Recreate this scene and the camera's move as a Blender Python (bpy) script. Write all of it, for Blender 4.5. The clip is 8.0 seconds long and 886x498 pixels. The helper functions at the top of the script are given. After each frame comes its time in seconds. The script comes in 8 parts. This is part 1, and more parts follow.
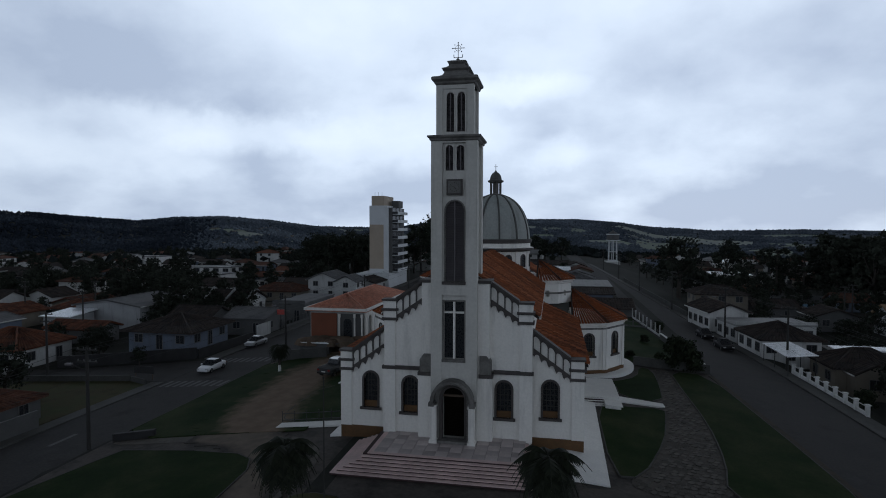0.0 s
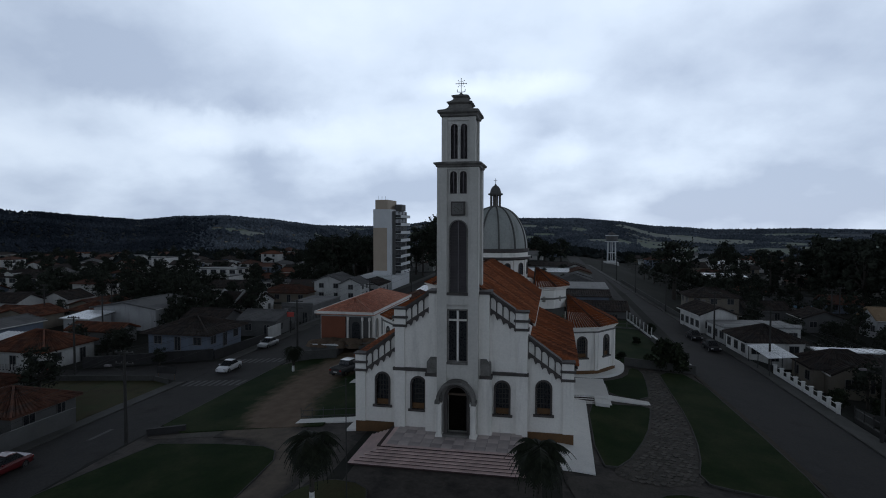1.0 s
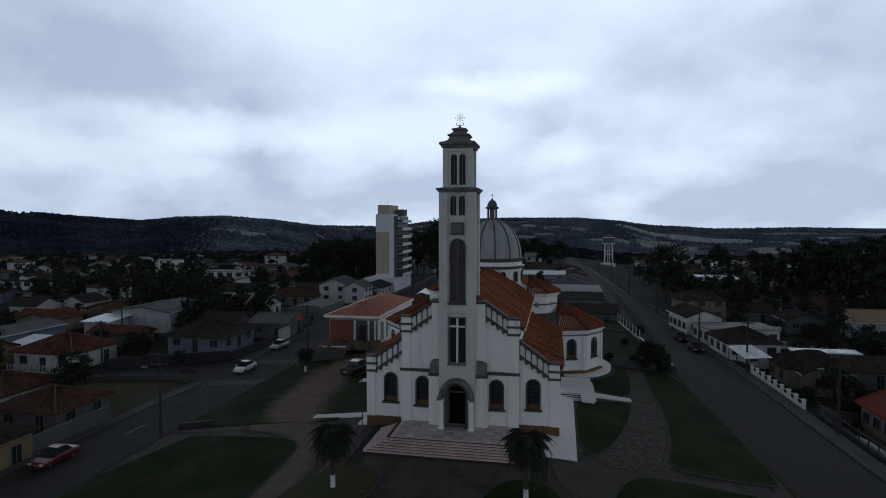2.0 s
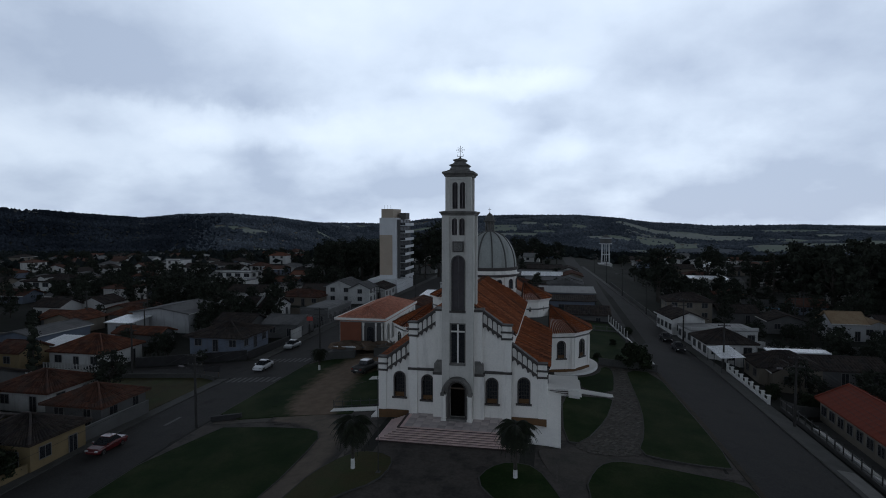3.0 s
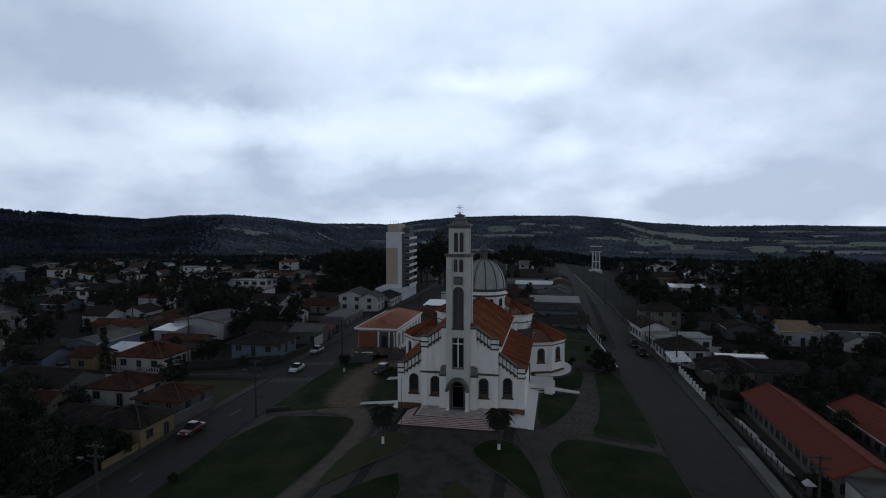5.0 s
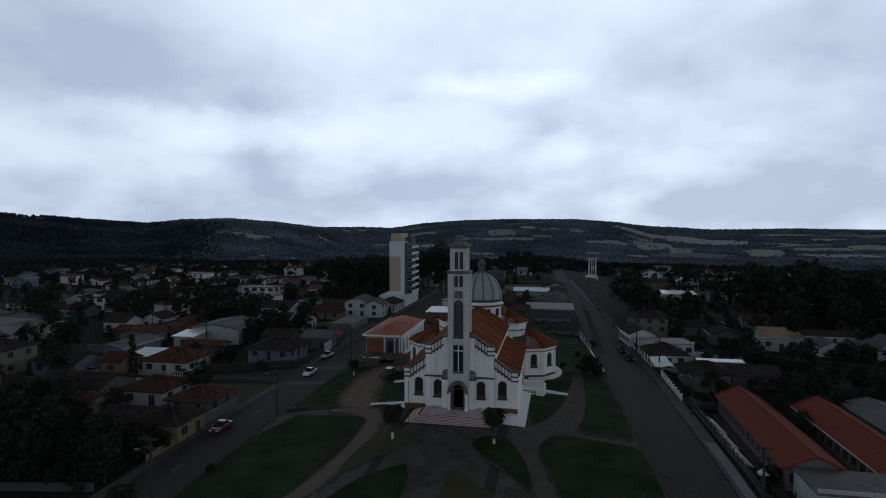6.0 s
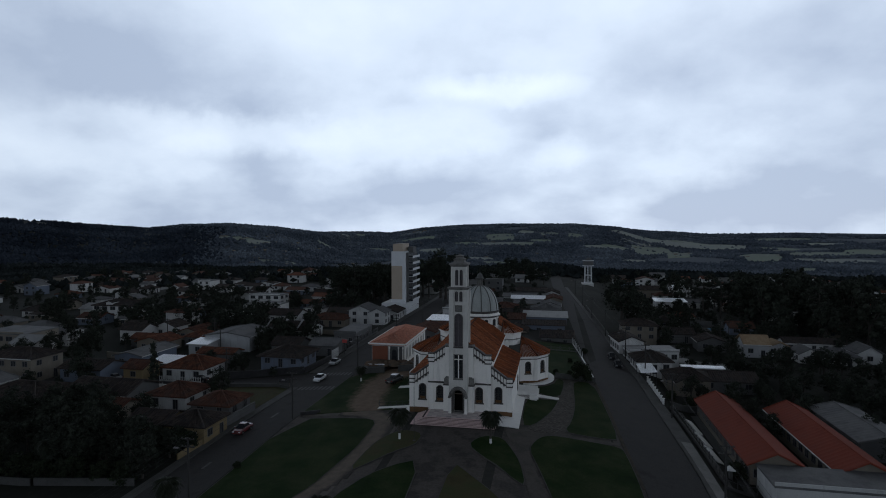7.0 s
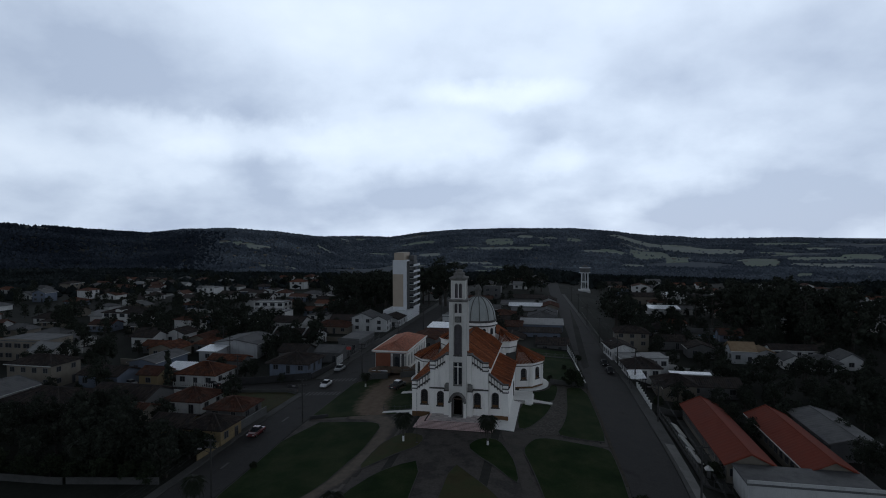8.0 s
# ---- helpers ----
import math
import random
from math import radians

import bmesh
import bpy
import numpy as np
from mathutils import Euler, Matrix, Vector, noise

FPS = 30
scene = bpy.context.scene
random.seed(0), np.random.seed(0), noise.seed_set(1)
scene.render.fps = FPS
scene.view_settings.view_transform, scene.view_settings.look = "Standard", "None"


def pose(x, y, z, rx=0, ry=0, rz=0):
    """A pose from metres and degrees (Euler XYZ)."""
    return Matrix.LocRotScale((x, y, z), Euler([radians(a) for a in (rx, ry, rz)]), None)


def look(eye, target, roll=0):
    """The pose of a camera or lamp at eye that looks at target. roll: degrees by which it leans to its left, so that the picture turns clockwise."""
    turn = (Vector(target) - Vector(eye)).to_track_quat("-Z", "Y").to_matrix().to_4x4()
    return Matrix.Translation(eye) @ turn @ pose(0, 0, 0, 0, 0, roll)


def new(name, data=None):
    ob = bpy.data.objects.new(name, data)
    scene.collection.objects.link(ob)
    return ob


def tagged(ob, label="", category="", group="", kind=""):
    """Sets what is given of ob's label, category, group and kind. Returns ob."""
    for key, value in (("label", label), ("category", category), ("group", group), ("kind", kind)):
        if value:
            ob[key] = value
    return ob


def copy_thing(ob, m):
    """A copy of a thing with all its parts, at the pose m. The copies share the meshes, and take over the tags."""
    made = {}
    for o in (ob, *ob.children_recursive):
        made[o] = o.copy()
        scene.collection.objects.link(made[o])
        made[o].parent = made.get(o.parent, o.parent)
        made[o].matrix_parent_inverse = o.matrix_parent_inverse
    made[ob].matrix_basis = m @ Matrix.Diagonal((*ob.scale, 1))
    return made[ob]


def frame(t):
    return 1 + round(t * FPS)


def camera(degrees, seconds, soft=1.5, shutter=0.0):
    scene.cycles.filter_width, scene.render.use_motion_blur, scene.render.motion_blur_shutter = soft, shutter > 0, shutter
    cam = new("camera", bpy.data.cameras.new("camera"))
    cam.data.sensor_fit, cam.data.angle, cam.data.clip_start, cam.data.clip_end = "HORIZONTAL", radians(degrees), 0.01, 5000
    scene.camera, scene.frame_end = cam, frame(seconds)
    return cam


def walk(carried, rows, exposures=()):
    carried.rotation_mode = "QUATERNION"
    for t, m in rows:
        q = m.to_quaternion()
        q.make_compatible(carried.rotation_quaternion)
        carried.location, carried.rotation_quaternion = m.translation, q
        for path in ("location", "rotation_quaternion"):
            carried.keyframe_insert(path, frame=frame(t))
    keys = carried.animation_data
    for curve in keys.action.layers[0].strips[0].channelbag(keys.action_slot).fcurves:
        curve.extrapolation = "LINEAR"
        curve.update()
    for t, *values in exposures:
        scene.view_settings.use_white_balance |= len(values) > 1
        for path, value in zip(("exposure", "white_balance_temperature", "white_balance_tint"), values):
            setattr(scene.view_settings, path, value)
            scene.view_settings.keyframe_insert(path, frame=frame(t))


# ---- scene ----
# camera: a drone that backs away from the church and climbs
cam = camera(75.5, 8.0, soft=1.0)
ROWS = [
    (0.0, 6.749, -38.954, 16.021, 10.912, -2.310, -0.116),
    (0.5, 6.996, -41.197, 16.775, 10.979, -2.391, -0.150),
    (1.0, 7.356, -43.664, 17.454, 11.008, -2.444, -0.100),
    (1.5, 7.863, -46.507, 18.184, 10.989, -2.421, 0.0),
    (3.0, 9.670, -57.055, 21.330, 11.077, -2.826, 0.0),
    (3.5, 10.399, -61.628, 22.578, 11.053, -2.908, -0.050),
    (4.0, 11.106, -66.362, 23.960, 11.019, -2.946, -0.022),
    (4.5, 11.882, -71.317, 25.454, 10.965, -2.934, -0.013),
    (6.0, 14.351, -85.930, 29.615, 11.004, -2.571, -0.016),
    (6.5, 15.010, -90.705, 31.129, 10.925, -2.430, 0.0),
    (7.0, 15.643, -94.926, 32.449, 10.892, -2.187, 0.0),
    (7.5, 16.223, -98.668, 33.624, 10.859, -1.928, 0.0),
    (8.0, 16.772, -101.986, 34.690, 10.818, -1.766, 0.0),
]
walk(cam, [(t, pose(x, y, z, 90 + pitch, roll, yaw)) for t, x, y, z, yaw, pitch, roll in ROWS])

# ---- light: a heavy overcast sky, brightest low in the north, and a faint wide sun behind the cloud
world = bpy.data.worlds.new("overcast")
scene.world = world
world.use_nodes = True


def sky_nodes():
    nt = world.node_tree
    nt.nodes.clear()
    add = nt.nodes.new
    link = nt.links.new

    def math_node(op, a, b=None, clamp=False):
        n = add("ShaderNodeMath")
        n.operation, n.use_clamp = op, clamp
        for i, v in enumerate((a, b)):
            if v is None:
                continue
            if isinstance(v, (int, float)):
                n.inputs[i].default_value = v
            else:
                link(v, n.inputs[i])
        return n.outputs[0]

    tc = add("ShaderNodeTexCoord")
    sep = add("ShaderNodeSeparateXYZ")
    link(tc.outputs["Generated"], sep.inputs[0])
    x, y, z = sep.outputs
    # cloud layer: the direction laid out on a flat deck, so that clouds flatten towards the horizon
    deck = math_node("ADD", math_node("MAXIMUM", z, 0.0), 0.42)
    comb = add("ShaderNodeCombineXYZ")
    link(math_node("DIVIDE", x, deck), comb.inputs[0])
    link(math_node("DIVIDE", y, deck), comb.inputs[1])
    comb.inputs[2].default_value = CLOUD_SEED

    def noise_node(scale, detail, rough, distort=0.0, vector=comb.outputs[0]):
        n = add("ShaderNodeTexNoise")
        n.inputs["Scale"].default_value, n.inputs["Detail"].default_value = scale, detail
        n.inputs["Roughness"].default_value, n.inputs["Distortion"].default_value = rough, distort
        link(vector, n.inputs["Vector"])
        return n

    big, fine = noise_node(1.3, 3.0, 0.5, 0.1), noise_node(3.6, 6.0, 0.5, 0.0)
    cloud = math_node("ADD", math_node("MULTIPLY", math_node("SUBTRACT", big.outputs[0], 0.5), 1.0), math_node("MULTIPLY", math_node("SUBTRACT", fine.outputs[0], 0.5), 1.05))
    # frayed copies of the direction, for the few great cloud masses
    fray = add("ShaderNodeVectorMath")
    fray.operation = "MULTIPLY_ADD"
    link(noise_node(5.0, 6.0, 0.6, 0.0, tc.outputs["Generated"]).outputs["Color"], fray.inputs[0])
    fray.inputs[1].default_value = (0.16, 0.16, 0.11)
    link(tc.outputs["Generated"], fray.inputs[2])
    for dx, dy, dz, wide, high, amount in CLOUDS:
        off = add("ShaderNodeVectorMath")
        off.operation = "SUBTRACT"
        link(fray.outputs[0], off.inputs[0])
        off.inputs[1].default_value = (dx + 0.08, dy + 0.08, dz + 0.055)
        shape = add("ShaderNodeVectorMath")
        shape.operation = "MULTIPLY"
        link(off.outputs[0], shape.inputs[0])
        shape.inputs[1].default_value = (1 / wide, 1 / wide, 1 / high)
        size = add("ShaderNodeVectorMath")
        size.operation = "LENGTH"
        link(shape.outputs[0], size.inputs[0])
        fade = add("ShaderNodeMapRange")
        fade.interpolation_type = "SMOOTHSTEP"
        link(size.outputs["Value"], fade.inputs[0])
        for i, v in enumerate((0.15, 1.5, amount, 0.0)):
            fade.inputs[i + 1].default_value = v
        cloud = math_node("ADD", cloud, fade.outputs[0])
    cloud = math_node("ADD", cloud, 0.5, True)
    ramp = add("ShaderNodeValToRGB")
    link(cloud, ramp.inputs[0])
    stops = ramp.color_ramp.elements
    stops[0].position, stops[0].color = 0.05, (0.40, 0.485, 0.635, 1)
    stops[1].position, stops[1].color = 0.95, (0.76, 0.865, 1.0, 1)
    mid = stops.new(0.5)
    mid.color = (0.615, 0.718, 0.868, 1)
    # the deck is thin and bright to the north, paler along the horizon than overhead
    north = math_node("ADD", math_node("MULTIPLY", y, 0.5), 0.5, True)
    low = math_node("SUBTRACT", 1.0, math_node("MULTIPLY", math_node("SUBTRACT", z, 0.37), 3.2), True)
    side = math_node("ADD", math_node("MULTIPLY", math_node("POWER", north, 1.8), 0.55), SOUTH)
    level = math_node("ADD", math_node("MULTIPLY", low, side), OVERHEAD)
    mul = add("ShaderNodeVectorMath")
    mul.operation = "SCALE"
    link(ramp.outputs[0], mul.inputs[0])
    link(level, mul.inputs["Scale"])
    clear = add("ShaderNodeTexSky")
    clear.sky_type, clear.sun_disc = "NISHITA", False
    clear.sun_elevation, clear.sun_rotation = radians(35), radians(20)
    mix = add("ShaderNodeMix")
    mix.data_type = "RGBA"
    mix.inputs["Factor"].default_value = 0.97
    soft = add("ShaderNodeVectorMath")
    soft.operation = "SCALE"
    soft.inputs["Scale"].default_value = 0.08
    link(clear.outputs[0], soft.inputs[0])
    link(soft.outputs[0], mix.inputs["A"])
    link(mul.outputs[0], mix.inputs["B"])
    bg = add("ShaderNodeBackground")
    bg.inputs["Strength"].default_value = SKY_STRENGTH
    link(mix.outputs["Result"], bg.inputs["Color"])
    out = add("ShaderNodeOutputWorld")
    link(bg.outputs[0], out.inputs[0])


CLOUD_SEED, SKY_STRENGTH, SOUTH, OVERHEAD = 3.7, 0.91, 0.75, 0.01
# great cloud masses: direction, half width, half height, brighter (+) or duller (-)
CLOUDS = (
    (0.347, 0.938, 0.012, 0.415, 0.041, -0.34),
    (-0.625, 0.780, 0.038, 0.415, 0.050, -0.34),
    (0.222, 0.934, 0.279, 0.296, 0.089, -0.14),
    (-0.524, 0.837, 0.157, 0.188, 0.030, 0.50),
    (-0.095, 0.968, 0.230, 0.138, 0.022, 0.42),
    (-0.248, 0.957, 0.149, 0.188, 0.049, 0.26),
    (0.017, 0.993, 0.118, 0.054, 0.028, 0.30),
    (0.217, 0.970, 0.111, 0.148, 0.044, 0.22),
    (-0.617, 0.754, 0.224, 0.330, 0.100, -0.46),
    (-0.459, 0.880, 0.118, 0.069, 0.054, -0.25),
    (0.101, 0.951, 0.292, 0.346, 0.079, -0.12),
    (0.310, 0.949, 0.064, 0.178, 0.049, -0.30),
    (-0.361, 0.930, 0.067, 0.316, 0.035, -0.12),
    (0.398, 0.898, 0.188, 0.190, 0.140, -0.34),
    (-0.145, 0.982, 0.118, 0.069, 0.022, -0.22),
)
sky_nodes()
sun = new("sun", bpy.data.lights.new("sun", "SUN"))
sun.data.energy, sun.data.angle, sun.data.color = 0.05, radians(60), (1.0, 0.96, 0.92)
sun.matrix_world = look((30, 80, 60), (0, 0, 0))
scene.view_settings.exposure = 0.0


# ---- materials
def material(name, colour, rough=0.8, vary=0.25, scale=0.6, fine=9.0, bump=0.15, metal=0.0, other=None, spread=0.0, streak=0.0, gloss=0.5):
    """A worn surface: broad stains and fine grain over a base colour; other: a second colour in patches; spread: from piece to piece;
    streak: dirt that rain drew down the wall."""
    m = bpy.data.materials.new(name)
    m.use_nodes = True
    nt = m.node_tree
    link = nt.links.new
    bsdf = nt.nodes["Principled BSDF"]
    bsdf.inputs["Roughness"].default_value, bsdf.inputs["Metallic"].default_value = rough, metal
    bsdf.inputs["Specular IOR Level"].default_value = gloss
    tc = nt.nodes.new("ShaderNodeTexCoord")

    def noise_node(s, detail, stretch=None):
        n = nt.nodes.new("ShaderNodeTexNoise")
        n.inputs["Scale"].default_value, n.inputs["Detail"].default_value = s, detail
        n.inputs["Roughness"].default_value = 0.62
        if stretch:
            mp = nt.nodes.new("ShaderNodeMapping")
            mp.inputs["Scale"].default_value = stretch
            link(tc.outputs["Object"], mp.inputs[0])
            link(mp.outputs[0], n.inputs["Vector"])
        else:
            link(tc.outputs["Object"], n.inputs["Vector"])
        return n.outputs[0]

    def ramp(value, lo, hi, a, b):
        r = nt.nodes.new("ShaderNodeMapRange")
        link(value, r.inputs[0])
        for i, v in enumerate((lo, hi, a, b)):
            r.inputs[i + 1].default_value = v
        return r.outputs[0]

    def mixed(fac, a, b, mode="MIX"):
        n = nt.nodes.new("ShaderNodeMix")
        n.data_type, n.blend_type = "RGBA", mode
        for key, v in (("Factor", fac), ("A", a), ("B", b)):
            if isinstance(v, tuple):
                n.inputs[key].default_value = (*v, 1)
            elif isinstance(v, (int, float)):
                n.inputs[key].default_value = v
            else:
                link(v, n.inputs[key])
        return n.outputs["Result"]

    broad, grain = noise_node(scale, 5), noise_node(fine, 6)
    col = mixed(ramp(broad, 0.42, 0.6, 0, 1), colour, other) if other else mixed(0.0, colour, colour)
    col = mixed(1.0, col, ramp(broad, 0.3, 0.7, 1 - vary, 1 + vary * 0.6), "MULTIPLY")
    col = mixed(1.0, col, ramp(grain, 0.25, 0.75, 1 - vary * 0.7, 1 + vary * 0.6), "MULTIPLY")
    if streak:
        runs = noise_node(1.0, 6, (1.3, 1.3, 0.16))
        col = mixed(ramp(runs, 0.52, 0.72, 0, streak), col, (0.09, 0.085, 0.075))
    if spread:
        info = nt.nodes.new("ShaderNodeObjectInfo")
        geo = nt.nodes.new("ShaderNodeNewGeometry")
        both = nt.nodes.new("ShaderNodeMath")
        both.operation = "FRACT"
        total = nt.nodes.new("ShaderNodeMath")
        total.operation = "ADD"
        link(info.outputs["Random"], total.inputs[0])
        link(geo.outputs["Random Per Island"], total.inputs[1])
        link(total.outputs[0], both.inputs[0])
        col = mixed(1.0, col, ramp(both.outputs[0], 0, 1, 1 - spread, 1 + spread), "MULTIPLY")
    link(col, bsdf.inputs["Base Color"])
    link(ramp(grain, 0.2, 0.8, max(0.02, rough - 0.12), min(1, rough + 0.1)), bsdf.inputs["Roughness"])
    if bump:
        b = nt.nodes.new("ShaderNodeBump")
        b.inputs["Strength"].default_value, b.inputs["Distance"].default_value = bump, 0.03
        link(grain, b.inputs["Height"])
        link(b.outputs[0], bsdf.inputs["Normal"])
    return m


PLASTER = material("white_plaster", (0.88, 0.85, 0.80), 0.85, 0.12, 0.5, 6, 0.1, other=(0.78, 0.755, 0.71), streak=0.3)
TOWER_PLASTER = material("grey_tower_plaster", (0.62, 0.60, 0.56), 0.88, 0.14, 0.4, 5, 0.12, other=(0.50, 0.485, 0.45), streak=0.3)
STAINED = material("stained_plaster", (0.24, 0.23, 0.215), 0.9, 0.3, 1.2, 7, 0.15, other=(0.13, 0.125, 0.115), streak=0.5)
TRIM = material("dark_brown_trim", (0.075, 0.066, 0.062), 0.8, 0.3, 1.2, 9, 0.15)
CORNICE = material("weathered_cornice", (0.225, 0.215, 0.20), 0.9, 0.35, 0.9, 6, 0.2, other=(0.10, 0.095, 0.088))
PLINTH = material("ochre_plinth", (0.13, 0.068, 0.028), 0.85, 0.25, 1.0, 8, 0.1)
GLASS = material("dark_glass", (0.02, 0.022, 0.026), 0.3, 0.2, 2.0, 8, 0.0, gloss=0.35)
LOUVRE = material("grey_louvre", (0.135, 0.122, 0.128), 0.7, 0.2, 2.0, 12, 0.1)
LEAD = material("lead_grid", (0.045, 0.042, 0.036), 0.6, 0.2, 2.0, 9, 0.1)
# near-black without gloss: the shade of an unlit doorway put into the colour
DOORWAY_SHADE = material("black_doorway_shade", (0.008, 0.007, 0.006), 0.95, 0.2, 1, 5, 0.0, gloss=0.0)
TILE = material("terracotta_tile", (0.40, 0.125, 0.052), 0.9, 0.5, 0.4, 4, 0.3, other=(0.17, 0.064, 0.036), spread=0.2, gloss=0.1)
TILE_LIGHT = material("bleached_terracotta_tile", (0.47, 0.18, 0.09), 0.9, 0.45, 0.4, 4, 0.3, other=(0.26, 0.09, 0.046), spread=0.18, gloss=0.1)
TILE_DEEP = material("blackened_terracotta_tile", (0.30, 0.105, 0.052), 0.9, 0.5, 0.4, 4, 0.3, other=(0.10, 0.045, 0.03), spread=0.2, gloss=0.1)
TILE_OLD = material("old_orange_tile", (0.19, 0.078, 0.048), 0.9, 0.45, 0.5, 5, 0.3, other=(0.085, 0.045, 0.034), spread=0.35, gloss=0.1)
TILE_NEW = material("fresh_terracotta_tile", (0.66, 0.32, 0.23), 0.75, 0.3, 0.7, 3, 0.2, other=(0.50, 0.22, 0.15), spread=0.22, gloss=0.15)
TILE_DARK = material("old_dark_tile", (0.066, 0.052, 0.046), 0.85, 0.4, 0.5, 6, 0.25, other=(0.036, 0.032, 0.031), spread=0.35, gloss=0.12)
TILE_BROWN = material("brown_tile", (0.135, 0.062, 0.043), 0.85, 0.45, 0.5, 6, 0.25, other=(0.07, 0.042, 0.034), spread=0.35, gloss=0.12)
SHEET = material("fibre_cement_sheet", (0.16, 0.158, 0.158), 0.8, 0.3, 0.3, 5, 0.15, other=(0.09, 0.09, 0.093), gloss=0.2)
SHEET_WHITE = material("white_metal_sheet", (0.86, 0.88, 0.90), 0.3, 0.1, 0.4, 5, 0.05)
RED_SHEET = material("red_painted_sheet", (0.25, 0.060, 0.038), 0.9, 0.3, 0.3, 6, 0.1, other=(0.18, 0.048, 0.033), gloss=0.1)
TIMBER = material("bare_roof_timber", (0.34, 0.25, 0.16), 0.9, 0.3, 0.5, 6, 0.2, other=(0.23, 0.16, 0.10), spread=0.2, gloss=0.1)
DOME = material("grey_dome_cement", (0.40, 0.42, 0.40), 0.85, 0.22, 0.5, 5, 0.15, other=(0.30, 0.32, 0.305), streak=0.3)
RIB = material("dark_dome_rib", (0.10, 0.10, 0.095), 0.8, 0.25, 1, 8, 0.1)
IRON = material("wrought_iron", (0.05, 0.05, 0.05), 0.6, 0.2, 2, 9, 0.05, metal=0.5)
STEP = material("pink_granite_step", (0.70, 0.52, 0.49), 0.7, 0.2, 0.8, 10, 0.1)
RISER = material("dark_red_riser", (0.055, 0.03, 0.03), 0.8, 0.2, 1, 9, 0.1)
PAVER = material("polished_paver", (0.56, 0.48, 0.46), 0.5, 0.15, 0.7, 9, 0.05, spread=0.12)
CONCRETE = material("pale_concrete", (0.83, 0.815, 0.785), 0.85, 0.15, 0.6, 7, 0.1, other=(0.70, 0.69, 0.665))
OLD_CONCRETE = material("old_concrete", (0.105, 0.104, 0.10), 0.9, 0.3, 0.4, 7, 0.2, other=(0.065, 0.065, 0.062), gloss=0.15)
ASPHALT = material("asphalt", (0.064, 0.061, 0.060), 0.9, 0.5, 0.22, 5, 0.3, other=(0.038, 0.037, 0.037), gloss=0.12)
PLAZA = material("worn_plaza_paving", (0.120, 0.106, 0.096), 0.9, 0.5, 0.3, 3, 0.3, other=(0.045, 0.041, 0.038), gloss=0.12)
COBBLE = material("grey_paving_stone", (0.135, 0.12, 0.106), 0.9, 0.4, 0.35, 5, 0.3, other=(0.07, 0.065, 0.058), spread=0.2, gloss=0.12)
DIRT = material("bare_dirt", (0.17, 0.122, 0.09), 0.95, 0.35, 0.22, 6, 0.3, other=(0.095, 0.075, 0.055), gloss=0.1)
DIRT_DARK = material("damp_verge_soil", (0.075, 0.062, 0.05), 0.95, 0.4, 0.8, 6, 0.3, other=(0.035, 0.034, 0.026), gloss=0.1)
GRASS = material("mown_grass", (0.017, 0.038, 0.010), 0.95, 0.5, 0.16, 4, 0.35, other=(0.027, 0.038, 0.015), gloss=0.05)
DRY_GRASS = material("thin_dry_grass", (0.075, 0.068, 0.032), 0.95, 0.4, 0.3, 7, 0.35, other=(0.045, 0.052, 0.022), gloss=0.1)
KERB = material("kerb_stone", (0.055, 0.053, 0.048), 0.9, 0.35, 0.7, 8, 0.2)
PAINT_LINE = material("worn_road_paint", (0.095, 0.094, 0.092), 0.8, 0.4, 1.5, 8, 0.1, other=(0.05, 0.05, 0.05))
LEAF = material("dark_foliage", (0.031, 0.036, 0.027), 0.85, 0.4, 0.5, 6, 0.0, spread=0.45, gloss=0.1)
# the valley and far woods carry the blue of distance haze in their colour
HAZED_VALLEY_LEAF = material("hazed_valley_woods", (0.082, 0.098, 0.122), 0.95, 0.35, 0.006, 0.05, 0.0, other=(0.108, 0.126, 0.148), spread=0.3, gloss=0.0)
HAZED_FAR_LEAF = material("haze_tinted_distant_woods", (0.028, 0.035, 0.047), 0.95, 0.4, 0.006, 0.05, 0.0, other=(0.037, 0.045, 0.058), spread=0.25, gloss=0.0)
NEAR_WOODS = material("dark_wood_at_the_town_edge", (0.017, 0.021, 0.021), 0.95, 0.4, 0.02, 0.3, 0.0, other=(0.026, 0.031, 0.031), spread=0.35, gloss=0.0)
LEAF_PALE = material("mid_green_foliage", (0.022, 0.030, 0.015), 0.8, 0.4, 0.5, 6, 0.0, spread=0.4, gloss=0.2)
FROND = material("palm_frond", (0.015, 0.019, 0.010), 0.7, 0.3, 1, 6, 0.0, spread=0.35, gloss=0.2)
BARK = material("grey_bark", (0.05, 0.043, 0.036), 0.95, 0.3, 2, 9, 0.3)
LIME = material("limewash", (0.66, 0.66, 0.64), 0.9, 0.15, 2, 8, 0.1)
POLE = material("grey_concrete_pole", (0.035, 0.033, 0.031), 0.9, 0.2, 0.8, 8, 0.15)
CABLE = material("black_cable", (0.015, 0.015, 0.015), 0.7, 0.1, 1, 5, 0.0)
WALL_WHITE = material("white_house_wall", (0.45, 0.45, 0.44), 0.85, 0.16, 0.4, 6, 0.1, streak=0.4)
PALE_WALL = material("pale_painted_wall", (0.56, 0.555, 0.54), 0.85, 0.16, 0.4, 6, 0.1, streak=0.35)
SHEET_PALE = material("pale_weathered_sheet", (0.30, 0.30, 0.295), 0.7, 0.3, 0.4, 6, 0.1, other=(0.19, 0.19, 0.19), gloss=0.25)
WALL_GREY = material("grey_house_wall", (0.10, 0.10, 0.10), 0.88, 0.2, 0.4, 6, 0.1, streak=0.4)
WALL_BLUE = material("pale_blue_wall", (0.12, 0.145, 0.19), 0.85, 0.16, 0.5, 6, 0.1, streak=0.3)
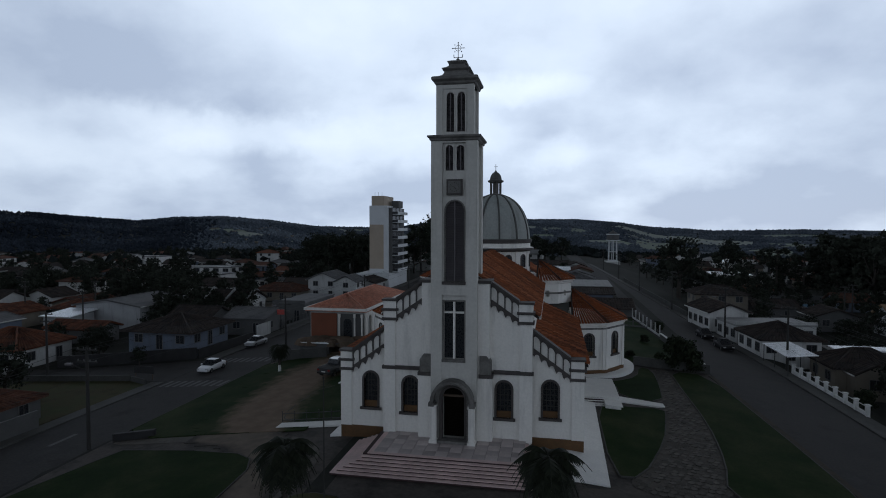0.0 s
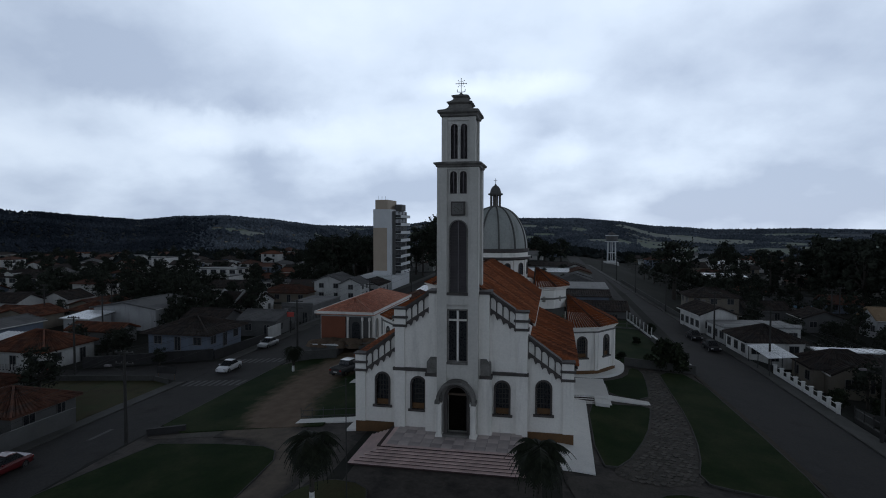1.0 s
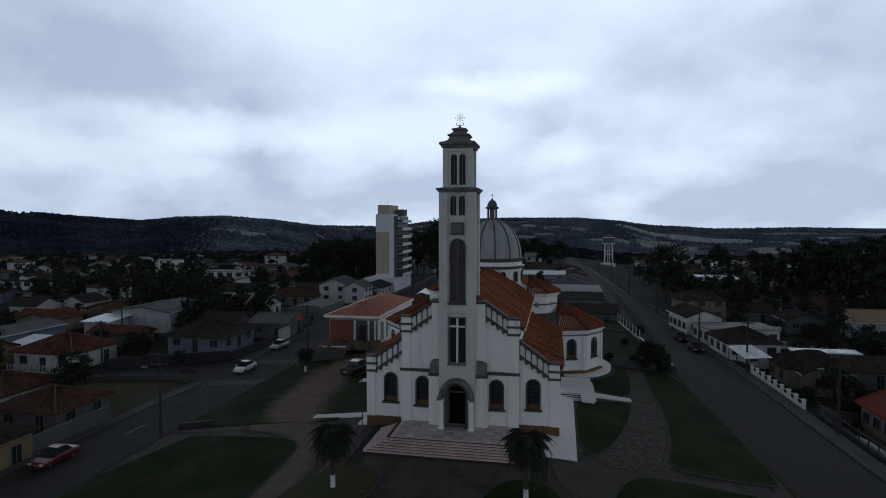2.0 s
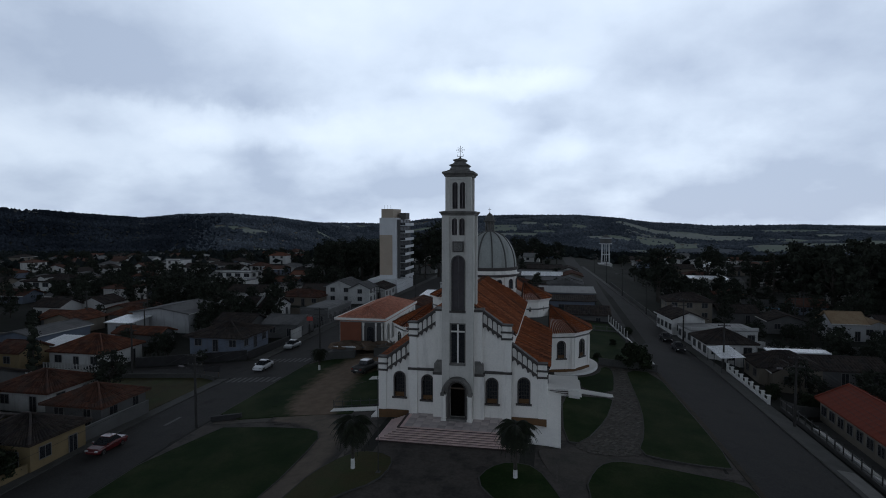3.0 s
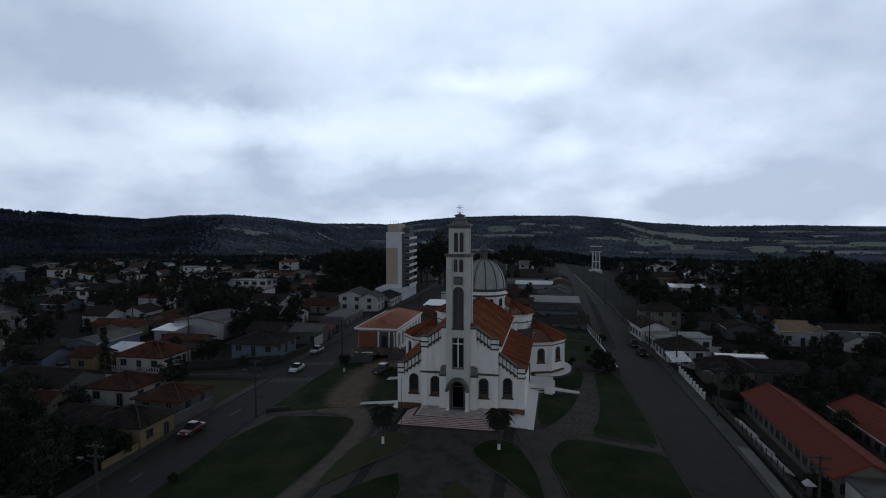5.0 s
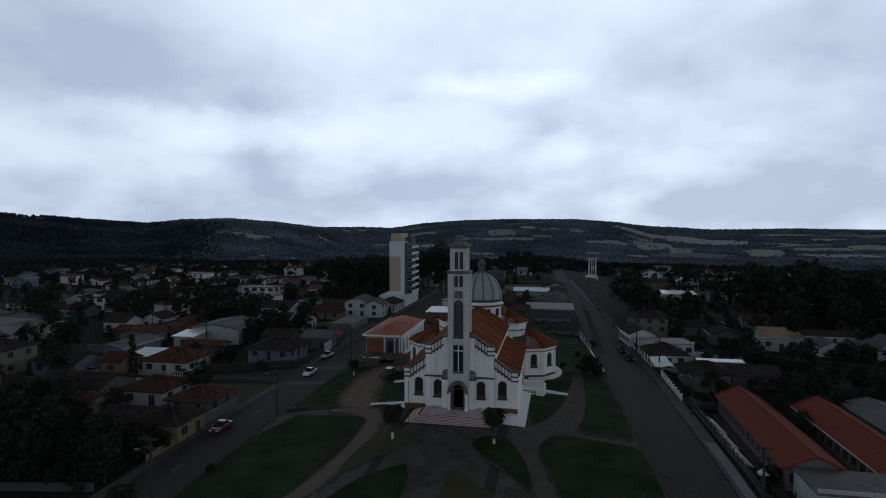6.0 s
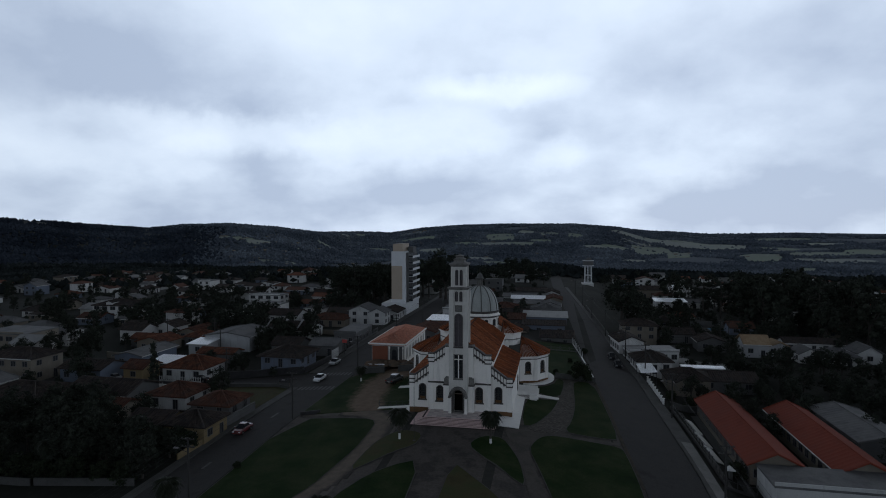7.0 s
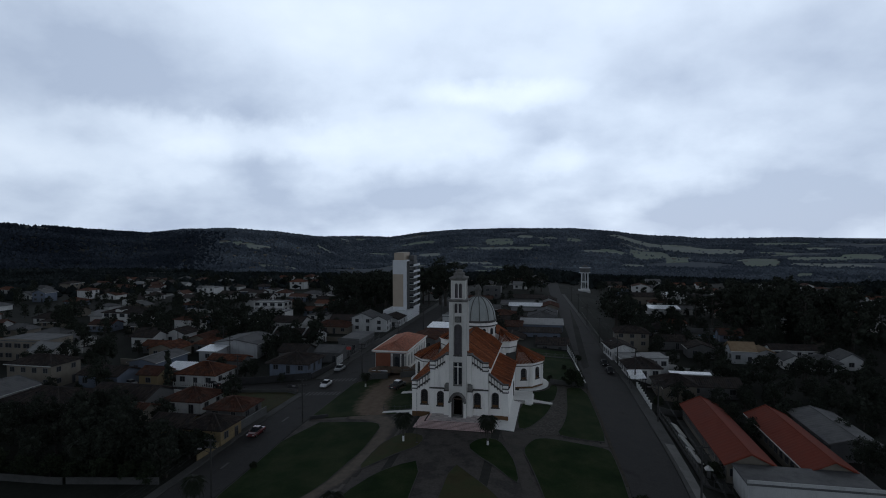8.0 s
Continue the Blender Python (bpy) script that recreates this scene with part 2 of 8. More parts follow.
WALL_CREAM = material("cream_house_wall", (0.17, 0.148, 0.118), 0.85, 0.16, 0.5, 6, 0.1, streak=0.3)
WALL_YELLOW = material("yellow_house_wall", (0.21, 0.155, 0.078), 0.85, 0.16, 0.5, 6, 0.1, streak=0.3)
WALL_ORANGE = material("orange_painted_wall", (0.20, 0.066, 0.035), 0.85, 0.14, 0.5, 6, 0.1)
BLOCK_WHITE = material("clean_white_render", (0.60, 0.61, 0.62), 0.85, 0.08, 0.3, 6, 0.05)
WALL_TAN = material("tan_tower_render", (0.40, 0.33, 0.26), 0.85, 0.08, 0.4, 6, 0.08)
WALL_SHED = material("white_shed_wall", (0.34, 0.345, 0.35), 0.85, 0.14, 0.3, 5, 0.1, streak=0.45)
SLAB = material("worn_footway_slab", (0.20, 0.195, 0.185), 0.9, 0.3, 0.5, 7, 0.15, other=(0.12, 0.118, 0.11))
DARK_FENCE = material("dark_stained_fence", (0.028, 0.027, 0.028), 0.85, 0.3, 0.8, 8, 0.15)
WOOD = material("weathered_wood", (0.12, 0.085, 0.06), 0.85, 0.3, 1, 9, 0.15)
RUBBER = material("tyre_rubber", (0.02, 0.02, 0.02), 0.85, 0.1, 1, 8, 0.05)
CHROME = material("bright_trim", (0.5, 0.5, 0.5), 0.3, 0.1, 1, 8, 0.0, metal=1.0)
LAMP_RED = material("red_lamp_glass", (0.25, 0.02, 0.015), 0.3, 0.1, 1, 8, 0.0)
LAMP_CLEAR = material("clear_lamp_glass", (0.5, 0.5, 0.5), 0.15, 0.1, 1, 8, 0.0)
POOL = material("pool_water", (0.22, 0.42, 0.62), 0.2, 0.1, 1, 5, 0.05)
WINDOW_FRAME = material("weathered_window_frame", (0.16, 0.155, 0.15), 0.7, 0.2, 2, 9, 0.05)
SIGN_RED = material("red_sign", (0.40, 0.05, 0.04), 0.6, 0.1, 1, 6, 0.0)


def car_paint(name, colour):
    m = material(name, colour, 0.35, 0.06, 2, 20, 0.0)
    m.node_tree.nodes["Principled BSDF"].inputs["Coat Weight"].default_value = 0.25 if max(colour) < 0.1 else 0.5
    return m


CAR_WHITE, CAR_RED = car_paint("white_car_paint", (0.75, 0.76, 0.78)), car_paint("dark_red_car_paint", (0.11, 0.013, 0.015))
CAR_DARK = car_paint("dark_grey_car_paint", (0.05, 0.053, 0.056))
CAR_BLACK, CAR_SILVER = material("black_car_paint", (0.012, 0.012, 0.014), 0.6, 0.06, 2, 20, 0.0, gloss=0.15), car_paint("silver_car_paint", (0.34, 0.35, 0.36))


# ---- mesh helpers
def part(name, bm, mat, parent=None, label=""):
    """Links a bmesh as one mesh object, under parent where one is given."""
    me = bpy.data.meshes.new(name)
    bmesh.ops.recalc_face_normals(bm, faces=bm.faces)
    bm.to_mesh(me)
    bm.free()
    me.materials.append(mat)
    ob = new(name, me)
    if parent:
        ob.parent = parent
    return tagged(ob, label)


def shared(name, me, parent, m):
    """A piece of its own on mesh data that alike pieces share."""
    ob = new(name, me)
    ob.parent = parent
    ob.matrix_basis = m
    return ob


def thing(name, m, label, category, group="", kind=""):
    ob = new(name)
    ob.empty_display_size = 0.5
    ob.matrix_basis = m
    return tagged(ob, label, category, group, kind)


def quads(bm, rings, close=False, caps=False):
    """Skins a row of vertex rings of equal length."""
    vs = [[bm.verts.new(p) for p in r] for r in rings]
    for a, b in zip(vs, vs[1:]):
        n = len(a)
        for i in range(n if close else n - 1):
            j = (i + 1) % n
            bm.faces.new((a[i], a[j], b[j], b[i]))
    if caps:
        bm.faces.new(vs[0])
        bm.faces.new(vs[-1])
    return vs


def box(bm, x0, x1, y0, y1, z0, z1):
    v = [bm.verts.new(p) for p in ((x0, y0, z0), (x1, y0, z0), (x1, y1, z0), (x0, y1, z0), (x0, y0, z1), (x1, y0, z1), (x1, y1, z1), (x0, y1, z1))]
    for f in ((0, 3, 2, 1), (4, 5, 6, 7), (0, 1, 5, 4), (1, 2, 6, 5), (2, 3, 7, 6), (3, 0, 4, 7)):
        bm.faces.new([v[i] for i in f])
    return bm


def boxed(*a):
    return box(bmesh.new(), *a)


def prism(bm, pts, y0, y1):
    """An outline in x and z, drawn out from y0 to y1."""
    quads(bm, [[(x, y, z) for x, z in pts] for y in (y0, y1)], True, True)
    return bm


def lathe(bm, profile, n=24, a0=0.0, a1=360.0, cx=0.0, cy=0.0):
    """A profile of (radius, z) turned about a vertical axis."""
    full = abs(a1 - a0) >= 359.9
    count = n if full else n + 1
    rings = []
    for r, z in profile:
        rings.append([(cx + max(r, 0.001) * math.cos(radians(a0 + (a1 - a0) * i / n)), cy + max(r, 0.001) * math.sin(radians(a0 + (a1 - a0) * i / n)), z) for i in range(count)])
    quads(bm, rings, full)
    return bm


def tube(bm, a, b, r0, r1=None, n=8):
    a, b = Vector(a), Vector(b)
    q = (b - a).to_track_quat("Z", "Y")
    r1 = r0 if r1 is None else r1
    ring = lambda c, r: [tuple(c + q @ Vector((r * math.cos(2 * math.pi * i / n), r * math.sin(2 * math.pi * i / n), 0))) for i in range(n)]
    quads(bm, [ring(a, r0), ring(b, r1)], True, True)
    return bm


def arch(cx, half, z0, top, n=10):
    """The outline of a round-headed opening, from its foot round to its foot."""
    spring = top - half
    return [(cx - half, z0)] + [(cx - half * math.cos(math.pi * i / n), spring + half * math.sin(math.pi * i / n)) for i in range(n + 1)] + [(cx + half, z0)]


def pierced(bm, outer, holes, y0, y1):
    """A slab in x and z between y0 and y1, with openings through it."""
    for y in (y0, y1):
        edges = []
        for loop in (outer, *holes):
            vs = [bm.verts.new((x, y, z)) for x, z in loop]
            edges += [bm.edges.new((vs[i], vs[(i + 1) % len(vs)])) for i in range(len(vs))]
        bmesh.ops.triangle_fill(bm, edges=edges, use_beauty=True)
    for loop in (outer, *holes):
        quads(bm, [[(x, y, z) for x, z in loop] for y in (y0, y1)], True)
    bmesh.ops.remove_doubles(bm, verts=bm.verts, dist=1e-4)
    return bm


def band(inner, outer_line):
    """The closed outline between two open lines of equal direction."""
    return list(inner) + list(reversed(outer_line))


def tiled(bm, p00, p10, p01, p11, width=0.24, course=0.42, lift=0.07, shades=1):
    """A slope of barrel tiles between its eave (p00 to p10) and its ridge (p01 to p11): columns of half-round tiles that overlap course by course."""
    p00, p10, p01, p11 = (Vector(p) for p in (p00, p10, p01, p11))
    cols = max(2, round(max((p10 - p00).length, (p11 - p01).length) / width))
    rows = max(2, round(((p01 + p11) / 2 - (p00 + p10) / 2).length / course))
    up = (p10 - p00).cross(p01 - p00)
    if up.length < 1e-6:
        up = (p11 - p01).cross(p01 - p00)
    up.normalize()
    if up.z < 0:
        up = -up
    at = lambda u, v: p00.lerp(p10, u).lerp(p01.lerp(p11, u), v)
    arcs = ((0.16, 0.0), (0.3, 0.8), (0.5, 1.0), (0.7, 0.8), (0.84, 0.0)) if width < 0.65 else ((0.0, 0.0), (0.2, 0.2), (0.5, 1.0), (0.8, 0.2), (1.0, 0.0))
    for i in range(cols):
        shade = random.choice((0, 0, 1, 2))
        for j in range(rows):
            jit, step, thin = (random.uniform(-0.014, 0.014), 0.05, 0.85) if width < 0.65 else (0.0, 0.02, 1.0)
            lo = [at((i + s) / cols, j / rows) + up * (h * lift + step + jit) for s, h in arcs]
            hi = [at((i + s) / cols, (j + 1) / rows) + up * (h * lift * thin + (0.005 if thin < 1 else 0.02)) for s, h in arcs]
            foot = [at((i + s) / cols, j / rows) for s in (0.16, 0.84)]
            vs = quads(bm, [lo, hi])
            if shades > 1:
                for f in {f for v in vs[0] for f in v.link_faces}:
                    f.material_index = shade
            if thin < 1:
                bm.faces.new([*vs[0], bm.verts.new(foot[1]), bm.verts.new(foot[0])])
    if width >= 0.65:
        bmesh.ops.remove_doubles(bm, verts=bm.verts, dist=0.004)
    return bm


def slab(bm, pts, thick):
    """A flat polygon with thickness, drawn out downwards."""
    quads(bm, [[(x, y, z) for x, y, z in pts], [(x, y, z - thick) for x, y, z in pts]], True, True)
    return bm


# ---- the lie of the land
GX = ((-400, -5.0), (-60, -4.2), (-42, -3.4), (-31, -2.6), (-22, -1.5), (-12, -0.4), (-8, 0.05), (8, 0.05), (10.4, -0.25), (17, -0.75), (25, -1.3), (34, -2.4), (38.6, -3.0), (42, -4.5), (46, -4.9), (60, -5.2), (400, -6.5))
GY = ((-400, -1.5), (-40, -1.2), (-20, -0.7), (-14, -0.45), (-9, -0.26), (-5, -0.12), (-1, -0.03), (4, 0.0), (400, 0.0))
# crest of the far hills: degrees west of the church's axis, distance, height
CREST = ((-60, 4200, 20), (-27, 4300, -8), (-20, 4300, -2), (-14, 4200, -12), (-9, 3600, 5), (-6, 3100, 26), (-2, 3000, 42), (4, 3000, 45), (9, 3000, 38), (13, 3100, 22), (16, 3300, 2), (20, 3000, 4),
         (23, 2300, 8), (27, 2100, 30), (31, 2050, 40), (35, 2050, 36), (38, 2050, 24), (42, 2000, 36), (46, 1950, 48), (50, 1900, 56), (60, 1900, 62), (90, 2200, 60))


def interp(table, v, k=1):
    if v <= table[0][0]:
        return table[0][k]
    for a, b in zip(table, table[1:]):
        if v <= b[0]:
            return a[k] + (b[k] - a[k]) * (v - a[0]) / (b[0] - a[0])
    return table[-1][k]


def ease(v):
    v = max(0.0, min(1.0, v))
    return v * v * (3 - 2 * v)


def land(x, y):
    near = interp(GX, x) + interp(GY, y)
    r = math.hypot(x - 16, y + 102)
    if r < 420:
        return near
    az = math.degrees(math.atan2(-(x - 16), y + 102))
    if abs(az) > 100:
        return near - 30 * ease((r - 500) / 1500)
    dist, top = interp(CREST, az, 1), interp(CREST, az, 2)
    bottom = -62 if az < 18 else -62 + 22 * ease((az - 18) / 12)
    rough = noise.noise(Vector((x / 420, y / 420, 3.1))) * 14 + noise.noise(Vector((x / 130, y / 130, 7.7))) * 4
    valley = near + (bottom - near) * ease((r - 420) / 750)
    rise = ease((r - dist * 0.55) / (dist * 0.45))
    z = valley + (top - bottom) * rise + rough * ease((r - 500) / 600) * (1 - 0.75 * rise)
    return z - 40 * ease((r - dist * 1.01) / 600)


def terrain_material():
    """Town soil near by; far off woods with paler fields between them, the haze of distance mixed into the ground
    colour.
    """
    m = material("open_country", (0.030, 0.033, 0.027), 0.95, 0.4, 0.02, 1.2, 0.2, other=(0.038, 0.038, 0.034), gloss=0.05)
    nt = m.node_tree
    bsdf = nt.nodes["Principled BSDF"]
    old = bsdf.inputs["Base Color"].links[0].from_socket
    tc = nt.nodes.new("ShaderNodeTexCoord")
    bend = nt.nodes.new("ShaderNodeTexNoise")
    bend.inputs["Scale"].default_value, bend.inputs["Detail"].default_value = 0.004, 4
    nt.links.new(tc.outputs["Object"], bend.inputs["Vector"])
    warp = nt.nodes.new("ShaderNodeVectorMath")
    warp.operation = "MULTIPLY_ADD"
    nt.links.new(bend.outputs["Color"], warp.inputs[0])
    warp.inputs[1].default_value = (160, 160, 0)
    nt.links.new(tc.outputs["Object"], warp.inputs[2])
    flat = nt.nodes.new("ShaderNodeVectorMath")
    flat.operation = "MULTIPLY"
    nt.links.new(warp.outputs[0], flat.inputs[0])
    flat.inputs[1].default_value = (0.6, 1, 0)
    cell = nt.nodes.new("ShaderNodeTexVoronoi")
    cell.inputs["Scale"].default_value = 0.011
    nt.links.new(flat.outputs[0], cell.inputs["Vector"])
    sep = nt.nodes.new("ShaderNodeSeparateColor")
    nt.links.new(cell.outputs["Color"], sep.inputs[0])
    pick = nt.nodes.new("ShaderNodeMapRange")
    nt.links.new(sep.outputs[0], pick.inputs[0])
    pick.inputs[1].default_value, pick.inputs[2].default_value = 0.86, 0.88
    place = nt.nodes.new("ShaderNodeSeparateXYZ")
    nt.links.new(tc.outputs["Object"], place.inputs[0])
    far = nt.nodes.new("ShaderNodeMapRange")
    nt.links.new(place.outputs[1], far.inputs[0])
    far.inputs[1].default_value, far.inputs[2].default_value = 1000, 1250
    both = nt.nodes.new("ShaderNodeMath")
    both.operation = "MULTIPLY"
    nt.links.new(pick.outputs[0], both.inputs[0])
    nt.links.new(far.outputs[0], both.inputs[1])
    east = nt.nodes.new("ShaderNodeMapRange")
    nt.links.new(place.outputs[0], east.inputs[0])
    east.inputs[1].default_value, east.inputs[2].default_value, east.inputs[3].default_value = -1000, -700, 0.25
    all3 = nt.nodes.new("ShaderNodeMath")
    all3.operation = "MULTIPLY"
    nt.links.new(both.outputs[0], all3.inputs[0])
    nt.links.new(east.outputs[0], all3.inputs[1])
    crop = nt.nodes.new("ShaderNodeMix")
    crop.data_type = "RGBA"
    nt.links.new(sep.outputs[1], crop.inputs["Factor"])
    crop.inputs["A"].default_value, crop.inputs["B"].default_value = (0.17, 0.195, 0.165, 1), (0.23, 0.245, 0.215, 1)
    mix = nt.nodes.new("ShaderNodeMix")
    mix.data_type = "RGBA"
    nt.links.new(all3.outputs[0], mix.inputs["Factor"])
    # distance haze painted on the far ground as a blue-grey blend, weaker in the west
    haze_tint = nt.nodes.new("ShaderNodeMix")
    haze_tint.data_type = "RGBA"
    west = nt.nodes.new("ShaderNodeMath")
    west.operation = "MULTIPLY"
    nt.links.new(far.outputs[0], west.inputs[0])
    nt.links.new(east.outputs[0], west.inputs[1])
    nt.links.new(west.outputs[0], haze_tint.inputs["Factor"])
    nt.links.new(old, haze_tint.inputs["A"])
    haze_tint.inputs["B"].default_value = (0.090, 0.106, 0.126, 1)
    nt.links.new(haze_tint.outputs["Result"], mix.inputs["A"])
    nt.links.new(crop.outputs["Result"], mix.inputs["B"])
    nt.links.new(mix.outputs["Result"], bsdf.inputs["Base Color"])
    return m


def steps_out(fine, step, limit, growth):
    """Grid lines: even near the middle, wider and wider outwards."""
    v, out = 0.0, [0.0]
    while v < limit:
        v += step if v < fine else step * growth ** len([q for q in out if q >= fine])
        out.append(v)
    return out


def build_ground():
    half = steps_out(70, 2.5, 4700, 1.06)
    xs = sorted({-v for v in half} | set(half))
    ys = [v - 30 for v in sorted({-v for v in steps_out(90, 3, 1200, 1.2)} | set(steps_out(110, 3, 4600, 1.055)))]
    bm = bmesh.new()
    rows = [[bm.verts.new((x, y, land(x, y))) for x in xs] for y in ys]
    for a, b in zip(rows, rows[1:]):
        for i in range(len(xs) - 1):
            bm.faces.new((a[i], a[i + 1], b[i + 1], b[i]))
    for f in bm.faces:
        f.smooth = True
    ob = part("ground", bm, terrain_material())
    tagged(ob, "dark soil and haze-tinted distant valley with woods and pale fields", "ground", kind="structure")


build_ground()


def drape(name, poly, mat, lift, thick, label, category, parent=None, cell=3.0, kind="structure"):
    """A sheet with edges of its own, cut to an outline and laid over the land."""
    bm = bmesh.new()
    bm.faces.new([bm.verts.new((x, y, 0)) for x, y in poly])
    for axis in (0, 1):
        lo, hi = min(p[axis] for p in poly), max(p[axis] for p in poly)
        v = math.ceil(lo / cell) * cell
        while v < hi:
            co, no = [0, 0, 0], [0, 0, 0]
            co[axis], no[axis] = v, 1
            bmesh.ops.bisect_plane(bm, geom=bm.verts[:] + bm.edges[:] + bm.faces[:], plane_co=co, plane_no=no)
            v += cell
    bmesh.ops.triangulate(bm, faces=bm.faces)
    for v in bm.verts:
        v.co.z = land(v.co.x, v.co.y) + lift
    rim = [e for e in bm.edges if e.is_boundary]
    made = bmesh.ops.extrude_edge_only(bm, edges=rim)["geom"]
    for v in made:
        if isinstance(v, bmesh.types.BMVert):
            v.co.z -= thick
    ob = part(name, bm, mat, parent)
    return ob if parent else tagged(ob, label, category, kind=kind)


def rounded(poly, times=2):
    """Corners of an outline cut smooth."""
    for _ in range(times):
        out = []
        for i, (x, y) in enumerate(poly):
            x2, y2 = poly[(i + 1) % len(poly)]
            out += [(x * 0.75 + x2 * 0.25, y * 0.75 + y2 * 0.25), (x * 0.25 + x2 * 0.75, y * 0.25 + y2 * 0.75)]
        poly = out
    return poly


def kerb_run(name, poly, parent, closed=True, width=0.11, height=0.14):
    """Kerb stones along an outline: separate stones with open joints, in one mesh."""
    bm = bmesh.new()
    pts = [Vector((x, y)) for x, y in poly] + ([Vector(poly[0])] if closed else [])
    for a, b in zip(pts, pts[1:]):
        run = (b - a).length
        if run < 0.05:
            continue
        n = max(1, round(run / 1.0))
        d = (b - a) / n
        side = Vector((-d.y, d.x)).normalized() * width / 2
        for i in range(n):
            p, q = a + d * (i + 0.015), a + d * (i + 0.985)
            h = height + random.uniform(-0.015, 0.015)
            ring = []
            for c in (p, q):
                z = land(c.x, c.y)
                ring.append([(c.x - side.x, c.y - side.y, z - 0.1), (c.x + side.x, c.y + side.y, z - 0.1), (c.x + side.x * 0.85, c.y + side.y * 0.85, z + h), (c.x - side.x * 0.85, c.y - side.y * 0.85, z + h)])
            quads(bm, ring, True, True)
    return part(name, bm, KERB, parent)


# streets, the church square and its lawns
drape("pavement_square", [(-30.3, -52), (28.1, -52), (27.8, -17), (26.8, -3), (26.0, 13.7), (24.9, 30), (24.7, 34), (18, 36), (-30.3, 36)], PLAZA, 0.03, 0.1, "dark worn paving of the church square", "pavement")
drape("road_west", [(-39.7, -140), (-30.7, -140), (-30.7, 420), (-40.4, 420), (-40.4, 36), (-39.7, 24)], ASPHALT, 0.03, 0.1, "worn grey asphalt street beside the square", "road", cell=6)
drape("road_east", [(28.6, -140), (36.4, -140), (36.2, -10), (35.8, 1), (35.4, 14.5), (34.6, 40), (33.2, 58), (31.4, 97), (26.6, 165), (22.0, 230), (18, 420), (10, 420), (15.5, 230), (19.4, 165), (22.0, 107), (23.6, 60), (24.4, 50), (25.0, 30), (26.1, 13.7), (26.9, -3), (27.9, -17), (28.3, -50)], ASPHALT, 0.03, 0.1, "worn grey asphalt street sloping past the square", "road", cell=6)
drape("road_side_north", [(-39.72, 23.0), (-40.42, 35.4), (-43, 34.4), (-62, 28.4), (-110, 22.5), (-110, 17), (-62, 23.4), (-45, 24.0)], ASPHALT, 0.03, 0.1, "asphalt side street meeting the main street", "road", cell=6)
drape("road_town", [(-201, 128), (-193, 128), (-240, 330), (-249, 330)], SLAB, 0.05, 0.1, "pale worn street climbing through the far houses", "road", cell=10)
drape("road_side_south", [(-40.4, -44), (-40.4, -35), (-160, -35), (-160, -44)], ASPHALT, 0.03, 0.1, "dark asphalt side street with worn markings", "road", cell=6)
drape("pavement_west", [(-41.6, -34), (-39.75, -34), (-39.75, 22.6), (-41.6, 22.6)], OLD_CONCRETE, 0.13, 0.2, "old concrete footway beside house fronts", "pavement")
drape("pavement_west_far", [(-43.0, 35.6), (-40.5, 35.6), (-40.5, 220), (-43.0, 220)], OLD_CONCRETE, 0.13, 0.2, "old concrete footway beside house fronts", "pavement", cell=6)
drape("pavement_east", [(36.5, -120), (38.6, -120), (38.4, -10), (37.9, 14.5), (36.6, 42), (35.0, 59), (33.2, 97), (28.3, 165), (23.8, 230), (22.1, 230), (26.7, 165), (31.5, 97), (33.3, 58), (34.7, 40), (35.5, 14.5), (36.3, -10)], OLD_CONCRETE, 0.13, 0.2, "uneven old concrete footway along the fence", "pavement", cell=6)
drape("pavement_north_west", [(-30.6, 33), (-28.8, 33), (-28.8, 220), (-30.6, 220)], OLD_CONCRETE, 0.13, 0.2, "old concrete footway beside the parish hall", "pavement", cell=6)
drape("worn_path", rounded([(-29.5, 2.0), (-18, 1.8), (-12.5, 0.5), (-12.2, -8), (-12.6, -16), (-13.8, -24), (-16.5, -31), (-20, -38), (-14.5, -38), (-12.2, -30), (-11.5, -22), (-9.5, -10), (-8.4, -2), (-13, 3.2), (-29.5, 3.2)]), COBBLE, 0.06, 0.1, "worn stone path across the lawns", "path", cell=2)

drape("stone_path_east", rounded([(12.4, -2.6), (17.2, -2.4), (20.2, 2.5), (21.0, 12.0), (20.8, 24), (20.6, 31.5), (17.6, 31.5), (16.6, 22), (16.4, 12), (14.6, 4), (11.5, -1.2)]), COBBLE, 0.06, 0.1, "curved stone path between two lawns", "path", cell=2)
drape("stone_path_front", rounded([(12.0, -2.9), (26.2, -2.6), (26.0, -4.4), (16, -3.4), (13.6, -4.8), (12.2, -10.5), (15.2, -24), (19.5, -38), (15.8, -38), (12.8, -24), (11.6, -13), (9.0, -7.0), (8.0, -3.2)]), COBBLE, 0.055, 0.1, "worn stone path curving across the square", "path", cell=2)
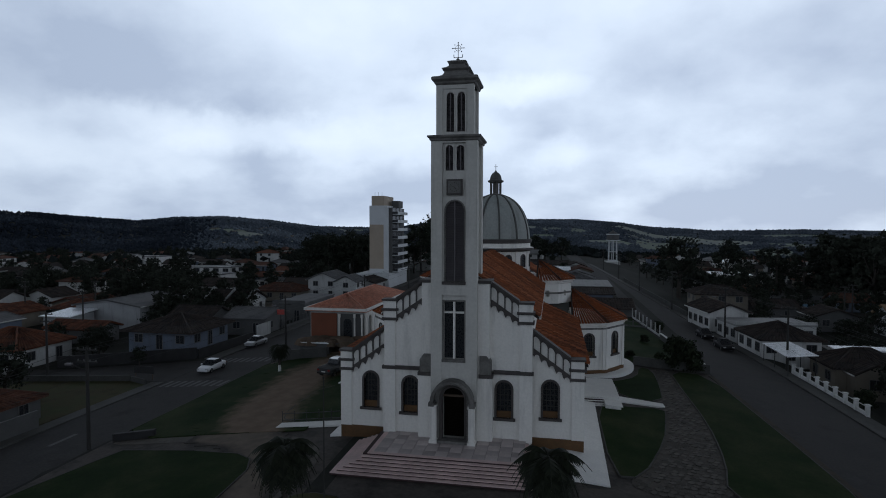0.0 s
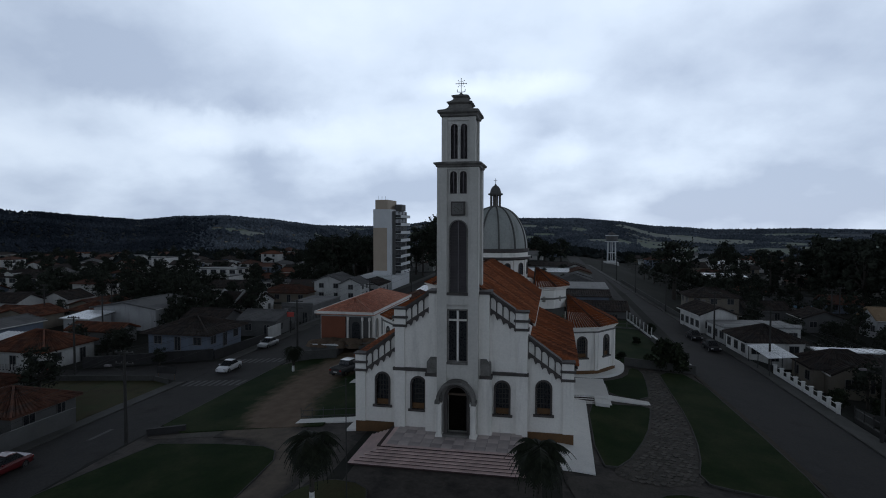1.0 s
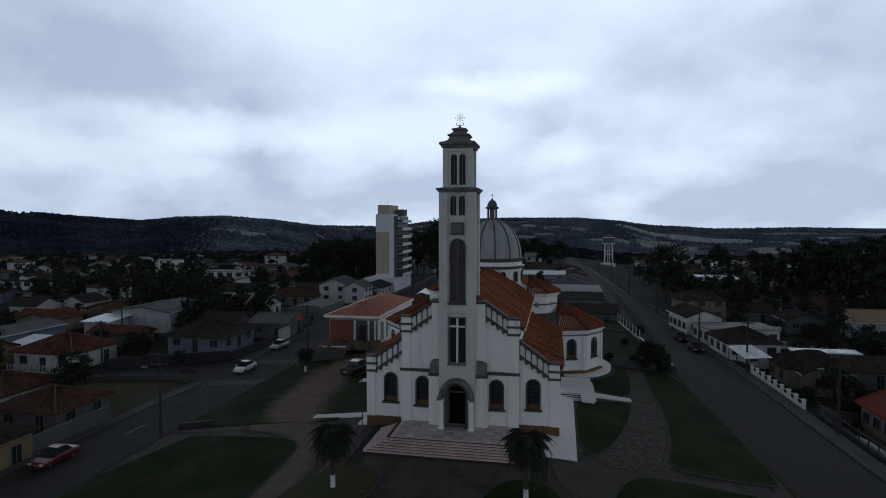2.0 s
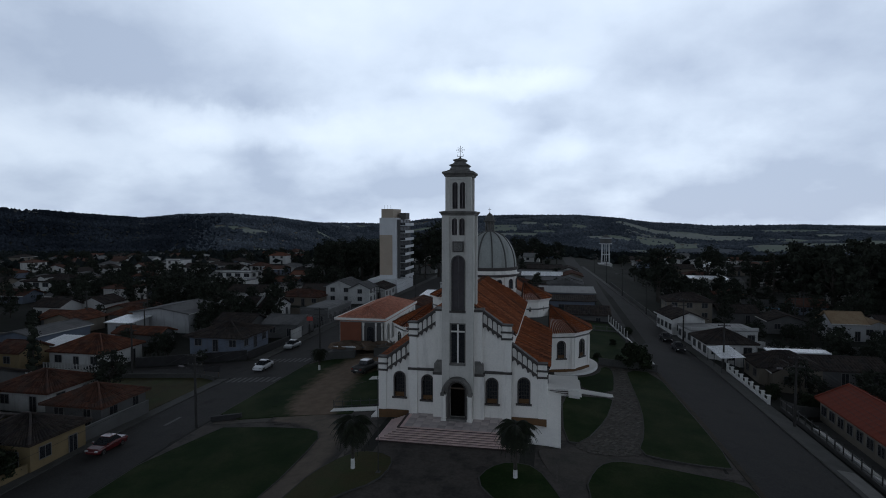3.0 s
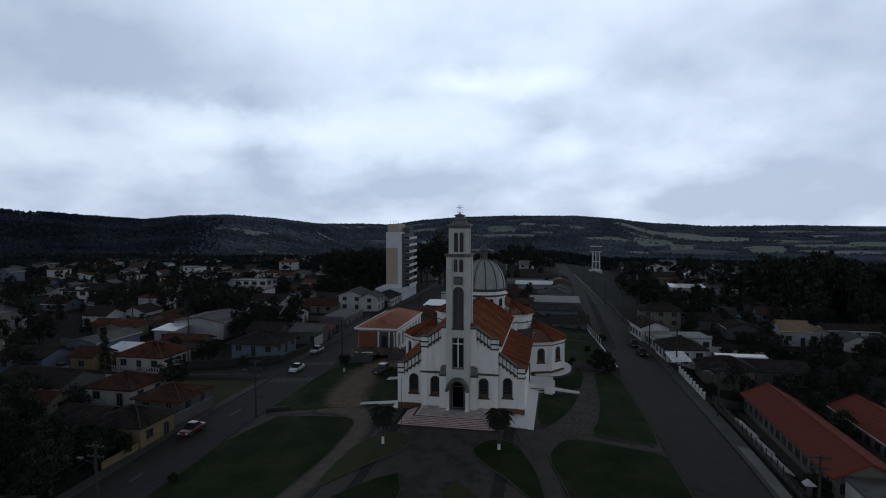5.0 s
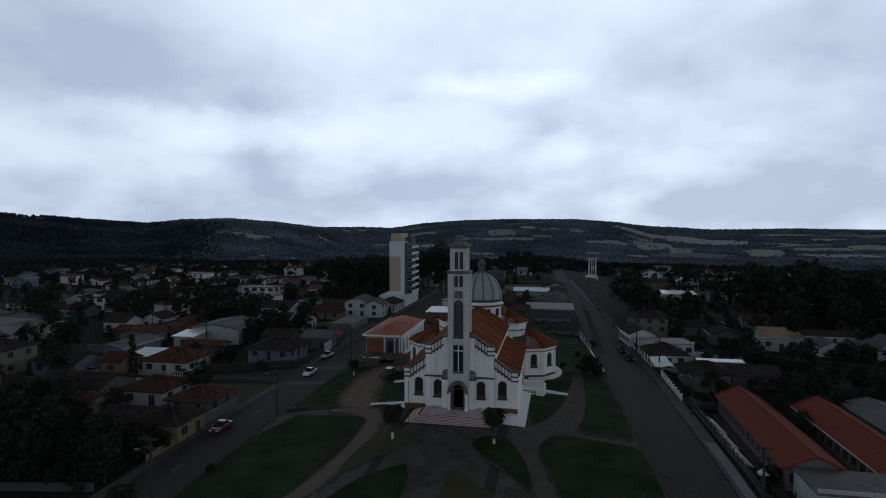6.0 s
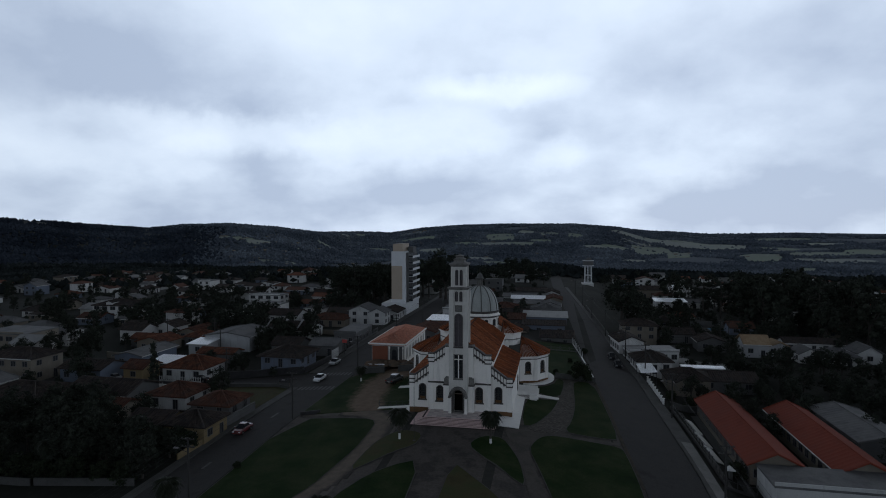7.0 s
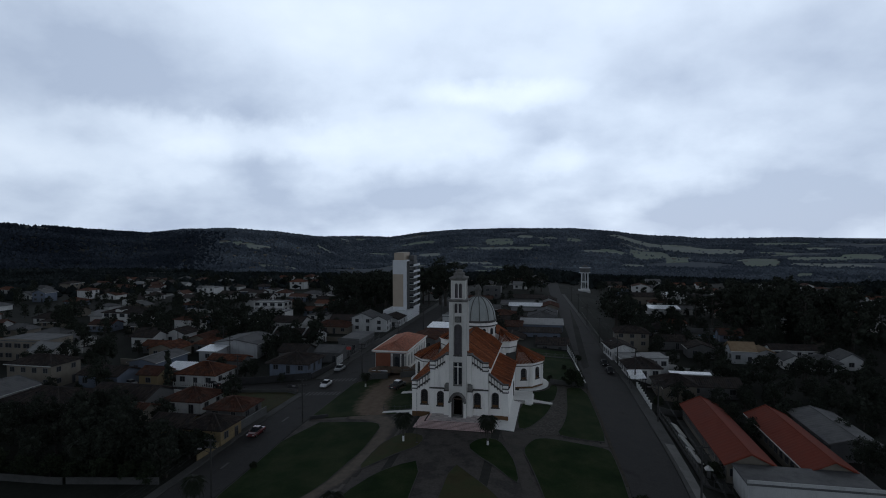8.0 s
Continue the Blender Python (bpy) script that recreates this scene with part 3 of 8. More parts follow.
LAWNS = {
    "lawn": [
        (GRASS, [(-30.4, 1.0), (-16.6, -0.6), (-13.6, -2.6), (-13.3, -8), (-13.4, -14.3), (-14.6, -20.8), (-15.2, -25.7), (-17.2, -30.5), (-21, -38), (-30.2, -38)], "wide mown lawn beside the street"),
        (GRASS, [(-30.4, 3.3), (-30.6, 13.2), (-30.6, 24.1), (-30.6, 32), (-22.0, 33.4), (-13.2, 33.4), (-14.6, 25), (-17.2, 18), (-17.3, 10), (-16.2, 5.6), (-14.4, 4.4), (-15.2, 3.3)], "mown lawn fading into bare dirt"),
        (GRASS, [(-16.6, 17.6), (-9.6, 17.6), (-9.6, 6.6), (-11.8, 5.5), (-15.8, 5.7), (-17.0, 9.6)], "small railed lawn beside the church wall"),
        (DRY_GRASS, [(-11.9, -21.8), (-11.3, -13.3), (-10.1, -9.5), (-8.0, -7.1), (-4.9, -7.5), (-4.2, -9.6), (-4.7, -12.6), (-7.0, -15.1), (-9.5, -18.9)], "leaf-shaped bed of thin grass around a palm"),
        (GRASS, [(-2.6, -16.9), (-6.4, -19.7), (-10.0, -25.4), (-12.4, -34), (-1.6, -34)], "wedge of grass between paved paths"),
        (DRY_GRASS, [(2.0, -16.9), (5.1, -20.5), (10.2, -26.8), (15.0, -34), (2.0, -34)], "wedge of patchy grass between paved paths"),
        (GRASS, [(3.4, -11.0), (4.2, -8.4), (5.9, -7.0), (8.3, -7.6), (10.1, -11.4), (11.4, -15.0), (12.4, -21.4), (11.0, -20.3), (8.8, -17.6), (5.6, -14.2)], "pointed bed of grass around a palm"),
        (GRASS, [(12.3, -10.0), (13.2, -6.4), (14.4, -4.3), (16.4, -3.4), (23.0, -4.2), (26.0, -4.8), (26.6, -6.0), (27.4, -17), (27.8, -38), (20.5, -38), (16.2, -25.7), (15.3, -21.3), (13.8, -15.2)], "large mown lawn at the street corner"),
        (GRASS, [(20.2, 31.0), (24.3, 31.0), (25.5, 13.7), (26.2, -1.4), (24.7, -2.0), (20.5, -1.9), (17.6, -1.2), (19.0, 4.2), (19.9, 12.6), (20.0, 23.9)], "long mown lawn beside the sloping street"),
        (GRASS, [(10.7, -0.9), (10.7, 14.4), (13.1, 14.6), (16.9, 15.6), (16.5, 12.8), (15.3, 6.8), (12.6, -0.6)], "curved lawn beside the white path"),
        (GRASS, [(10.7, 22.2), (13.2, 22.2), (13.2, 17.8), (17.1, 17.4), (17.9, 24), (18.2, 30.5), (16.8, 31.5), (16.0, 26.5), (13.2, 23.2), (11.2, 22.8)], "lawn curving round the rounded transept"),
    ]
}
for mat, outline, words in LAWNS["lawn"]:
    smooth = rounded(outline, 1)
    lawn = drape("lawn", smooth, mat, 0.12, 0.2, words, "lawn", cell=2.0)
    if "dirt" in words:
        kerb_run("kerb", [(-30.5, 3.6), (-30.6, 31.5)], lawn, False)
    else:
        kerb_run("kerb", smooth, lawn)


def worn_material(name, base, soil, dark):
    """Grass that gives way to bare soil where the sheet's wear value rises."""
    m = material(name, base[0], 0.95, 0.4, base[1], 7, 0.35, other=base[2], gloss=0.05)
    nt = m.node_tree
    bsdf = nt.nodes["Principled BSDF"]
    old = bsdf.inputs["Base Color"].links[0].from_socket
    tc = nt.nodes.new("ShaderNodeTexCoord")

    def speck(scale):
        n = nt.nodes.new("ShaderNodeTexNoise")
        n.inputs["Scale"].default_value, n.inputs["Detail"].default_value, n.inputs["Roughness"].default_value = scale, 7, 0.66
        nt.links.new(tc.outputs["Object"], n.inputs["Vector"])
        return n.outputs[0]

    wear = nt.nodes.new("ShaderNodeAttribute")
    wear.attribute_name = "wear"
    total = nt.nodes.new("ShaderNodeMath")
    total.operation = "ADD"
    nt.links.new(wear.outputs["Fac"], total.inputs[0])
    nt.links.new(speck(0.45), total.inputs[1])
    pick = nt.nodes.new("ShaderNodeMapRange")
    nt.links.new(total.outputs[0], pick.inputs[0])
    pick.inputs[1].default_value, pick.inputs[2].default_value = 0.62, 1.05
    earth = nt.nodes.new("ShaderNodeMix")
    earth.data_type = "RGBA"
    tone = nt.nodes.new("ShaderNodeMapRange")
    nt.links.new(speck(0.8), tone.inputs[0])
    tone.inputs[1].default_value, tone.inputs[2].default_value = 0.38, 0.62
    nt.links.new(tone.outputs[0], earth.inputs["Factor"])
    earth.inputs["A"].default_value, earth.inputs["B"].default_value = (*soil, 1), (*dark, 1)
    mix = nt.nodes.new("ShaderNodeMix")
    mix.data_type = "RGBA"
    nt.links.new(pick.outputs[0], mix.inputs["Factor"])
    nt.links.new(old, mix.inputs["A"])
    nt.links.new(earth.outputs["Result"], mix.inputs["B"])
    nt.links.new(mix.outputs["Result"], bsdf.inputs["Base Color"])
    return m


def worn_sheet(name, line, mat, lift, label, category, cell=0.8, edge=-99):
    """A thin sheet along a line of (x, y, half width); the wear runs from 1 on the line to 0 at its half width."""
    bm = bmesh.new()
    layer = bm.verts.layers.float.new("wear")

    def wear_at(x, y):
        best = -9.0
        for (xa, ya, wa), (xb, yb, wb) in zip(line, line[1:]):
            dx, dy = xb - xa, yb - ya
            f = max(0.0, min(1.0, ((x - xa) * dx + (y - ya) * dy) / (dx * dx + dy * dy)))
            d = math.hypot(x - xa - dx * f, y - ya - dy * f)
            best = max(best, 1 - d / (wa + (wb - wa) * f))
        return best

    x0, x1 = min(p[0] - p[2] * 1.5 for p in line), max(p[0] + p[2] * 1.5 for p in line)
    y0, y1 = min(p[1] - p[2] for p in line), max(p[1] + p[2] for p in line)
    grid = {}
    nx, ny = int((x1 - x0) / cell) + 1, int((y1 - y0) / cell) + 1
    for i in range(nx):
        for j in range(ny):
            x, y = x0 + i * cell, y0 + j * cell
            w = wear_at(x, y)
            if w > -0.3 and y > edge:
                v = bm.verts.new((x, y, land(x, y) + lift))
                v[layer] = w
                grid[i, j] = v
    for i in range(nx):
        for j in range(ny):
            ring = [grid.get(k) for k in ((i, j), (i + 1, j), (i + 1, j + 1), (i, j + 1))]
            if all(ring):
                bm.faces.new(ring)
    rim = [e for e in bm.edges if e.is_boundary]
    for v in bmesh.ops.extrude_edge_only(bm, edges=rim)["geom"]:
        if isinstance(v, bmesh.types.BMVert):
            v.co.z -= 0.08
    tagged(part(name, bm, mat, None), label, category, kind="structure")


kerb_run("kerb_stones", [(36.35, -10), (35.5, 14.5), (34.7, 40), (33.3, 58), (31.5, 97), (26.7, 165)], bpy.data.objects["pavement_east"], False, 0.16, 0.16)
drape("verge_east", [(27.45, -17), (27.95, -17), (26.95, -3), (26.15, 13.7), (25.05, 31), (24.45, 31), (25.6, 13.7), (26.4, -3)], DIRT_DARK, 0.075, 0.12, "narrow earthy verge between lawn and street", "verge", cell=3)
WORN = worn_material("worn_lawn", ((0.017, 0.038, 0.010), 0.16, (0.027, 0.038, 0.015)), (0.20, 0.150, 0.112), (0.150, 0.112, 0.084))
worn_sheet("dirt_drive", [(-17.2, 3.0, 3.6), (-18.6, 7, 4.4), (-20.2, 13, 4.8), (-20.8, 20, 5.0), (-20.5, 27, 6.0), (-18.5, 33, 6.5)], WORN, 0.135, "bare trodden dirt drive fading into grass", "dirt", edge=3.35)
TRODDEN = worn_material("trodden_paving", ((0.098, 0.089, 0.081), 0.22, (0.048, 0.044, 0.041)), (0.175, 0.145, 0.118), (0.125, 0.106, 0.088))
worn_sheet("trodden_path", [(-21, 2.6, 1.3), (-16.5, 2.0, 2.2), (-12.6, -2.0, 2.4), (-11.8, -8, 2.0), (-12.2, -16, 1.9), (-13.6, -24, 1.9), (-16.4, -31, 1.9), (-19.0, -37, 2.0)], TRODDEN, 0.085, "sandy trodden path across the square", "path", cell=0.7)


# ---- the church
church = thing("church", pose(0, 0, 0), "white plastered church with tall bell tower, dome and terracotta roofs", "church")


def round_window(parent, cx, z0, top, half, y, sill=True, frame_w=0.15):
    """A round-headed leaded window in a dark surround: glass, glazing bars, surround, ochre apron and sill."""
    win = part("window", prism(bmesh.new(), arch(cx, half, z0, top), y + 0.22, y + 0.26), GLASS, parent, "dark leaded glass")
    for f in (-0.5, 0.0, 0.5):
        part("glazing_bar", boxed(cx + f * half - 0.02, cx + f * half + 0.02, y + 0.18, y + 0.23, z0, top - half * 0.15 - abs(f) * half * 0.4), LEAD, win)
    z = z0 + 0.4
    while z < top - half * 0.5:
        part("glazing_bar", boxed(cx - half * 0.96, cx + half * 0.96, y + 0.175, y + 0.222, z - 0.018, z + 0.018), LEAD, win)
        z += 0.4
    a, b = arch(cx, half + frame_w, z0, top + frame_w), arch(cx, half, z0, top)
    bm = bmesh.new()
    quads(bm, [[(x, y - 0.1, z) for x, z in a], [(x, y - 0.1, z) for x, z in b], [(x, y + 0.24, z) for x, z in b]])
    quads(bm, [[(x, y - 0.1, z) for x, z in a], [(x, y + 0.02, z) for x, z in a]])
    part("surround", bm, TRIM, win, "dark moulded surround")
    if sill:
        part("apron", prism(bmesh.new(), [(cx - half, z0), (cx + half, z0), (cx + half, z0 + 0.45), (cx - half, z0 + 0.45)], y + 0.1, y + 0.2), PLINTH, win)
        part("sill", boxed(cx - half - 0.3, cx + half + 0.3, y - 0.2, y + 0.1, z0 - 0.18, z0), TRIM, win)
    return win


def scalloped(x0, zt0, x1, zt1, count, y, parent):
    """A sloping blind arcade: dark coping, round niches and a scalloped lower edge."""
    n = 6
    slope = (zt1 - zt0) / (x1 - x0)
    top = lambda x: zt0 + slope * (x - x0)
    step = (x1 - x0) / count
    low = []
    for i in range(count):
        c = x0 + step * (i + 0.5)
        w = abs(step) * 0.34
        s = 1 if step > 0 else -1
        low.append((x0 + step * i, top(x0 + step * i) - 1.62))
        low += [(c - s * w * math.cos(math.pi * k / n), top(c) - 1.58 + w * math.sin(math.pi * k / n)) for k in range(n + 1)]
    low.append((x1, top(x1) - 1.62))
    outer = [(x0, top(x0)), (x1, top(x1))] + list(reversed(low))
    holes = []
    for i in range(count):
        c = x0 + step * (i + 0.5)
        w = abs(step) * 0.42
        holes.append([(c + x, z + slope * x) for x, z in arch(0, w, top(c) - 1.12, top(c) - 0.16, n)])
    bm = pierced(bmesh.new(), outer, holes, y - 0.14, y - 0.005)
    arcade = part("blind_arcade", bm, TRIM, parent, "dark blind arcade with scalloped edge")
    bm = bmesh.new()
    prism(bm, [(x0, top(x0) + 0.0), (x1, top(x1) + 0.0), (x1, top(x1) + 0.2), (x0, top(x0) + 0.2)], y - 0.28, y + 0.55)
    part("coping", bm, TRIM, arcade)
    return arcade


def capped_block(x0, x1, y, top, parent):
    """The plain block that ends a sloping parapet, with its stacked dark mouldings."""
    blk = part("parapet_block", boxed(x0, x1, y - 0.1, y + 0.6, top - 1.45, top), PLASTER, parent)
    bm = bmesh.new()
    box(bm, x0 - 0.1, x1 + 0.1, y - 0.22, y + 0.72, top, top + 0.14)
    box(bm, x0 - 0.14, x1 + 0.14, y - 0.26, y + 0.72, top - 0.72, top - 0.54)
    box(bm, x0 - 0.1, x1 + 0.1, y - 0.2, y + 0.72, top - 1.42, top - 1.22)
    part("moulding", bm, TRIM, blk)


def church_front():
    for s in (-1, 1):
        order = lambda a, b: (min(s * a, s * b), max(s * a, s * b))
        # outer bay
        top = lambda x: 8.35 - (x - 5.4) * 0.72
        outer = [(s * 8.93, 0.9), (s * 5.3, 0.9), (s * 5.3, top(5.3)), (s * 8.1, top(8.1)), (s * 8.93, 6.0)]
        wall = part("outer_bay_wall", pierced(bmesh.new(), outer, [arch(s * 6.66, 0.52, 2.36, 5.0)], 2.0, 2.5), PLASTER, church)
        part("plinth", boxed(*order(5.3, 9.0), 1.9, 2.6, -0.3, 0.9), PLINTH, wall, "ochre painted plinth")
        round_window(wall, s * 6.66, 2.36, 5.0, 0.52, 2.0)
        scalloped(s * 8.05, top(8.05) + 0.15, s * 5.42, top(5.42) + 0.15, 5, 2.0, wall)
        capped_block(*order(8.08, 9.0), 1.92, 6.55, wall)
        part("corner_pilaster", boxed(*order(8.15, 9.0), 1.86, 2.0, 0.9, 5.1), PLASTER, wall)
        # inner bay
        ridge = lambda x: 11.85 - (x - 2.5) * 0.68
        outer = [(s * 5.38, 0.75), (s * 1.7, 0.75), (s * 1.7, 11.9), (s * 2.5, ridge(2.5)), (s * 4.5, ridge(4.5)), (s * 5.38, 9.3)]
        wall = part("inner_bay_wall", pierced(bmesh.new(), outer, [arch(s * 3.42, 0.52, 2.4, 4.98)], 1.3, 1.9), PLASTER, church)
        round_window(wall, s * 3.42, 2.4, 4.98, 0.52, 1.3)
        scalloped(s * 4.45, ridge(4.45) + 0.1, s * 2.45, ridge(2.45) + 0.1, 4, 1.3, wall)
        capped_block(*order(4.45, 5.42), 1.25, 10.55, wall)
        part("string_course", boxed(*order(2.65, 5.5), 1.02, 1.3, 5.56, 5.8), TRIM, wall)
        part("pilaster", boxed(*order(4.5, 5.42), 1.1, 1.3, 0.75, 5.56), PLASTER, wall)
        part("pilaster", boxed(*order(4.55, 5.36), 1.16, 1.3, 5.8, 9.2), PLASTER, wall)
        # pier beside the tower, with its cap and the small buttress at its foot
        pier = part("tower_pier", boxed(*order(1.6, 2.42), 0.7, 2.2, 0.9, 12.0), PLASTER, church)
        part("pier_cap", boxed(*order(1.5, 2.56), 0.55, 2.4, 12.0, 12.22), TRIM, pier)
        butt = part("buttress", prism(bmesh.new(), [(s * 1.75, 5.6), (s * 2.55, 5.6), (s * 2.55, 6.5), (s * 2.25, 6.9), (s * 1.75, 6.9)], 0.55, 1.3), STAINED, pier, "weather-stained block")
        part("buttress_base", boxed(*order(1.7, 2.68), 0.42, 1.3, 5.36, 5.6), TRIM, butt)
        part("foot_wall", boxed(*order(1.6, 2.66), 0.5, 1.3, 0.75, 5.36), PLASTER, pier)


def church_tower():
    cy, h = 1.63, 1.62
    y0, y1 = cy - h, cy + h
    tower = part("bell_tower", bmesh.new(), TOWER_PLASTER, church, "tall grey plastered bell tower")
    # core with a recessed panel on each face between corner piers
    bm = bmesh.new()
    r = 0.2
    front = [(-h + r, 0.9), (h - r, 0.9), (h - r, 22.2), (-h + r, 22.2)]
    pierced(bm, front, [arch(0, 0.78, 1.1, 4.75), [(-0.73, 6.72), (0.73, 6.72), (0.73, 10.76), (-0.73, 10.76)], arch(0.03, 0.64, 12.15, 17.75), arch(-0.35, 0.27, 19.85, 21.6, 6), arch(0.42, 0.27, 19.85, 21.6, 6)], y0 + r, y0 + 0.6)
    part("front_panel", bm, TOWER_PLASTER, tower)
    part("core", boxed(-h + r, h - r, y0 + 0.9, y1 - r, 0.9, 22.2), TOWER_PLASTER, tower)
    bm = bmesh.new()
    for x in (-h + r, h - r - 0.3):
        box(bm, x, x + 0.3, y0 + 0.6, y0 + 0.9, 0.9, 22.2)
    part("reveal_wall", bm, TOWER_PLASTER, tower)
    for sx in (-1, 1):
        for sy in (-1, 1):
            xs, ys = sorted((sx * h, sx * 0.84)), sorted((cy + sy * h, cy + sy * 0.84))
            part("corner_pier", boxed(*xs, *ys, 0.9, 22.2), TOWER_PLASTER, tower)
    part("panel_head", boxed(-0.84, 0.84, y0 + 0.02, y0 + r, 21.75, 22.2), TOWER_PLASTER, tower)
    part("panel_foot", boxed(-0.84, 0.84, y0 + 0.02, y0 + r, 11.2, 11.95), TOWER_PLASTER, tower)
    part("apron_wall", boxed(-0.84, 0.84, y0 + 0.04, y0 + r, 5.4, 6.6), TOWER_PLASTER, tower)

    def louvred(cx, half, z0, top, y, parent, pitch, edge=None):
        win = part("louvre_window", prism(bmesh.new(), arch(cx, half, z0, top), y + 0.3, y + 0.34), LOUVRE, parent)
        bm = bmesh.new()
        z = z0 + 0.08
        while z < top - 0.08:
            w = half if z < top - half else math.sqrt(max(0.01, half ** 2 - (z - top + half) ** 2))
            prism_pts = [(y + 0.05, z - 0.02), (y + 0.07, z - 0.03), (y + 0.26, z + pitch * 0.75), (y + 0.24, z + pitch * 0.8)]
            quads(bm, [[(x, py, pz) for py, pz in prism_pts] for x in (cx - w, cx + w)], True, True)
            z += pitch
        box(bm, cx - 0.035, cx + 0.035, y + 0.02, y + 0.08, z0, top)
        part("slat", bm, LOUVRE, win, "grey timber louvre slats")
        a, b = arch(cx, half + 0.1, z0, top + 0.1), arch(cx, half, z0, top)
        bm = bmesh.new()
        quads(bm, [[(x, y - 0.05, z) for x, z in a], [(x, y - 0.05, z) for x, z in b], [(x, y + 0.3, z) for x, z in b]])
        quads(bm, [[(x, y - 0.05, z) for x, z in a], [(x, y + 0.02, z) for x, z in a]])
        part("surround", bm, edge or CORNICE, win)
        return win

    f = y0 + r
    tall = louvred(0.03, 0.64, 12.15, 17.75, f, tower, 0.12)
    part("sill", boxed(-0.84, 0.84, y0 - 0.06, f + 0.1, 11.95, 12.15), TRIM, tall)
    for x in (-0.35, 0.42):
        louvred(x, 0.27, 19.85, 21.6, f, tower, 0.1, TOWER_PLASTER)
    # cross-shaped mullion of the stair window
    win = part("cross_window", boxed(-0.73, 0.73, f + 0.28, f + 0.32, 6.72, 10.76), GLASS, tower, "tall dark window behind a white cross")
    bm = bmesh.new()
    box(bm, -0.07, 0.07, f - 0.02, f + 0.28, 6.6, 10.76)
    box(bm, -0.73, 0.73, f + 0.0, f + 0.28, 9.92, 10.04)
    part("cross_mullion", bm, PLASTER, win, "white cross mullion")
    part("frame", pierced(bmesh.new(), [(-0.84, 6.66), (0.84, 6.66), (0.84, 10.86), (-0.84, 10.86)], [[(-0.72, 6.74), (0.72, 6.74), (0.72, 10.75), (-0.72, 10.75)]], f - 0.05, f + 0.05), STAINED, win)
    part("sill", boxed(-0.84, 0.84, y0 - 0.06, f + 0.2, 6.52, 6.7), CORNICE, win)
    # clock
    clock = part("clock", boxed(-0.52, 0.58, y0 - 0.02, f + 0.05, 18.16, 19.24), TRIM, tower, "square clock in a dark frame")
    part("dial", boxed(-0.4, 0.46, y0 - 0.05, y0 - 0.02, 18.28, 19.12), SLAB, clock, "pale grey dial")
    for i in range(12):
        a = radians(30 * i)
        part("hour_mark", boxed(0.03 + 0.31 * math.sin(a) - 0.025, 0.03 + 0.31 * math.sin(a) + 0.025, y0 - 0.07, y0 - 0.05, 18.7 + 0.31 * math.cos(a) - 0.03, 18.7 + 0.31 * math.cos(a) + 0.03), TRIM, clock)
    bm = bmesh.new()
    tube(bm, (0.03, y0 - 0.09, 18.7), (-0.2, y0 - 0.09, 18.78), 0.018)
    tube(bm, (0.03, y0 - 0.09, 18.7), (0.16, y0 - 0.09, 18.56), 0.022)
    part("clock_pointer", bm, TRIM, clock)

    def cornice(half, z0, z1, out, name="cornice"):
        bm = bmesh.new()
        prof = [(half - 0.02, z0), (half + out * 0.35, z0 + (z1 - z0) * 0.2), (half + out * 0.45, z0 + (z1 - z0) * 0.45), (half + out, z0 + (z1 - z0) * 0.72), (half + out, z1), (half - 0.2, z1 + 0.08)]
        rings = [[(-q, cy - q, z), (q, cy - q, z), (q, cy + q, z), (-q, cy + q, z)] for q, z in prof]
        quads(bm, rings, True)
        bm.faces.new([bm.verts.new(p) for p in rings[-1]])
        return part(name, bm, CORNICE, tower, "weathered dark stone cornice")

    cornice(h, 21.85, 22.25, 0.24)
    # belfry
    b = 1.32
    belfry = part("belfry", boxed(-b + 0.16, b - 0.16, cy - b + 0.5, cy + b - 0.16, 22.25, 25.8), TOWER_PLASTER, tower)
    bm = bmesh.new()
    pierced(bm, [(-b + 0.16, 22.25), (b - 0.16, 22.25), (b - 0.16, 25.8), (-b + 0.16, 25.8)], [arch(-0.33, 0.27, 22.55, 25.25, 6), arch(0.43, 0.27, 22.55, 25.25, 6)], cy - b + 0.1, cy - b + 0.5)
    part("front_panel", bm, TOWER_PLASTER, belfry)
    for sx in (-1, 1):
        for sy in (-1, 1):
            xs, ys = sorted((sx * b, sx * 0.86)), sorted((cy + sy * b, cy + sy * 0.86))
            part("corner_pier", boxed(*xs, *ys, 22.25, 25.8), TOWER_PLASTER, belfry)
    part("panel_head", boxed(-0.86, 0.86, cy - b + 0.02, cy - b + 0.1, 25.5, 25.8), TOWER_PLASTER, belfry)
    for x in (-0.33, 0.43):
        louvred(x, 0.27, 22.55, 25.25, cy - b + 0.1, belfry, 0.1, TOWER_PLASTER)
    cornice(b, 25.75, 26.25, 0.3)
    # stepped cap with upswept eaves
    bm = bmesh.new()
    prof = [(1.62, 26.25), (1.55, 26.32), (1.2, 26.42), (0.97, 26.54), (0.87, 26.7), (0.82, 26.84), (1.0, 26.97), (1.0, 27.03), (0.78, 27.12), (0.6, 27.24), (0.52, 27.38), (0.67, 27.52), (0.67, 27.58), (0.4, 27.68), (0.15, 27.75), (0.05, 27.9)]
    quads(bm, [[(-q, cy - q, z), (q, cy - q, z), (q, cy + q, z), (-q, cy + q, z)] for q, z in prof], True)
    cap = part("cap_roof", bm, CORNICE, tower, "stepped cap with upswept eaves")
    bm = bmesh.new()
    tube(bm, (0, cy, 27.8), (0, cy, 29.05), 0.024)
    tube(bm, (-0.42, cy, 28.62), (0.42, cy, 28.62), 0.022)
    n = 16
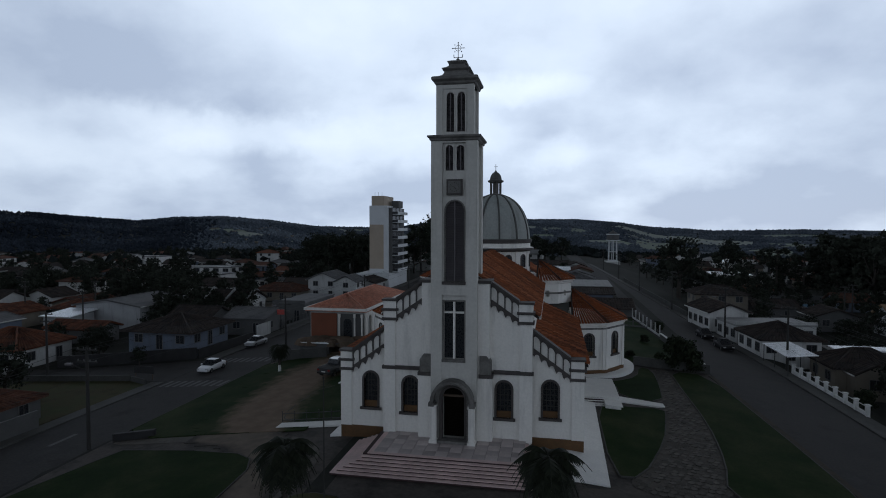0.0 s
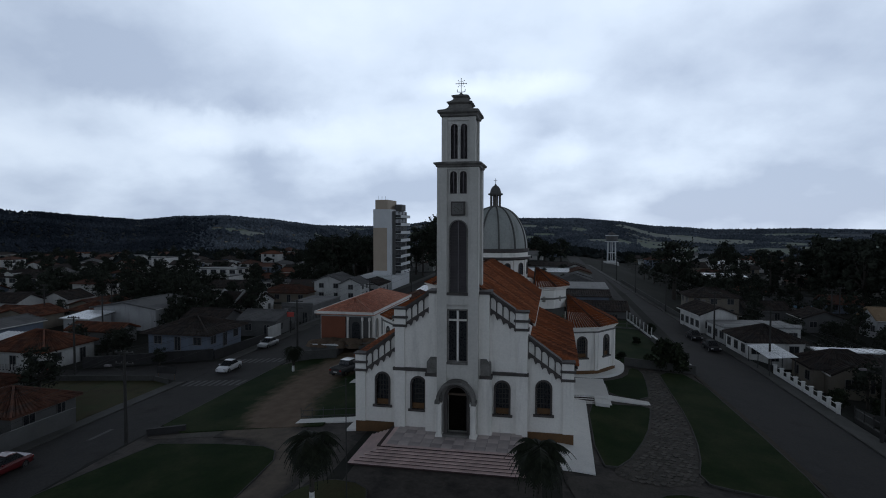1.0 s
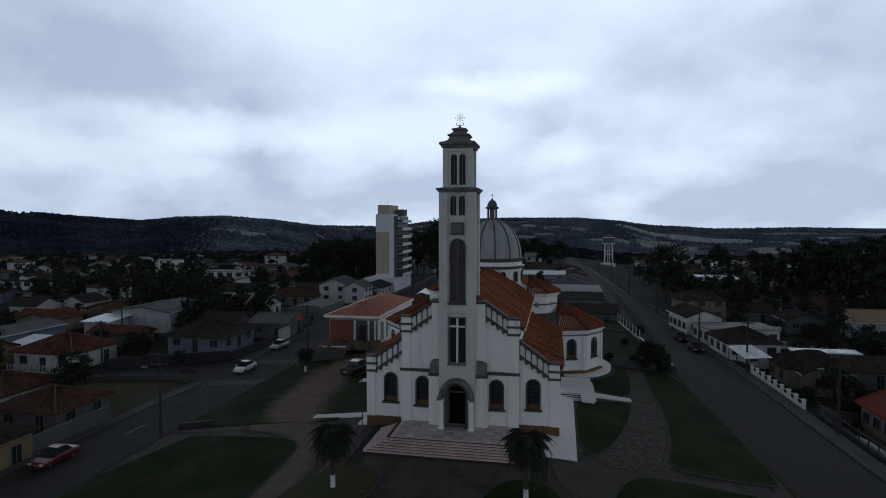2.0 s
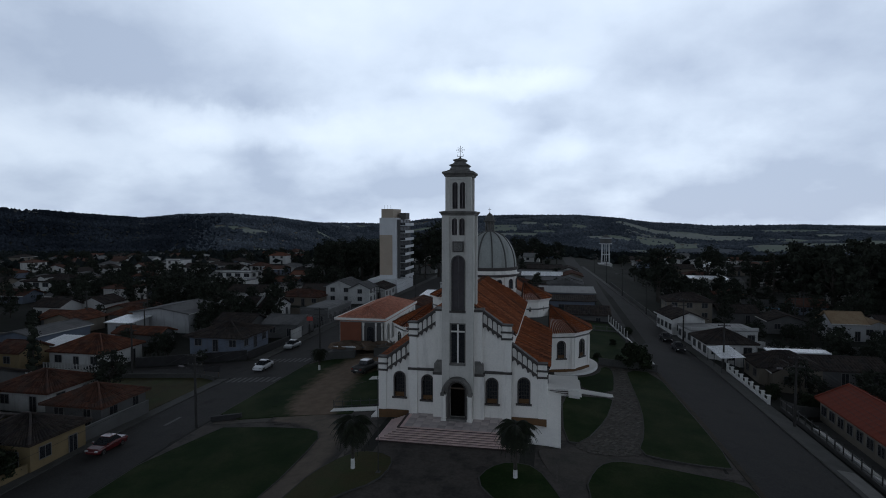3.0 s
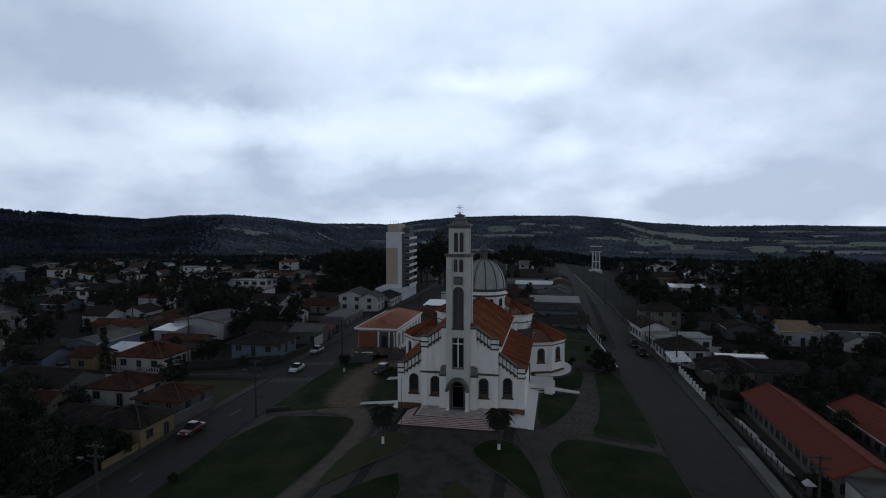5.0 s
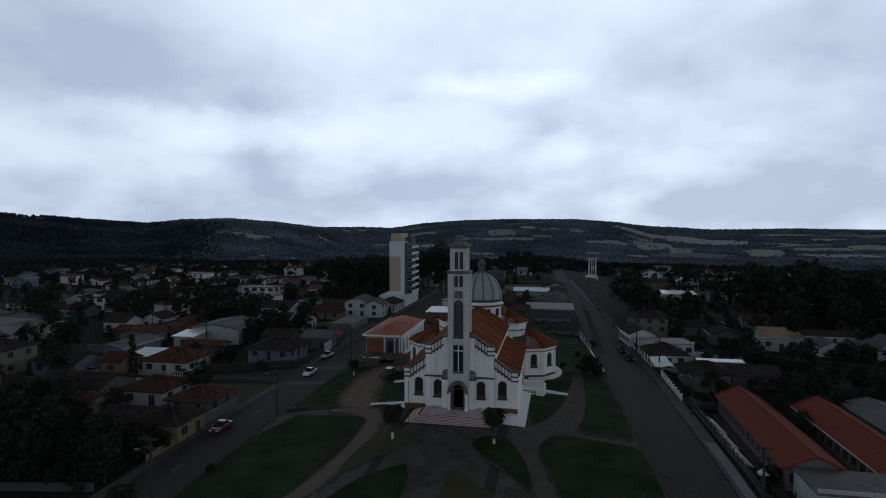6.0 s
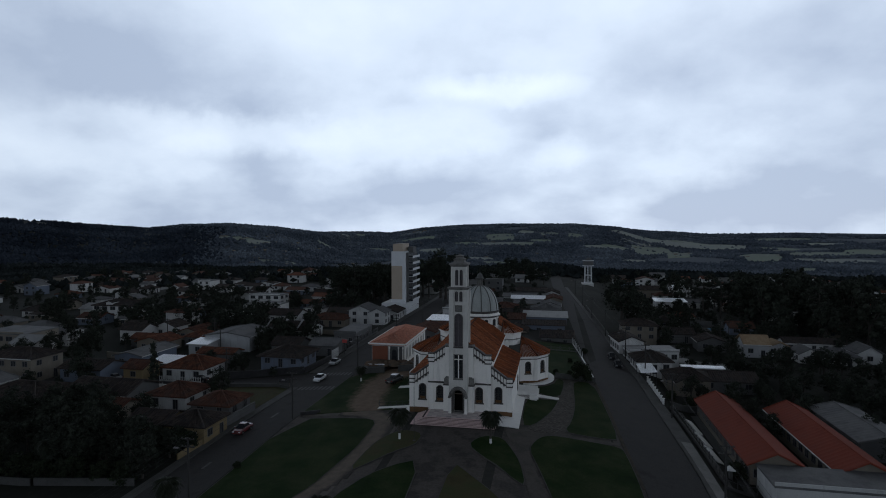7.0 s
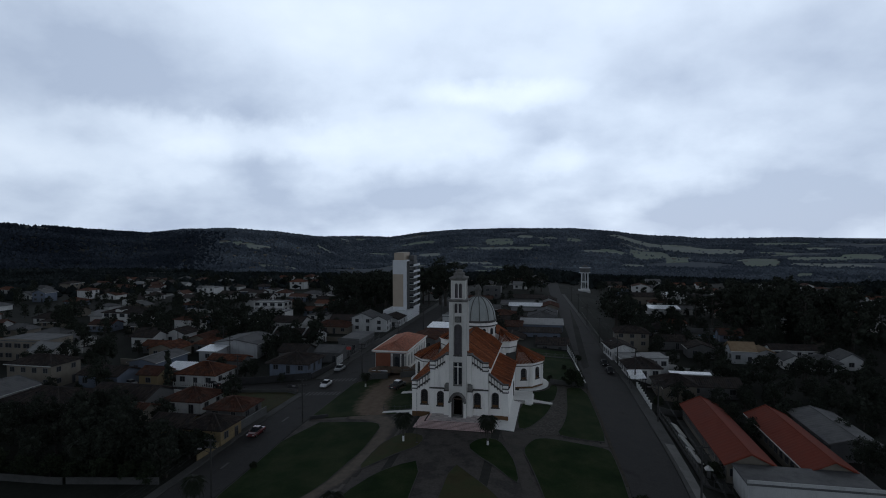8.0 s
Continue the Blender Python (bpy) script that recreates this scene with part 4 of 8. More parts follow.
    ring = [(0.2 * math.cos(2 * math.pi * i / n), cy, 28.62 + 0.2 * math.sin(2 * math.pi * i / n)) for i in range(n)]
    for i in range(n):
        tube(bm, ring[i], ring[(i + 1) % n], 0.014, n=5)
    for ex, ez in ((0.42, 0), (-0.42, 0), (0, 0.4), (0.24, 0.24), (-0.24, 0.24), (0.24, -0.24), (-0.24, -0.24)):
        lathe(bm, [(0.004, 28.57 + ez), (0.045, 28.62 + ez), (0.004, 28.67 + ez)], 8, cx=ex, cy=cy)
    for s in (-1, 1):
        tube(bm, (0, cy, 27.95), (s * 0.3, cy, 27.97), 0.025)
        tube(bm, (s * 0.3, cy, 27.95), (s * 0.32, cy, 28.18), 0.025)
    part("iron_cross", bm, IRON, cap, "wrought iron wheel cross")

    # doorway: hood, tympanum, half columns, dark open door
    hood_o, hood_i = arch(-0.02, 1.52, 3.75, 5.36, 14), arch(-0.02, 1.3, 3.75, 5.14, 14)
    bm = bmesh.new()
    quads(bm, [[(x, -0.75, z) for x, z in hood_o], [(x, -0.75, z) for x, z in hood_i], [(x, 0.25, z) for x, z in hood_i]])
    quads(bm, [[(x, -0.75, z) for x, z in hood_o], [(x, 0.25, z) for x, z in hood_o]])
    box(bm, -1.64, -1.26, -0.78, 0.2, 3.55, 3.8)
    box(bm, 1.22, 1.6, -0.78, 0.2, 3.55, 3.8)
    porch = part("doorway", bm, CORNICE, church, "dark open doorway under a round hood")
    bm = bmesh.new()
    a, c = arch(-0.02, 0.98, 1.1, 4.92, 14), arch(0, 0.78, 1.1, 4.75, 14)
    wide = arch(-0.02, 1.32, 1.1, 5.16, 14)
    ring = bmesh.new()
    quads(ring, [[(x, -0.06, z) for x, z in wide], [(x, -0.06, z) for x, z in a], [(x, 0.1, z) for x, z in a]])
    part("door_reveal", ring, STAINED, porch, "dark grey plaster round the door")
    quads(bm, [[(x, -0.1, z) for x, z in a], [(x, -0.1, z) for x, z in c], [(x, 0.3, z) for x, z in c]])
    part("door_surround", bm, TRIM, porch)
    for x in (-1.36, 1.32):
        bm = boxed(x - 0.2, x + 0.2, -0.5, 0.3, 0.9, 3.62)
        box(bm, x - 0.27, x + 0.27, -0.58, 0.3, 0.9, 1.12)
        box(bm, x - 0.25, x + 0.25, -0.56, 0.3, 3.42, 3.62)
        part("door_pier", bm, PLASTER, porch, "white door pier")
    part("threshold", boxed(-1.1, 1.06, -0.5, 0.3, 0.93, 1.1), CORNICE, porch)
    part("lintel", boxed(-0.78, 0.78, 0.25, 0.5, 4.02, 4.16), WOOD, porch)
    part("fanlight", prism(bmesh.new(), arch(0, 0.78, 4.16 - 0.19, 4.75, 12), 0.4, 0.44), DOORWAY_SHADE, porch)
    # flat black panel added in place of the shaded room behind the door
    part("vestibule", boxed(-0.79, 0.79, 0.72, 0.9, 1.0, 4.75), DOORWAY_SHADE, porch)


def church_body():
    # nave: side walls, gable roof of barrel tiles with ridge caps
    for s in (-1, 1):
        part("nave_wall", boxed(*sorted((s * 5.4, s * 4.9)), 1.9, 25, 0.0, 9.7), PLASTER, church)
        part("aisle_wall", boxed(*sorted((s * 8.93, s * 8.45)), 2.5, 23.5, -0.3, 6.1), PLASTER, church)
        bm = bmesh.new()
        tiled(bm, (s * 5.85, 2.0, 9.55), (s * 5.85, 25.2, 9.55), (0, 2.0, 13.35), (0, 29, 13.35), 0.46, 0.5, 0.19, 3)
        slope = part("nave_roof_slope", bm, TILE, church, "terracotta barrel tiles darkened by age")
        slope.data.materials.append(TILE_LIGHT)
        slope.data.materials.append(TILE_DEEP)
        # dark deck seen between the columns: shade of the tile channels as colour
        part("roof_deck", slab(bmesh.new(), [(s * 5.8, 2.0, 9.5), (s * 5.8, 25.2, 9.5), (0, 29, 13.3), (0, 2.0, 13.3)], 0.12), TILE_DARK, church)
        bm = bmesh.new()
        tiled(bm, (s * 9.35, 2.55, 6.15), (s * 9.35, 23.2, 6.15), (s * 5.38, 2.55, 7.75), (s * 5.38, 24.5, 7.75), 0.46, 0.5, 0.19, 3)
        slope = part("aisle_roof_slope", bm, TILE, church, "terracotta barrel tiles darkened by age")
        slope.data.materials.append(TILE_LIGHT)
        slope.data.materials.append(TILE_DEEP)
        # same dark deck here, the channel shade painted by its colour
        part("roof_deck", slab(bmesh.new(), [(s * 9.3, 2.55, 6.1), (s * 9.3, 23.2, 6.1), (s * 5.38, 24.5, 7.7), (s * 5.38, 2.55, 7.7)], 0.12), TILE_DARK, church)
        part("eave_cornice", boxed(*sorted((s * 8.93, s * 9.2)), 2.5, 23, 5.75, 6.05), TRIM, church)
        part("nave_gutter", boxed(*sorted((s * 5.72, s * 5.95)), 2.3, 25.2, 9.36, 9.56), PLASTER, church, "white gutter along the nave eave")
        transept(s)
    bm = bmesh.new()
    y = 3.3
    while y < 25:
        lathe_y(bm, y, y + 0.44)
        y += 0.42
    part("ridge_tile", bm, TILE_DARK, church, "dark half-round ridge tiles")
    part("crossing_block", boxed(-5.4, 5.4, 24.5, 33.6, 0, 9.5), PLASTER, church)
    part("sanctuary", boxed(-5.4, 5.4, 33.6, 42, 0, 9.6), PLASTER, church)
    bm = bmesh.new()
    for s in (-1, 1):
        tiled(bm, (s * 5.85, 32.8, 9.5), (s * 5.85, 42.3, 9.5), (0, 29.0, 13.3), (0, 42.3, 13.3), 0.4, 0.8)
    part("sanctuary_roof", bm, TILE, church)


def lathe_y(bm, a, b):
    n = 6
    quads(bm, [[(0.16 * math.cos(math.pi * i / n), y, 13.36 + 0.15 * math.sin(math.pi * i / n) + k) for i in range(n + 1)] for y, k in ((a, 0.03), (b, 0.0))])


def transept(s):
    """The rounded arm of the crossing: a low five-sided apse with a half-cone roof and a smaller upper one behind it."""
    cy = 30.6

    def tier(cx, r, z0, z1, apex, eave, label, windows):
        m = Matrix.Translation((s * cx, cy, 0)) @ Matrix.Diagonal((s, 1, 1, 1))
        arm = new("transept_apse")
        arm.parent, arm.matrix_basis = church, m
        arm["label"] = label
        corner = lambda k, rr: (rr * math.cos(radians(-90 + 36 * k)), rr * math.sin(radians(-90 + 36 * k)))
        bm = bmesh.new()
        for k in range(5):
            (xa, ya), (xb, yb) = corner(k, r), corner(k + 1, r)
            ea, eb = corner(k, r + eave), corner(k + 1, r + eave)
            tiled(bm, (*ea, z1 + 0.12), (*eb, z1 + 0.12), (0.01 * xa, 0.01 * ya, apex), (0.01 * xb, 0.01 * yb, apex), 0.34, 0.42, 0.09)
        part("apse_roof", bm, TILE, arm, "half-cone of terracotta tiles with dark hips")
        bm = bmesh.new()
        for k in range(6):
            e = corner(k, r + eave)
            tube(bm, (*e, z1 + 0.2), (0, 0, apex + 0.1), 0.11, 0.07, 6)
        part("hip_tile", bm, TILE_DARK, arm)
        bm = bmesh.new()
        prof = [(r, z1 - 0.32), (r + 0.18, z1 - 0.26), (r + 0.2, z1 - 0.1), (r + eave, z1), (r + eave, z1 + 0.1), (0.1, z1 + 0.1)]
        quads(bm, [[(*corner(k, q), z) for k in range(6)] for q, z in prof])
        part("eave_cornice", bm, PLASTER, arm)
        for k in range(5):
            a0 = radians(-90 + 36 * k + 18)
            half = r * math.sin(radians(18))
            ap = r * math.cos(radians(18))
            turn = Matrix.Rotation(a0 + math.pi / 2, 4, "Z") @ Matrix.Translation((0, -ap, 0))
            holes = [arch(0, 0.5, z0 + 2.1, z0 + 4.5, 8)] if windows == 1 else [arch(0, 0.2, z0 + 0.8, z0 + 1.5, 6)] if windows == 2 else []
            wall = part("apse_wall", pierced(bmesh.new(), [(-half, z0), (half, z0), (half, z1 - 0.2), (-half, z1 - 0.2)], holes, 0, 0.4), PLASTER, arm)
            wall.matrix_basis = turn
            if windows == 1:
                round_window(wall, 0, z0 + 2.1, z0 + 4.5, 0.5, 0.0)
                part("plinth", boxed(-half - 0.03, half + 0.03, -0.1, 0.0, z0 - 0.2, z0 + 0.55), PLINTH, wall)
                for e in (-1, 1):
                    part("pilaster", boxed(*sorted((e * half, e * (half - 0.35))), -0.12, 0.0, z0 + 0.55, z1 - 0.5), PLASTER, wall)
                part("frieze", boxed(-half, half, -0.14, 0.0, z1 - 0.62, z1 - 0.45), CORNICE, wall)
            elif windows == 2:
                part("string_course", boxed(-half, half, -0.08, 0.0, z0 + 1.1, z0 + 1.3), CORNICE, wall)
        return arm

    tier(8.9, 6.1, -0.3, 5.35, 8.6, 0.45, "low rounded transept with arched windows", 1)
    tier(5.0, 4.05, 7.2, 9.75, 12.0, 0.45, "small upper half-round above the transept", 2)
    bm = bmesh.new()
    lathe(bm, [(6.0, -0.5), (7.2, -0.5), (7.2, -0.12), (6.0, -0.12)], 30, -95, 95)
    apron = part("apse_apron", bm, CONCRETE, church, "pale concrete apron round the transept")
    apron.matrix_basis = Matrix.Translation((s * 8.9, cy, 0.0)) @ Matrix.Diagonal((s, 1, 1, 1))


def church_dome():
    cx, cy = 0.0, 29.0
    dome = new("dome")
    dome.parent, dome.matrix_basis = church, Matrix.Translation((cx, cy, 0))
    dome["label"] = "grey ribbed dome on a white drum"
    n = 24
    bm = bmesh.new()
    lathe(bm, [(4.0, 9.8), (4.0, 13.2), (4.25, 13.25), (4.45, 13.36), (4.48, 13.55), (4.1, 13.62), (4.1, 14.1)], 48)
    part("drum", bm, PLASTER, dome, "white plastered drum")
    bm = bmesh.new()
    lathe(bm, [(4.02, 13.12), (4.52, 13.3), (4.52, 13.52), (4.1, 13.56)], 48)
    lathe(bm, [(4.1, 14.05), (4.28, 14.15), (4.28, 14.5), (4.0, 14.55)], 48)
    part("drum_cornice", bm, TRIM, dome)
    prof = [(4.05, 14.4)] + [(4.05 * math.cos(radians(a)) ** 0.92, 14.4 + 5.35 * math.sin(radians(a)) ** 1.0) for a in range(4, 84, 5)] + [(0.7, 19.72)]
    bm = bmesh.new()
    lathe(bm, prof, 48)
    for f in bm.faces:
        f.smooth = True
    shell = part("dome_shell", bm, DOME, dome, "weathered grey cement shell")
    for k in range(12):
        a = radians(30 * k + 12)
        bm = bmesh.new()
        rings = []
        for (r, z) in prof:
            rings.append([((r + o) * math.cos(a) - w * math.sin(a), (r + o) * math.sin(a) + w * math.cos(a), z + o * 0.5) for w, o in ((-0.09, -0.05), (-0.09, 0.09), (0.09, 0.09), (0.09, -0.05))])
        quads(bm, rings, True)
        part("rib", bm, RIB, shell)
    for k in range(12):
        a = radians(30 * k + 27)
        m = Matrix.Rotation(a + math.pi / 2, 4, "Z") @ Matrix.Translation((0, -4.0, 0))
        win = part("drum_window", prism(bmesh.new(), arch(0, 0.32, 11.35, 12.7, 8), -0.02, 0.1), GLASS, dome)
        win.matrix_basis = m
        a2, b2 = arch(0, 0.42, 11.3, 12.82, 8), arch(0, 0.32, 11.3, 12.7, 8)
        bm = bmesh.new()
        quads(bm, [[(x, 0.02, z) for x, z in a2], [(x, -0.09, z) for x, z in a2], [(x, -0.09, z) for x, z in b2], [(x, 0.02, z) for x, z in b2]])
        part("surround", bm, TRIM, win)
        m2 = Matrix.Rotation(a + math.pi / 12 + math.pi / 2, 4, "Z") @ Matrix.Translation((0, -4.0, 0))
        pil = part("drum_pilaster", boxed(-0.2, 0.2, -0.1, 0.05, 10.6, 13.15), PLASTER, dome)
        pil.matrix_basis = m2
    lantern = part("lantern", lathe(bmesh.new(), [(0.8, 19.6), (0.85, 19.75), (0.62, 19.8), (0.35, 19.85), (0.35, 21.1)], 16), CORNICE, dome, "small colonnaded lantern with a cross")
    for k in range(10):
        a = radians(36 * k)
        part("lantern_column", tube(bmesh.new(), (0.62 * math.cos(a), 0.62 * math.sin(a), 19.8), (0.62 * math.cos(a), 0.62 * math.sin(a), 21.15), 0.07, n=8), CORNICE, lantern)
    bm = bmesh.new()
    lathe(bm, [(0.6, 21.1), (0.9, 21.2), (0.95, 21.38), (0.72, 21.46), (0.7, 21.6), (0.6, 21.95), (0.4, 22.25), (0.15, 22.42), (0.07, 22.6)], 18)
    part("lantern_cap", bm, RIB, lantern)
    bm = bmesh.new()
    tube(bm, (0, 0, 22.5), (0, 0, 23.3), 0.03)
    tube(bm, (-0.22, 0, 23.02), (0.22, 0, 23.02), 0.025)
    part("iron_cross", bm, IRON, lantern)


church_front()
church_tower()
church_body()
church_dome()


# front terrace and its steps
def terrace():
    t = thing("front_terrace", pose(0, 0, 0), "tiled terrace with pink granite steps before the church door", "terrace")
    part("base", boxed(-5.6, 4.6, -3.0, 1.3, -0.5, 0.86), RISER, t)
    rise, tread, n = 0.12, 0.295, 7
    for i in range(n):
        z = 0.86 - rise * i
        ext = tread * i
        x0, x1, y0 = -5.3 - ext * 1.1, 4.9 + ext * 1.1, -3.0 - ext
        part("riser", boxed(x0 + 0.03, x1 - 0.03, y0 + 0.03, 1.2, z - rise - 0.02, z - 0.005), RISER, t)
        bm = bmesh.new()
        box(bm, x0, x1, y0, y0 + tread + 0.06, z - 0.02, z + 0.03)
        box(bm, x0, x0 + tread * 1.1 + 0.06, y0 + tread + 0.06, 1.0, z - 0.02, z + 0.03)
        box(bm, x1 - tread * 1.1 - 0.06, x1, y0 + tread + 0.06, 1.0, z - 0.02, z + 0.03)
        part("step", bm, STEP, t)
    return t


TERRACE = terrace()
# pale concrete paths on the east side
drape("white_path", [(5.5, -2.6), (10.4, -2.6), (10.6, 14.2), (8.9, 14.2), (8.9, 2.6), (7.0, 2.2)], CONCRETE, 0.16, 0.3, "clean pale concrete path beside the church", "path", cell=2)
drape("white_path_side", [(8.9, 14.2), (13.1, 14.2), (13.1, 16.0), (17.0, 15.9), (17.0, 17.0), (13.1, 17.6), (13.1, 21.8), (10.8, 22.6), (8.9, 22.6)], CONCRETE, 0.165, 0.3, "clean pale concrete path to the side door", "path", cell=2)


# ---- neighbours
def window_mesh(w, h):
    """Frame and panes of a plain house window, facing -y, foot at z = 0."""
    bm = bmesh.new()
    for a in ((-w / 2 - 0.07, w / 2 + 0.07, -0.07, 0.0), (-w / 2 - 0.07, w / 2 + 0.07, h, h + 0.07)):
        box(bm, a[0], a[1], -0.06, 0.03, a[2], a[3])
    for x in (-w / 2 - 0.07, -0.025, w / 2):
        box(bm, x, x + (0.05 if x == -0.025 else 0.07), -0.06, 0.03, 0, h)
    frame_me = bpy.data.meshes.new("window")
    bm.to_mesh(frame_me)
    bm.free()
    frame_me.materials.append(WINDOW_FRAME)
    bm = boxed(-w / 2, w / 2, -0.02, 0.02, 0, h)
    pane_me = bpy.data.meshes.new("pane")
    bm.to_mesh(pane_me)
    bm.free()
    pane_me.materials.append(GLASS)
    return frame_me, pane_me


WINDOW, DOOR = window_mesh(1.3, 1.2), window_mesh(1.0, 2.1)
WIDE = window_mesh(2.2, 1.3)


def add_window(parent, m, kind=WINDOW, name="window"):
    fr = shared(name, kind[0], parent, m)
    shared("pane", kind[1], fr, Matrix())


def roof_shape(kind, w, d, z, rh, over):
    """The slopes of a roof as (eave, eave, ridge, ridge) corner quads."""
    W, D = w / 2 + over, d / 2 + over
    if kind == "gable_x":
        return [((-W, -D, z), (W, -D, z), (-W, 0, z + rh), (W, 0, z + rh)), ((W, D, z), (-W, D, z), (W, 0, z + rh), (-W, 0, z + rh))]
    if kind == "gable_y":
        return [((W, -D, z), (W, D, z), (0, -D, z + rh), (0, D, z + rh)), ((-W, D, z), (-W, -D, z), (0, D, z + rh), (0, -D, z + rh))]
    if kind == "shed":
        return [((-W, -D, z), (W, -D, z), (-W, D, z + rh), (W, D, z + rh))]
    k = min(W, D)
    rx, ry = W - k, D - k
    a, b = ((-rx, -ry, z + rh), (rx, -ry, z + rh)), ((-rx, ry, z + rh), (rx, ry, z + rh))
    return [((-W, -D, z), (W, -D, z), *a), ((W, D, z), (-W, D, z), b[1], b[0]), ((W, -D, z), (W, D, z), a[1], b[1]), ((-W, D, z), (-W, -D, z), b[0], a[0])]


def house(x, y, w, d, h, kind, rh, wall, roof, label, yaw=0.0, floors=1, sides="sewn", over=0.5, tile=(0.5, 1.0), base=None, gap=3.2, name="house", category="house", group="town houses", kinds=None):
    z = land(x, y) if base is None else base
    ob = thing(name, pose(x, y, z, 0, 0, yaw), label, category, group)
    bm = boxed(-w / 2, w / 2, -d / 2, d / 2, -1.2, h)
    if kind == "gable_x":
        for s in (-1, 1):
            quads(bm, [[(s * w / 2, -d / 2, h), (s * w / 2, d / 2, h), (s * w / 2, 0, h + rh * 0.94)], [(s * (w / 2 - 0.25), -d / 2, h), (s * (w / 2 - 0.25), d / 2, h), (s * (w / 2 - 0.25), 0, h + rh * 0.94)]], True, True)
    if kind == "gable_y":
        for s in (-1, 1):
            quads(bm, [[(-w / 2, s * d / 2, h), (w / 2, s * d / 2, h), (0, s * d / 2, h + rh * 0.94)], [(-w / 2, s * (d / 2 - 0.25), h), (w / 2, s * (d / 2 - 0.25), h), (0, s * (d / 2 - 0.25), h + rh * 0.94)]], True, True)
    wall_ob = part("wall", bm, wall, ob)
    if kind == "flat":
        bm = boxed(-w / 2 - 0.15, w / 2 + 0.15, -d / 2 - 0.15, d / 2 + 0.15, h, h + 0.3)
        box(bm, -w / 2 + 0.3, w / 2 - 0.3, -d / 2 + 0.3, d / 2 - 0.3, h + 0.3, h + 0.32)
        top = part("roof", bm, roof, ob)
        part("parapet", boxed(-w / 2 - 0.1, w / 2 + 0.1, -d / 2 - 0.1, -d / 2 + 0.1, h + 0.3, h + 0.75), wall, top)
    else:
        bm, deck = bmesh.new(), bmesh.new()
        slopes = roof_shape(kind, w, d, h, rh, over)
        for a, b, c, e in slopes:
            tiled(bm, a, b, c, e, tile[0], tile[1], 0.09 if tile[0] < 0.8 else 0.03)
            bits = [a, b, e, c] if (Vector(c) - Vector(e)).length > 0.01 else [a, b, c]
            slab(deck, bits, 0.3 if roof is TILE_NEW else 0.16)
        top = part("roof", bm, roof, ob)
        part("roof_edge", deck, roof, top)
        if int(abs(x) * 7 + abs(y) * 3) % 3 == 0:
            bm = bmesh.new()
            for a, b, c, e in slopes[:2]:
                tube(bm, Vector(a) - Vector((0, 0, 0.08)), Vector(b) - Vector((0, 0, 0.08)), 0.11, n=4)
            part("fascia", bm, PALE_WALL, top, "white painted eave board")
        if kind in ("hip", "gable_x", "gable_y"):
            ridge = bmesh.new()
            seen = set()
            for a, b, c, e in slopes:
                for p, q in ((a, c), (b, e), (c, e)):
                    key = (tuple(round(v, 2) for v in p), tuple(round(v, 2) for v in q))
                    if key in seen or (key[1], key[0]) in seen or (Vector(p) - Vector(q)).length < 0.1:
                        continue
                    seen.add(key)
                    tube(ridge, Vector(p) + Vector((0, 0, 0.06)), Vector(q) + Vector((0, 0, 0.06)), 0.12, n=6)
            part("ridge_tile", ridge, roof, top)
    story = h / floors
    for side in sides:
        run, off, turn = {"s": (w, d / 2, 0), "n": (w, d / 2, 180), "e": (d, w / 2, 90), "w": (d, w / 2, -90)}[side]
        n = max(1, int(run / gap))
        for f in range(floors):
            for i in range(n):
                u = (i + 0.5) / n * run - run / 2
                is_door = f == 0 and i == n // 2 and side in "se" and n > 1
                kd = DOOR if is_door else (kinds or WINDOW)
                zz = f * story + (0.02 if is_door else story * 0.36)
                add_window(wall_ob, Matrix.Rotation(radians(turn), 4, "Z") @ Matrix.Translation((u, -off - 0.01, zz)), kd, "door" if is_door else "window")
    return ob


# west of the square
house(-44.7, -7.2, 7.6, 6.8, 3.1, "hip", 1.7, WALL_YELLOW, TILE_DARK, "yellow house with old dark tile roof beside the street", sides="es", tile=(0.4, 0.8))
house(-52.4, -6.5, 7.0, 8.0, 2.8, "gable_x", 1.6, WALL_YELLOW, TILE_DARK, "yellow rear wing with dark tile roof", sides="s")
house(-47.9, 5.6, 8.0, 7.6, 2.5, "hip", 1.7, WALL_GREY, TILE_BROWN, "grey house with brown hipped tile roof", sides="es")
house(-60.6, 10.4, 9.0, 8.5, 2.8, "hip", 1.9, WALL_WHITE, TILE_BROWN, "low house with brown hipped tile roof", sides="se")
house(-51.0, 41.4, 10.4, 9.8, 2.7, "hip", 2.0, WALL_BLUE, TILE_DARK, "pale blue bungalow with dark hipped roof and veranda", sides="se", over=0.9, base=-2.5)
house(-47.5, 59.0, 7.5, 8.0, 3.0, "gable_x", 1.4, WALL_GREY, SHEET, "grey street house with a sheet roof", sides="se", tile=(0.9, 8))
house(-58.5, 58.0, 8.0, 8.0, 3.2, "gable_x", 1.8, WALL_GREY, TILE_DARK, "grey house with dark tile roof", sides="s")
house(-72.4, 84.0, 21.5, 9.0, 2.9, "gable_x", 2.2, WALL_WHITE, TILE_DARK, "white row of houses with dark gabled roofs", sides="se")
house(-78.9, 65.2, 14.4, 14.0, 4.5, "gable_y", 1.2, WALL_SHED, SHEET, "white plastered warehouse with low grey sheet roof", sides="", tile=(0.9, 9), name="warehouse", category="warehouse")
house(-84.2, 54.6, 5.6, 6.0, 3.3, "shed", 0.6, WALL_SHED, SHEET_WHITE, "white lean-to with bright metal roof beside a warehouse", sides="s", tile=(0.8, 8), name="shed", category="shed")
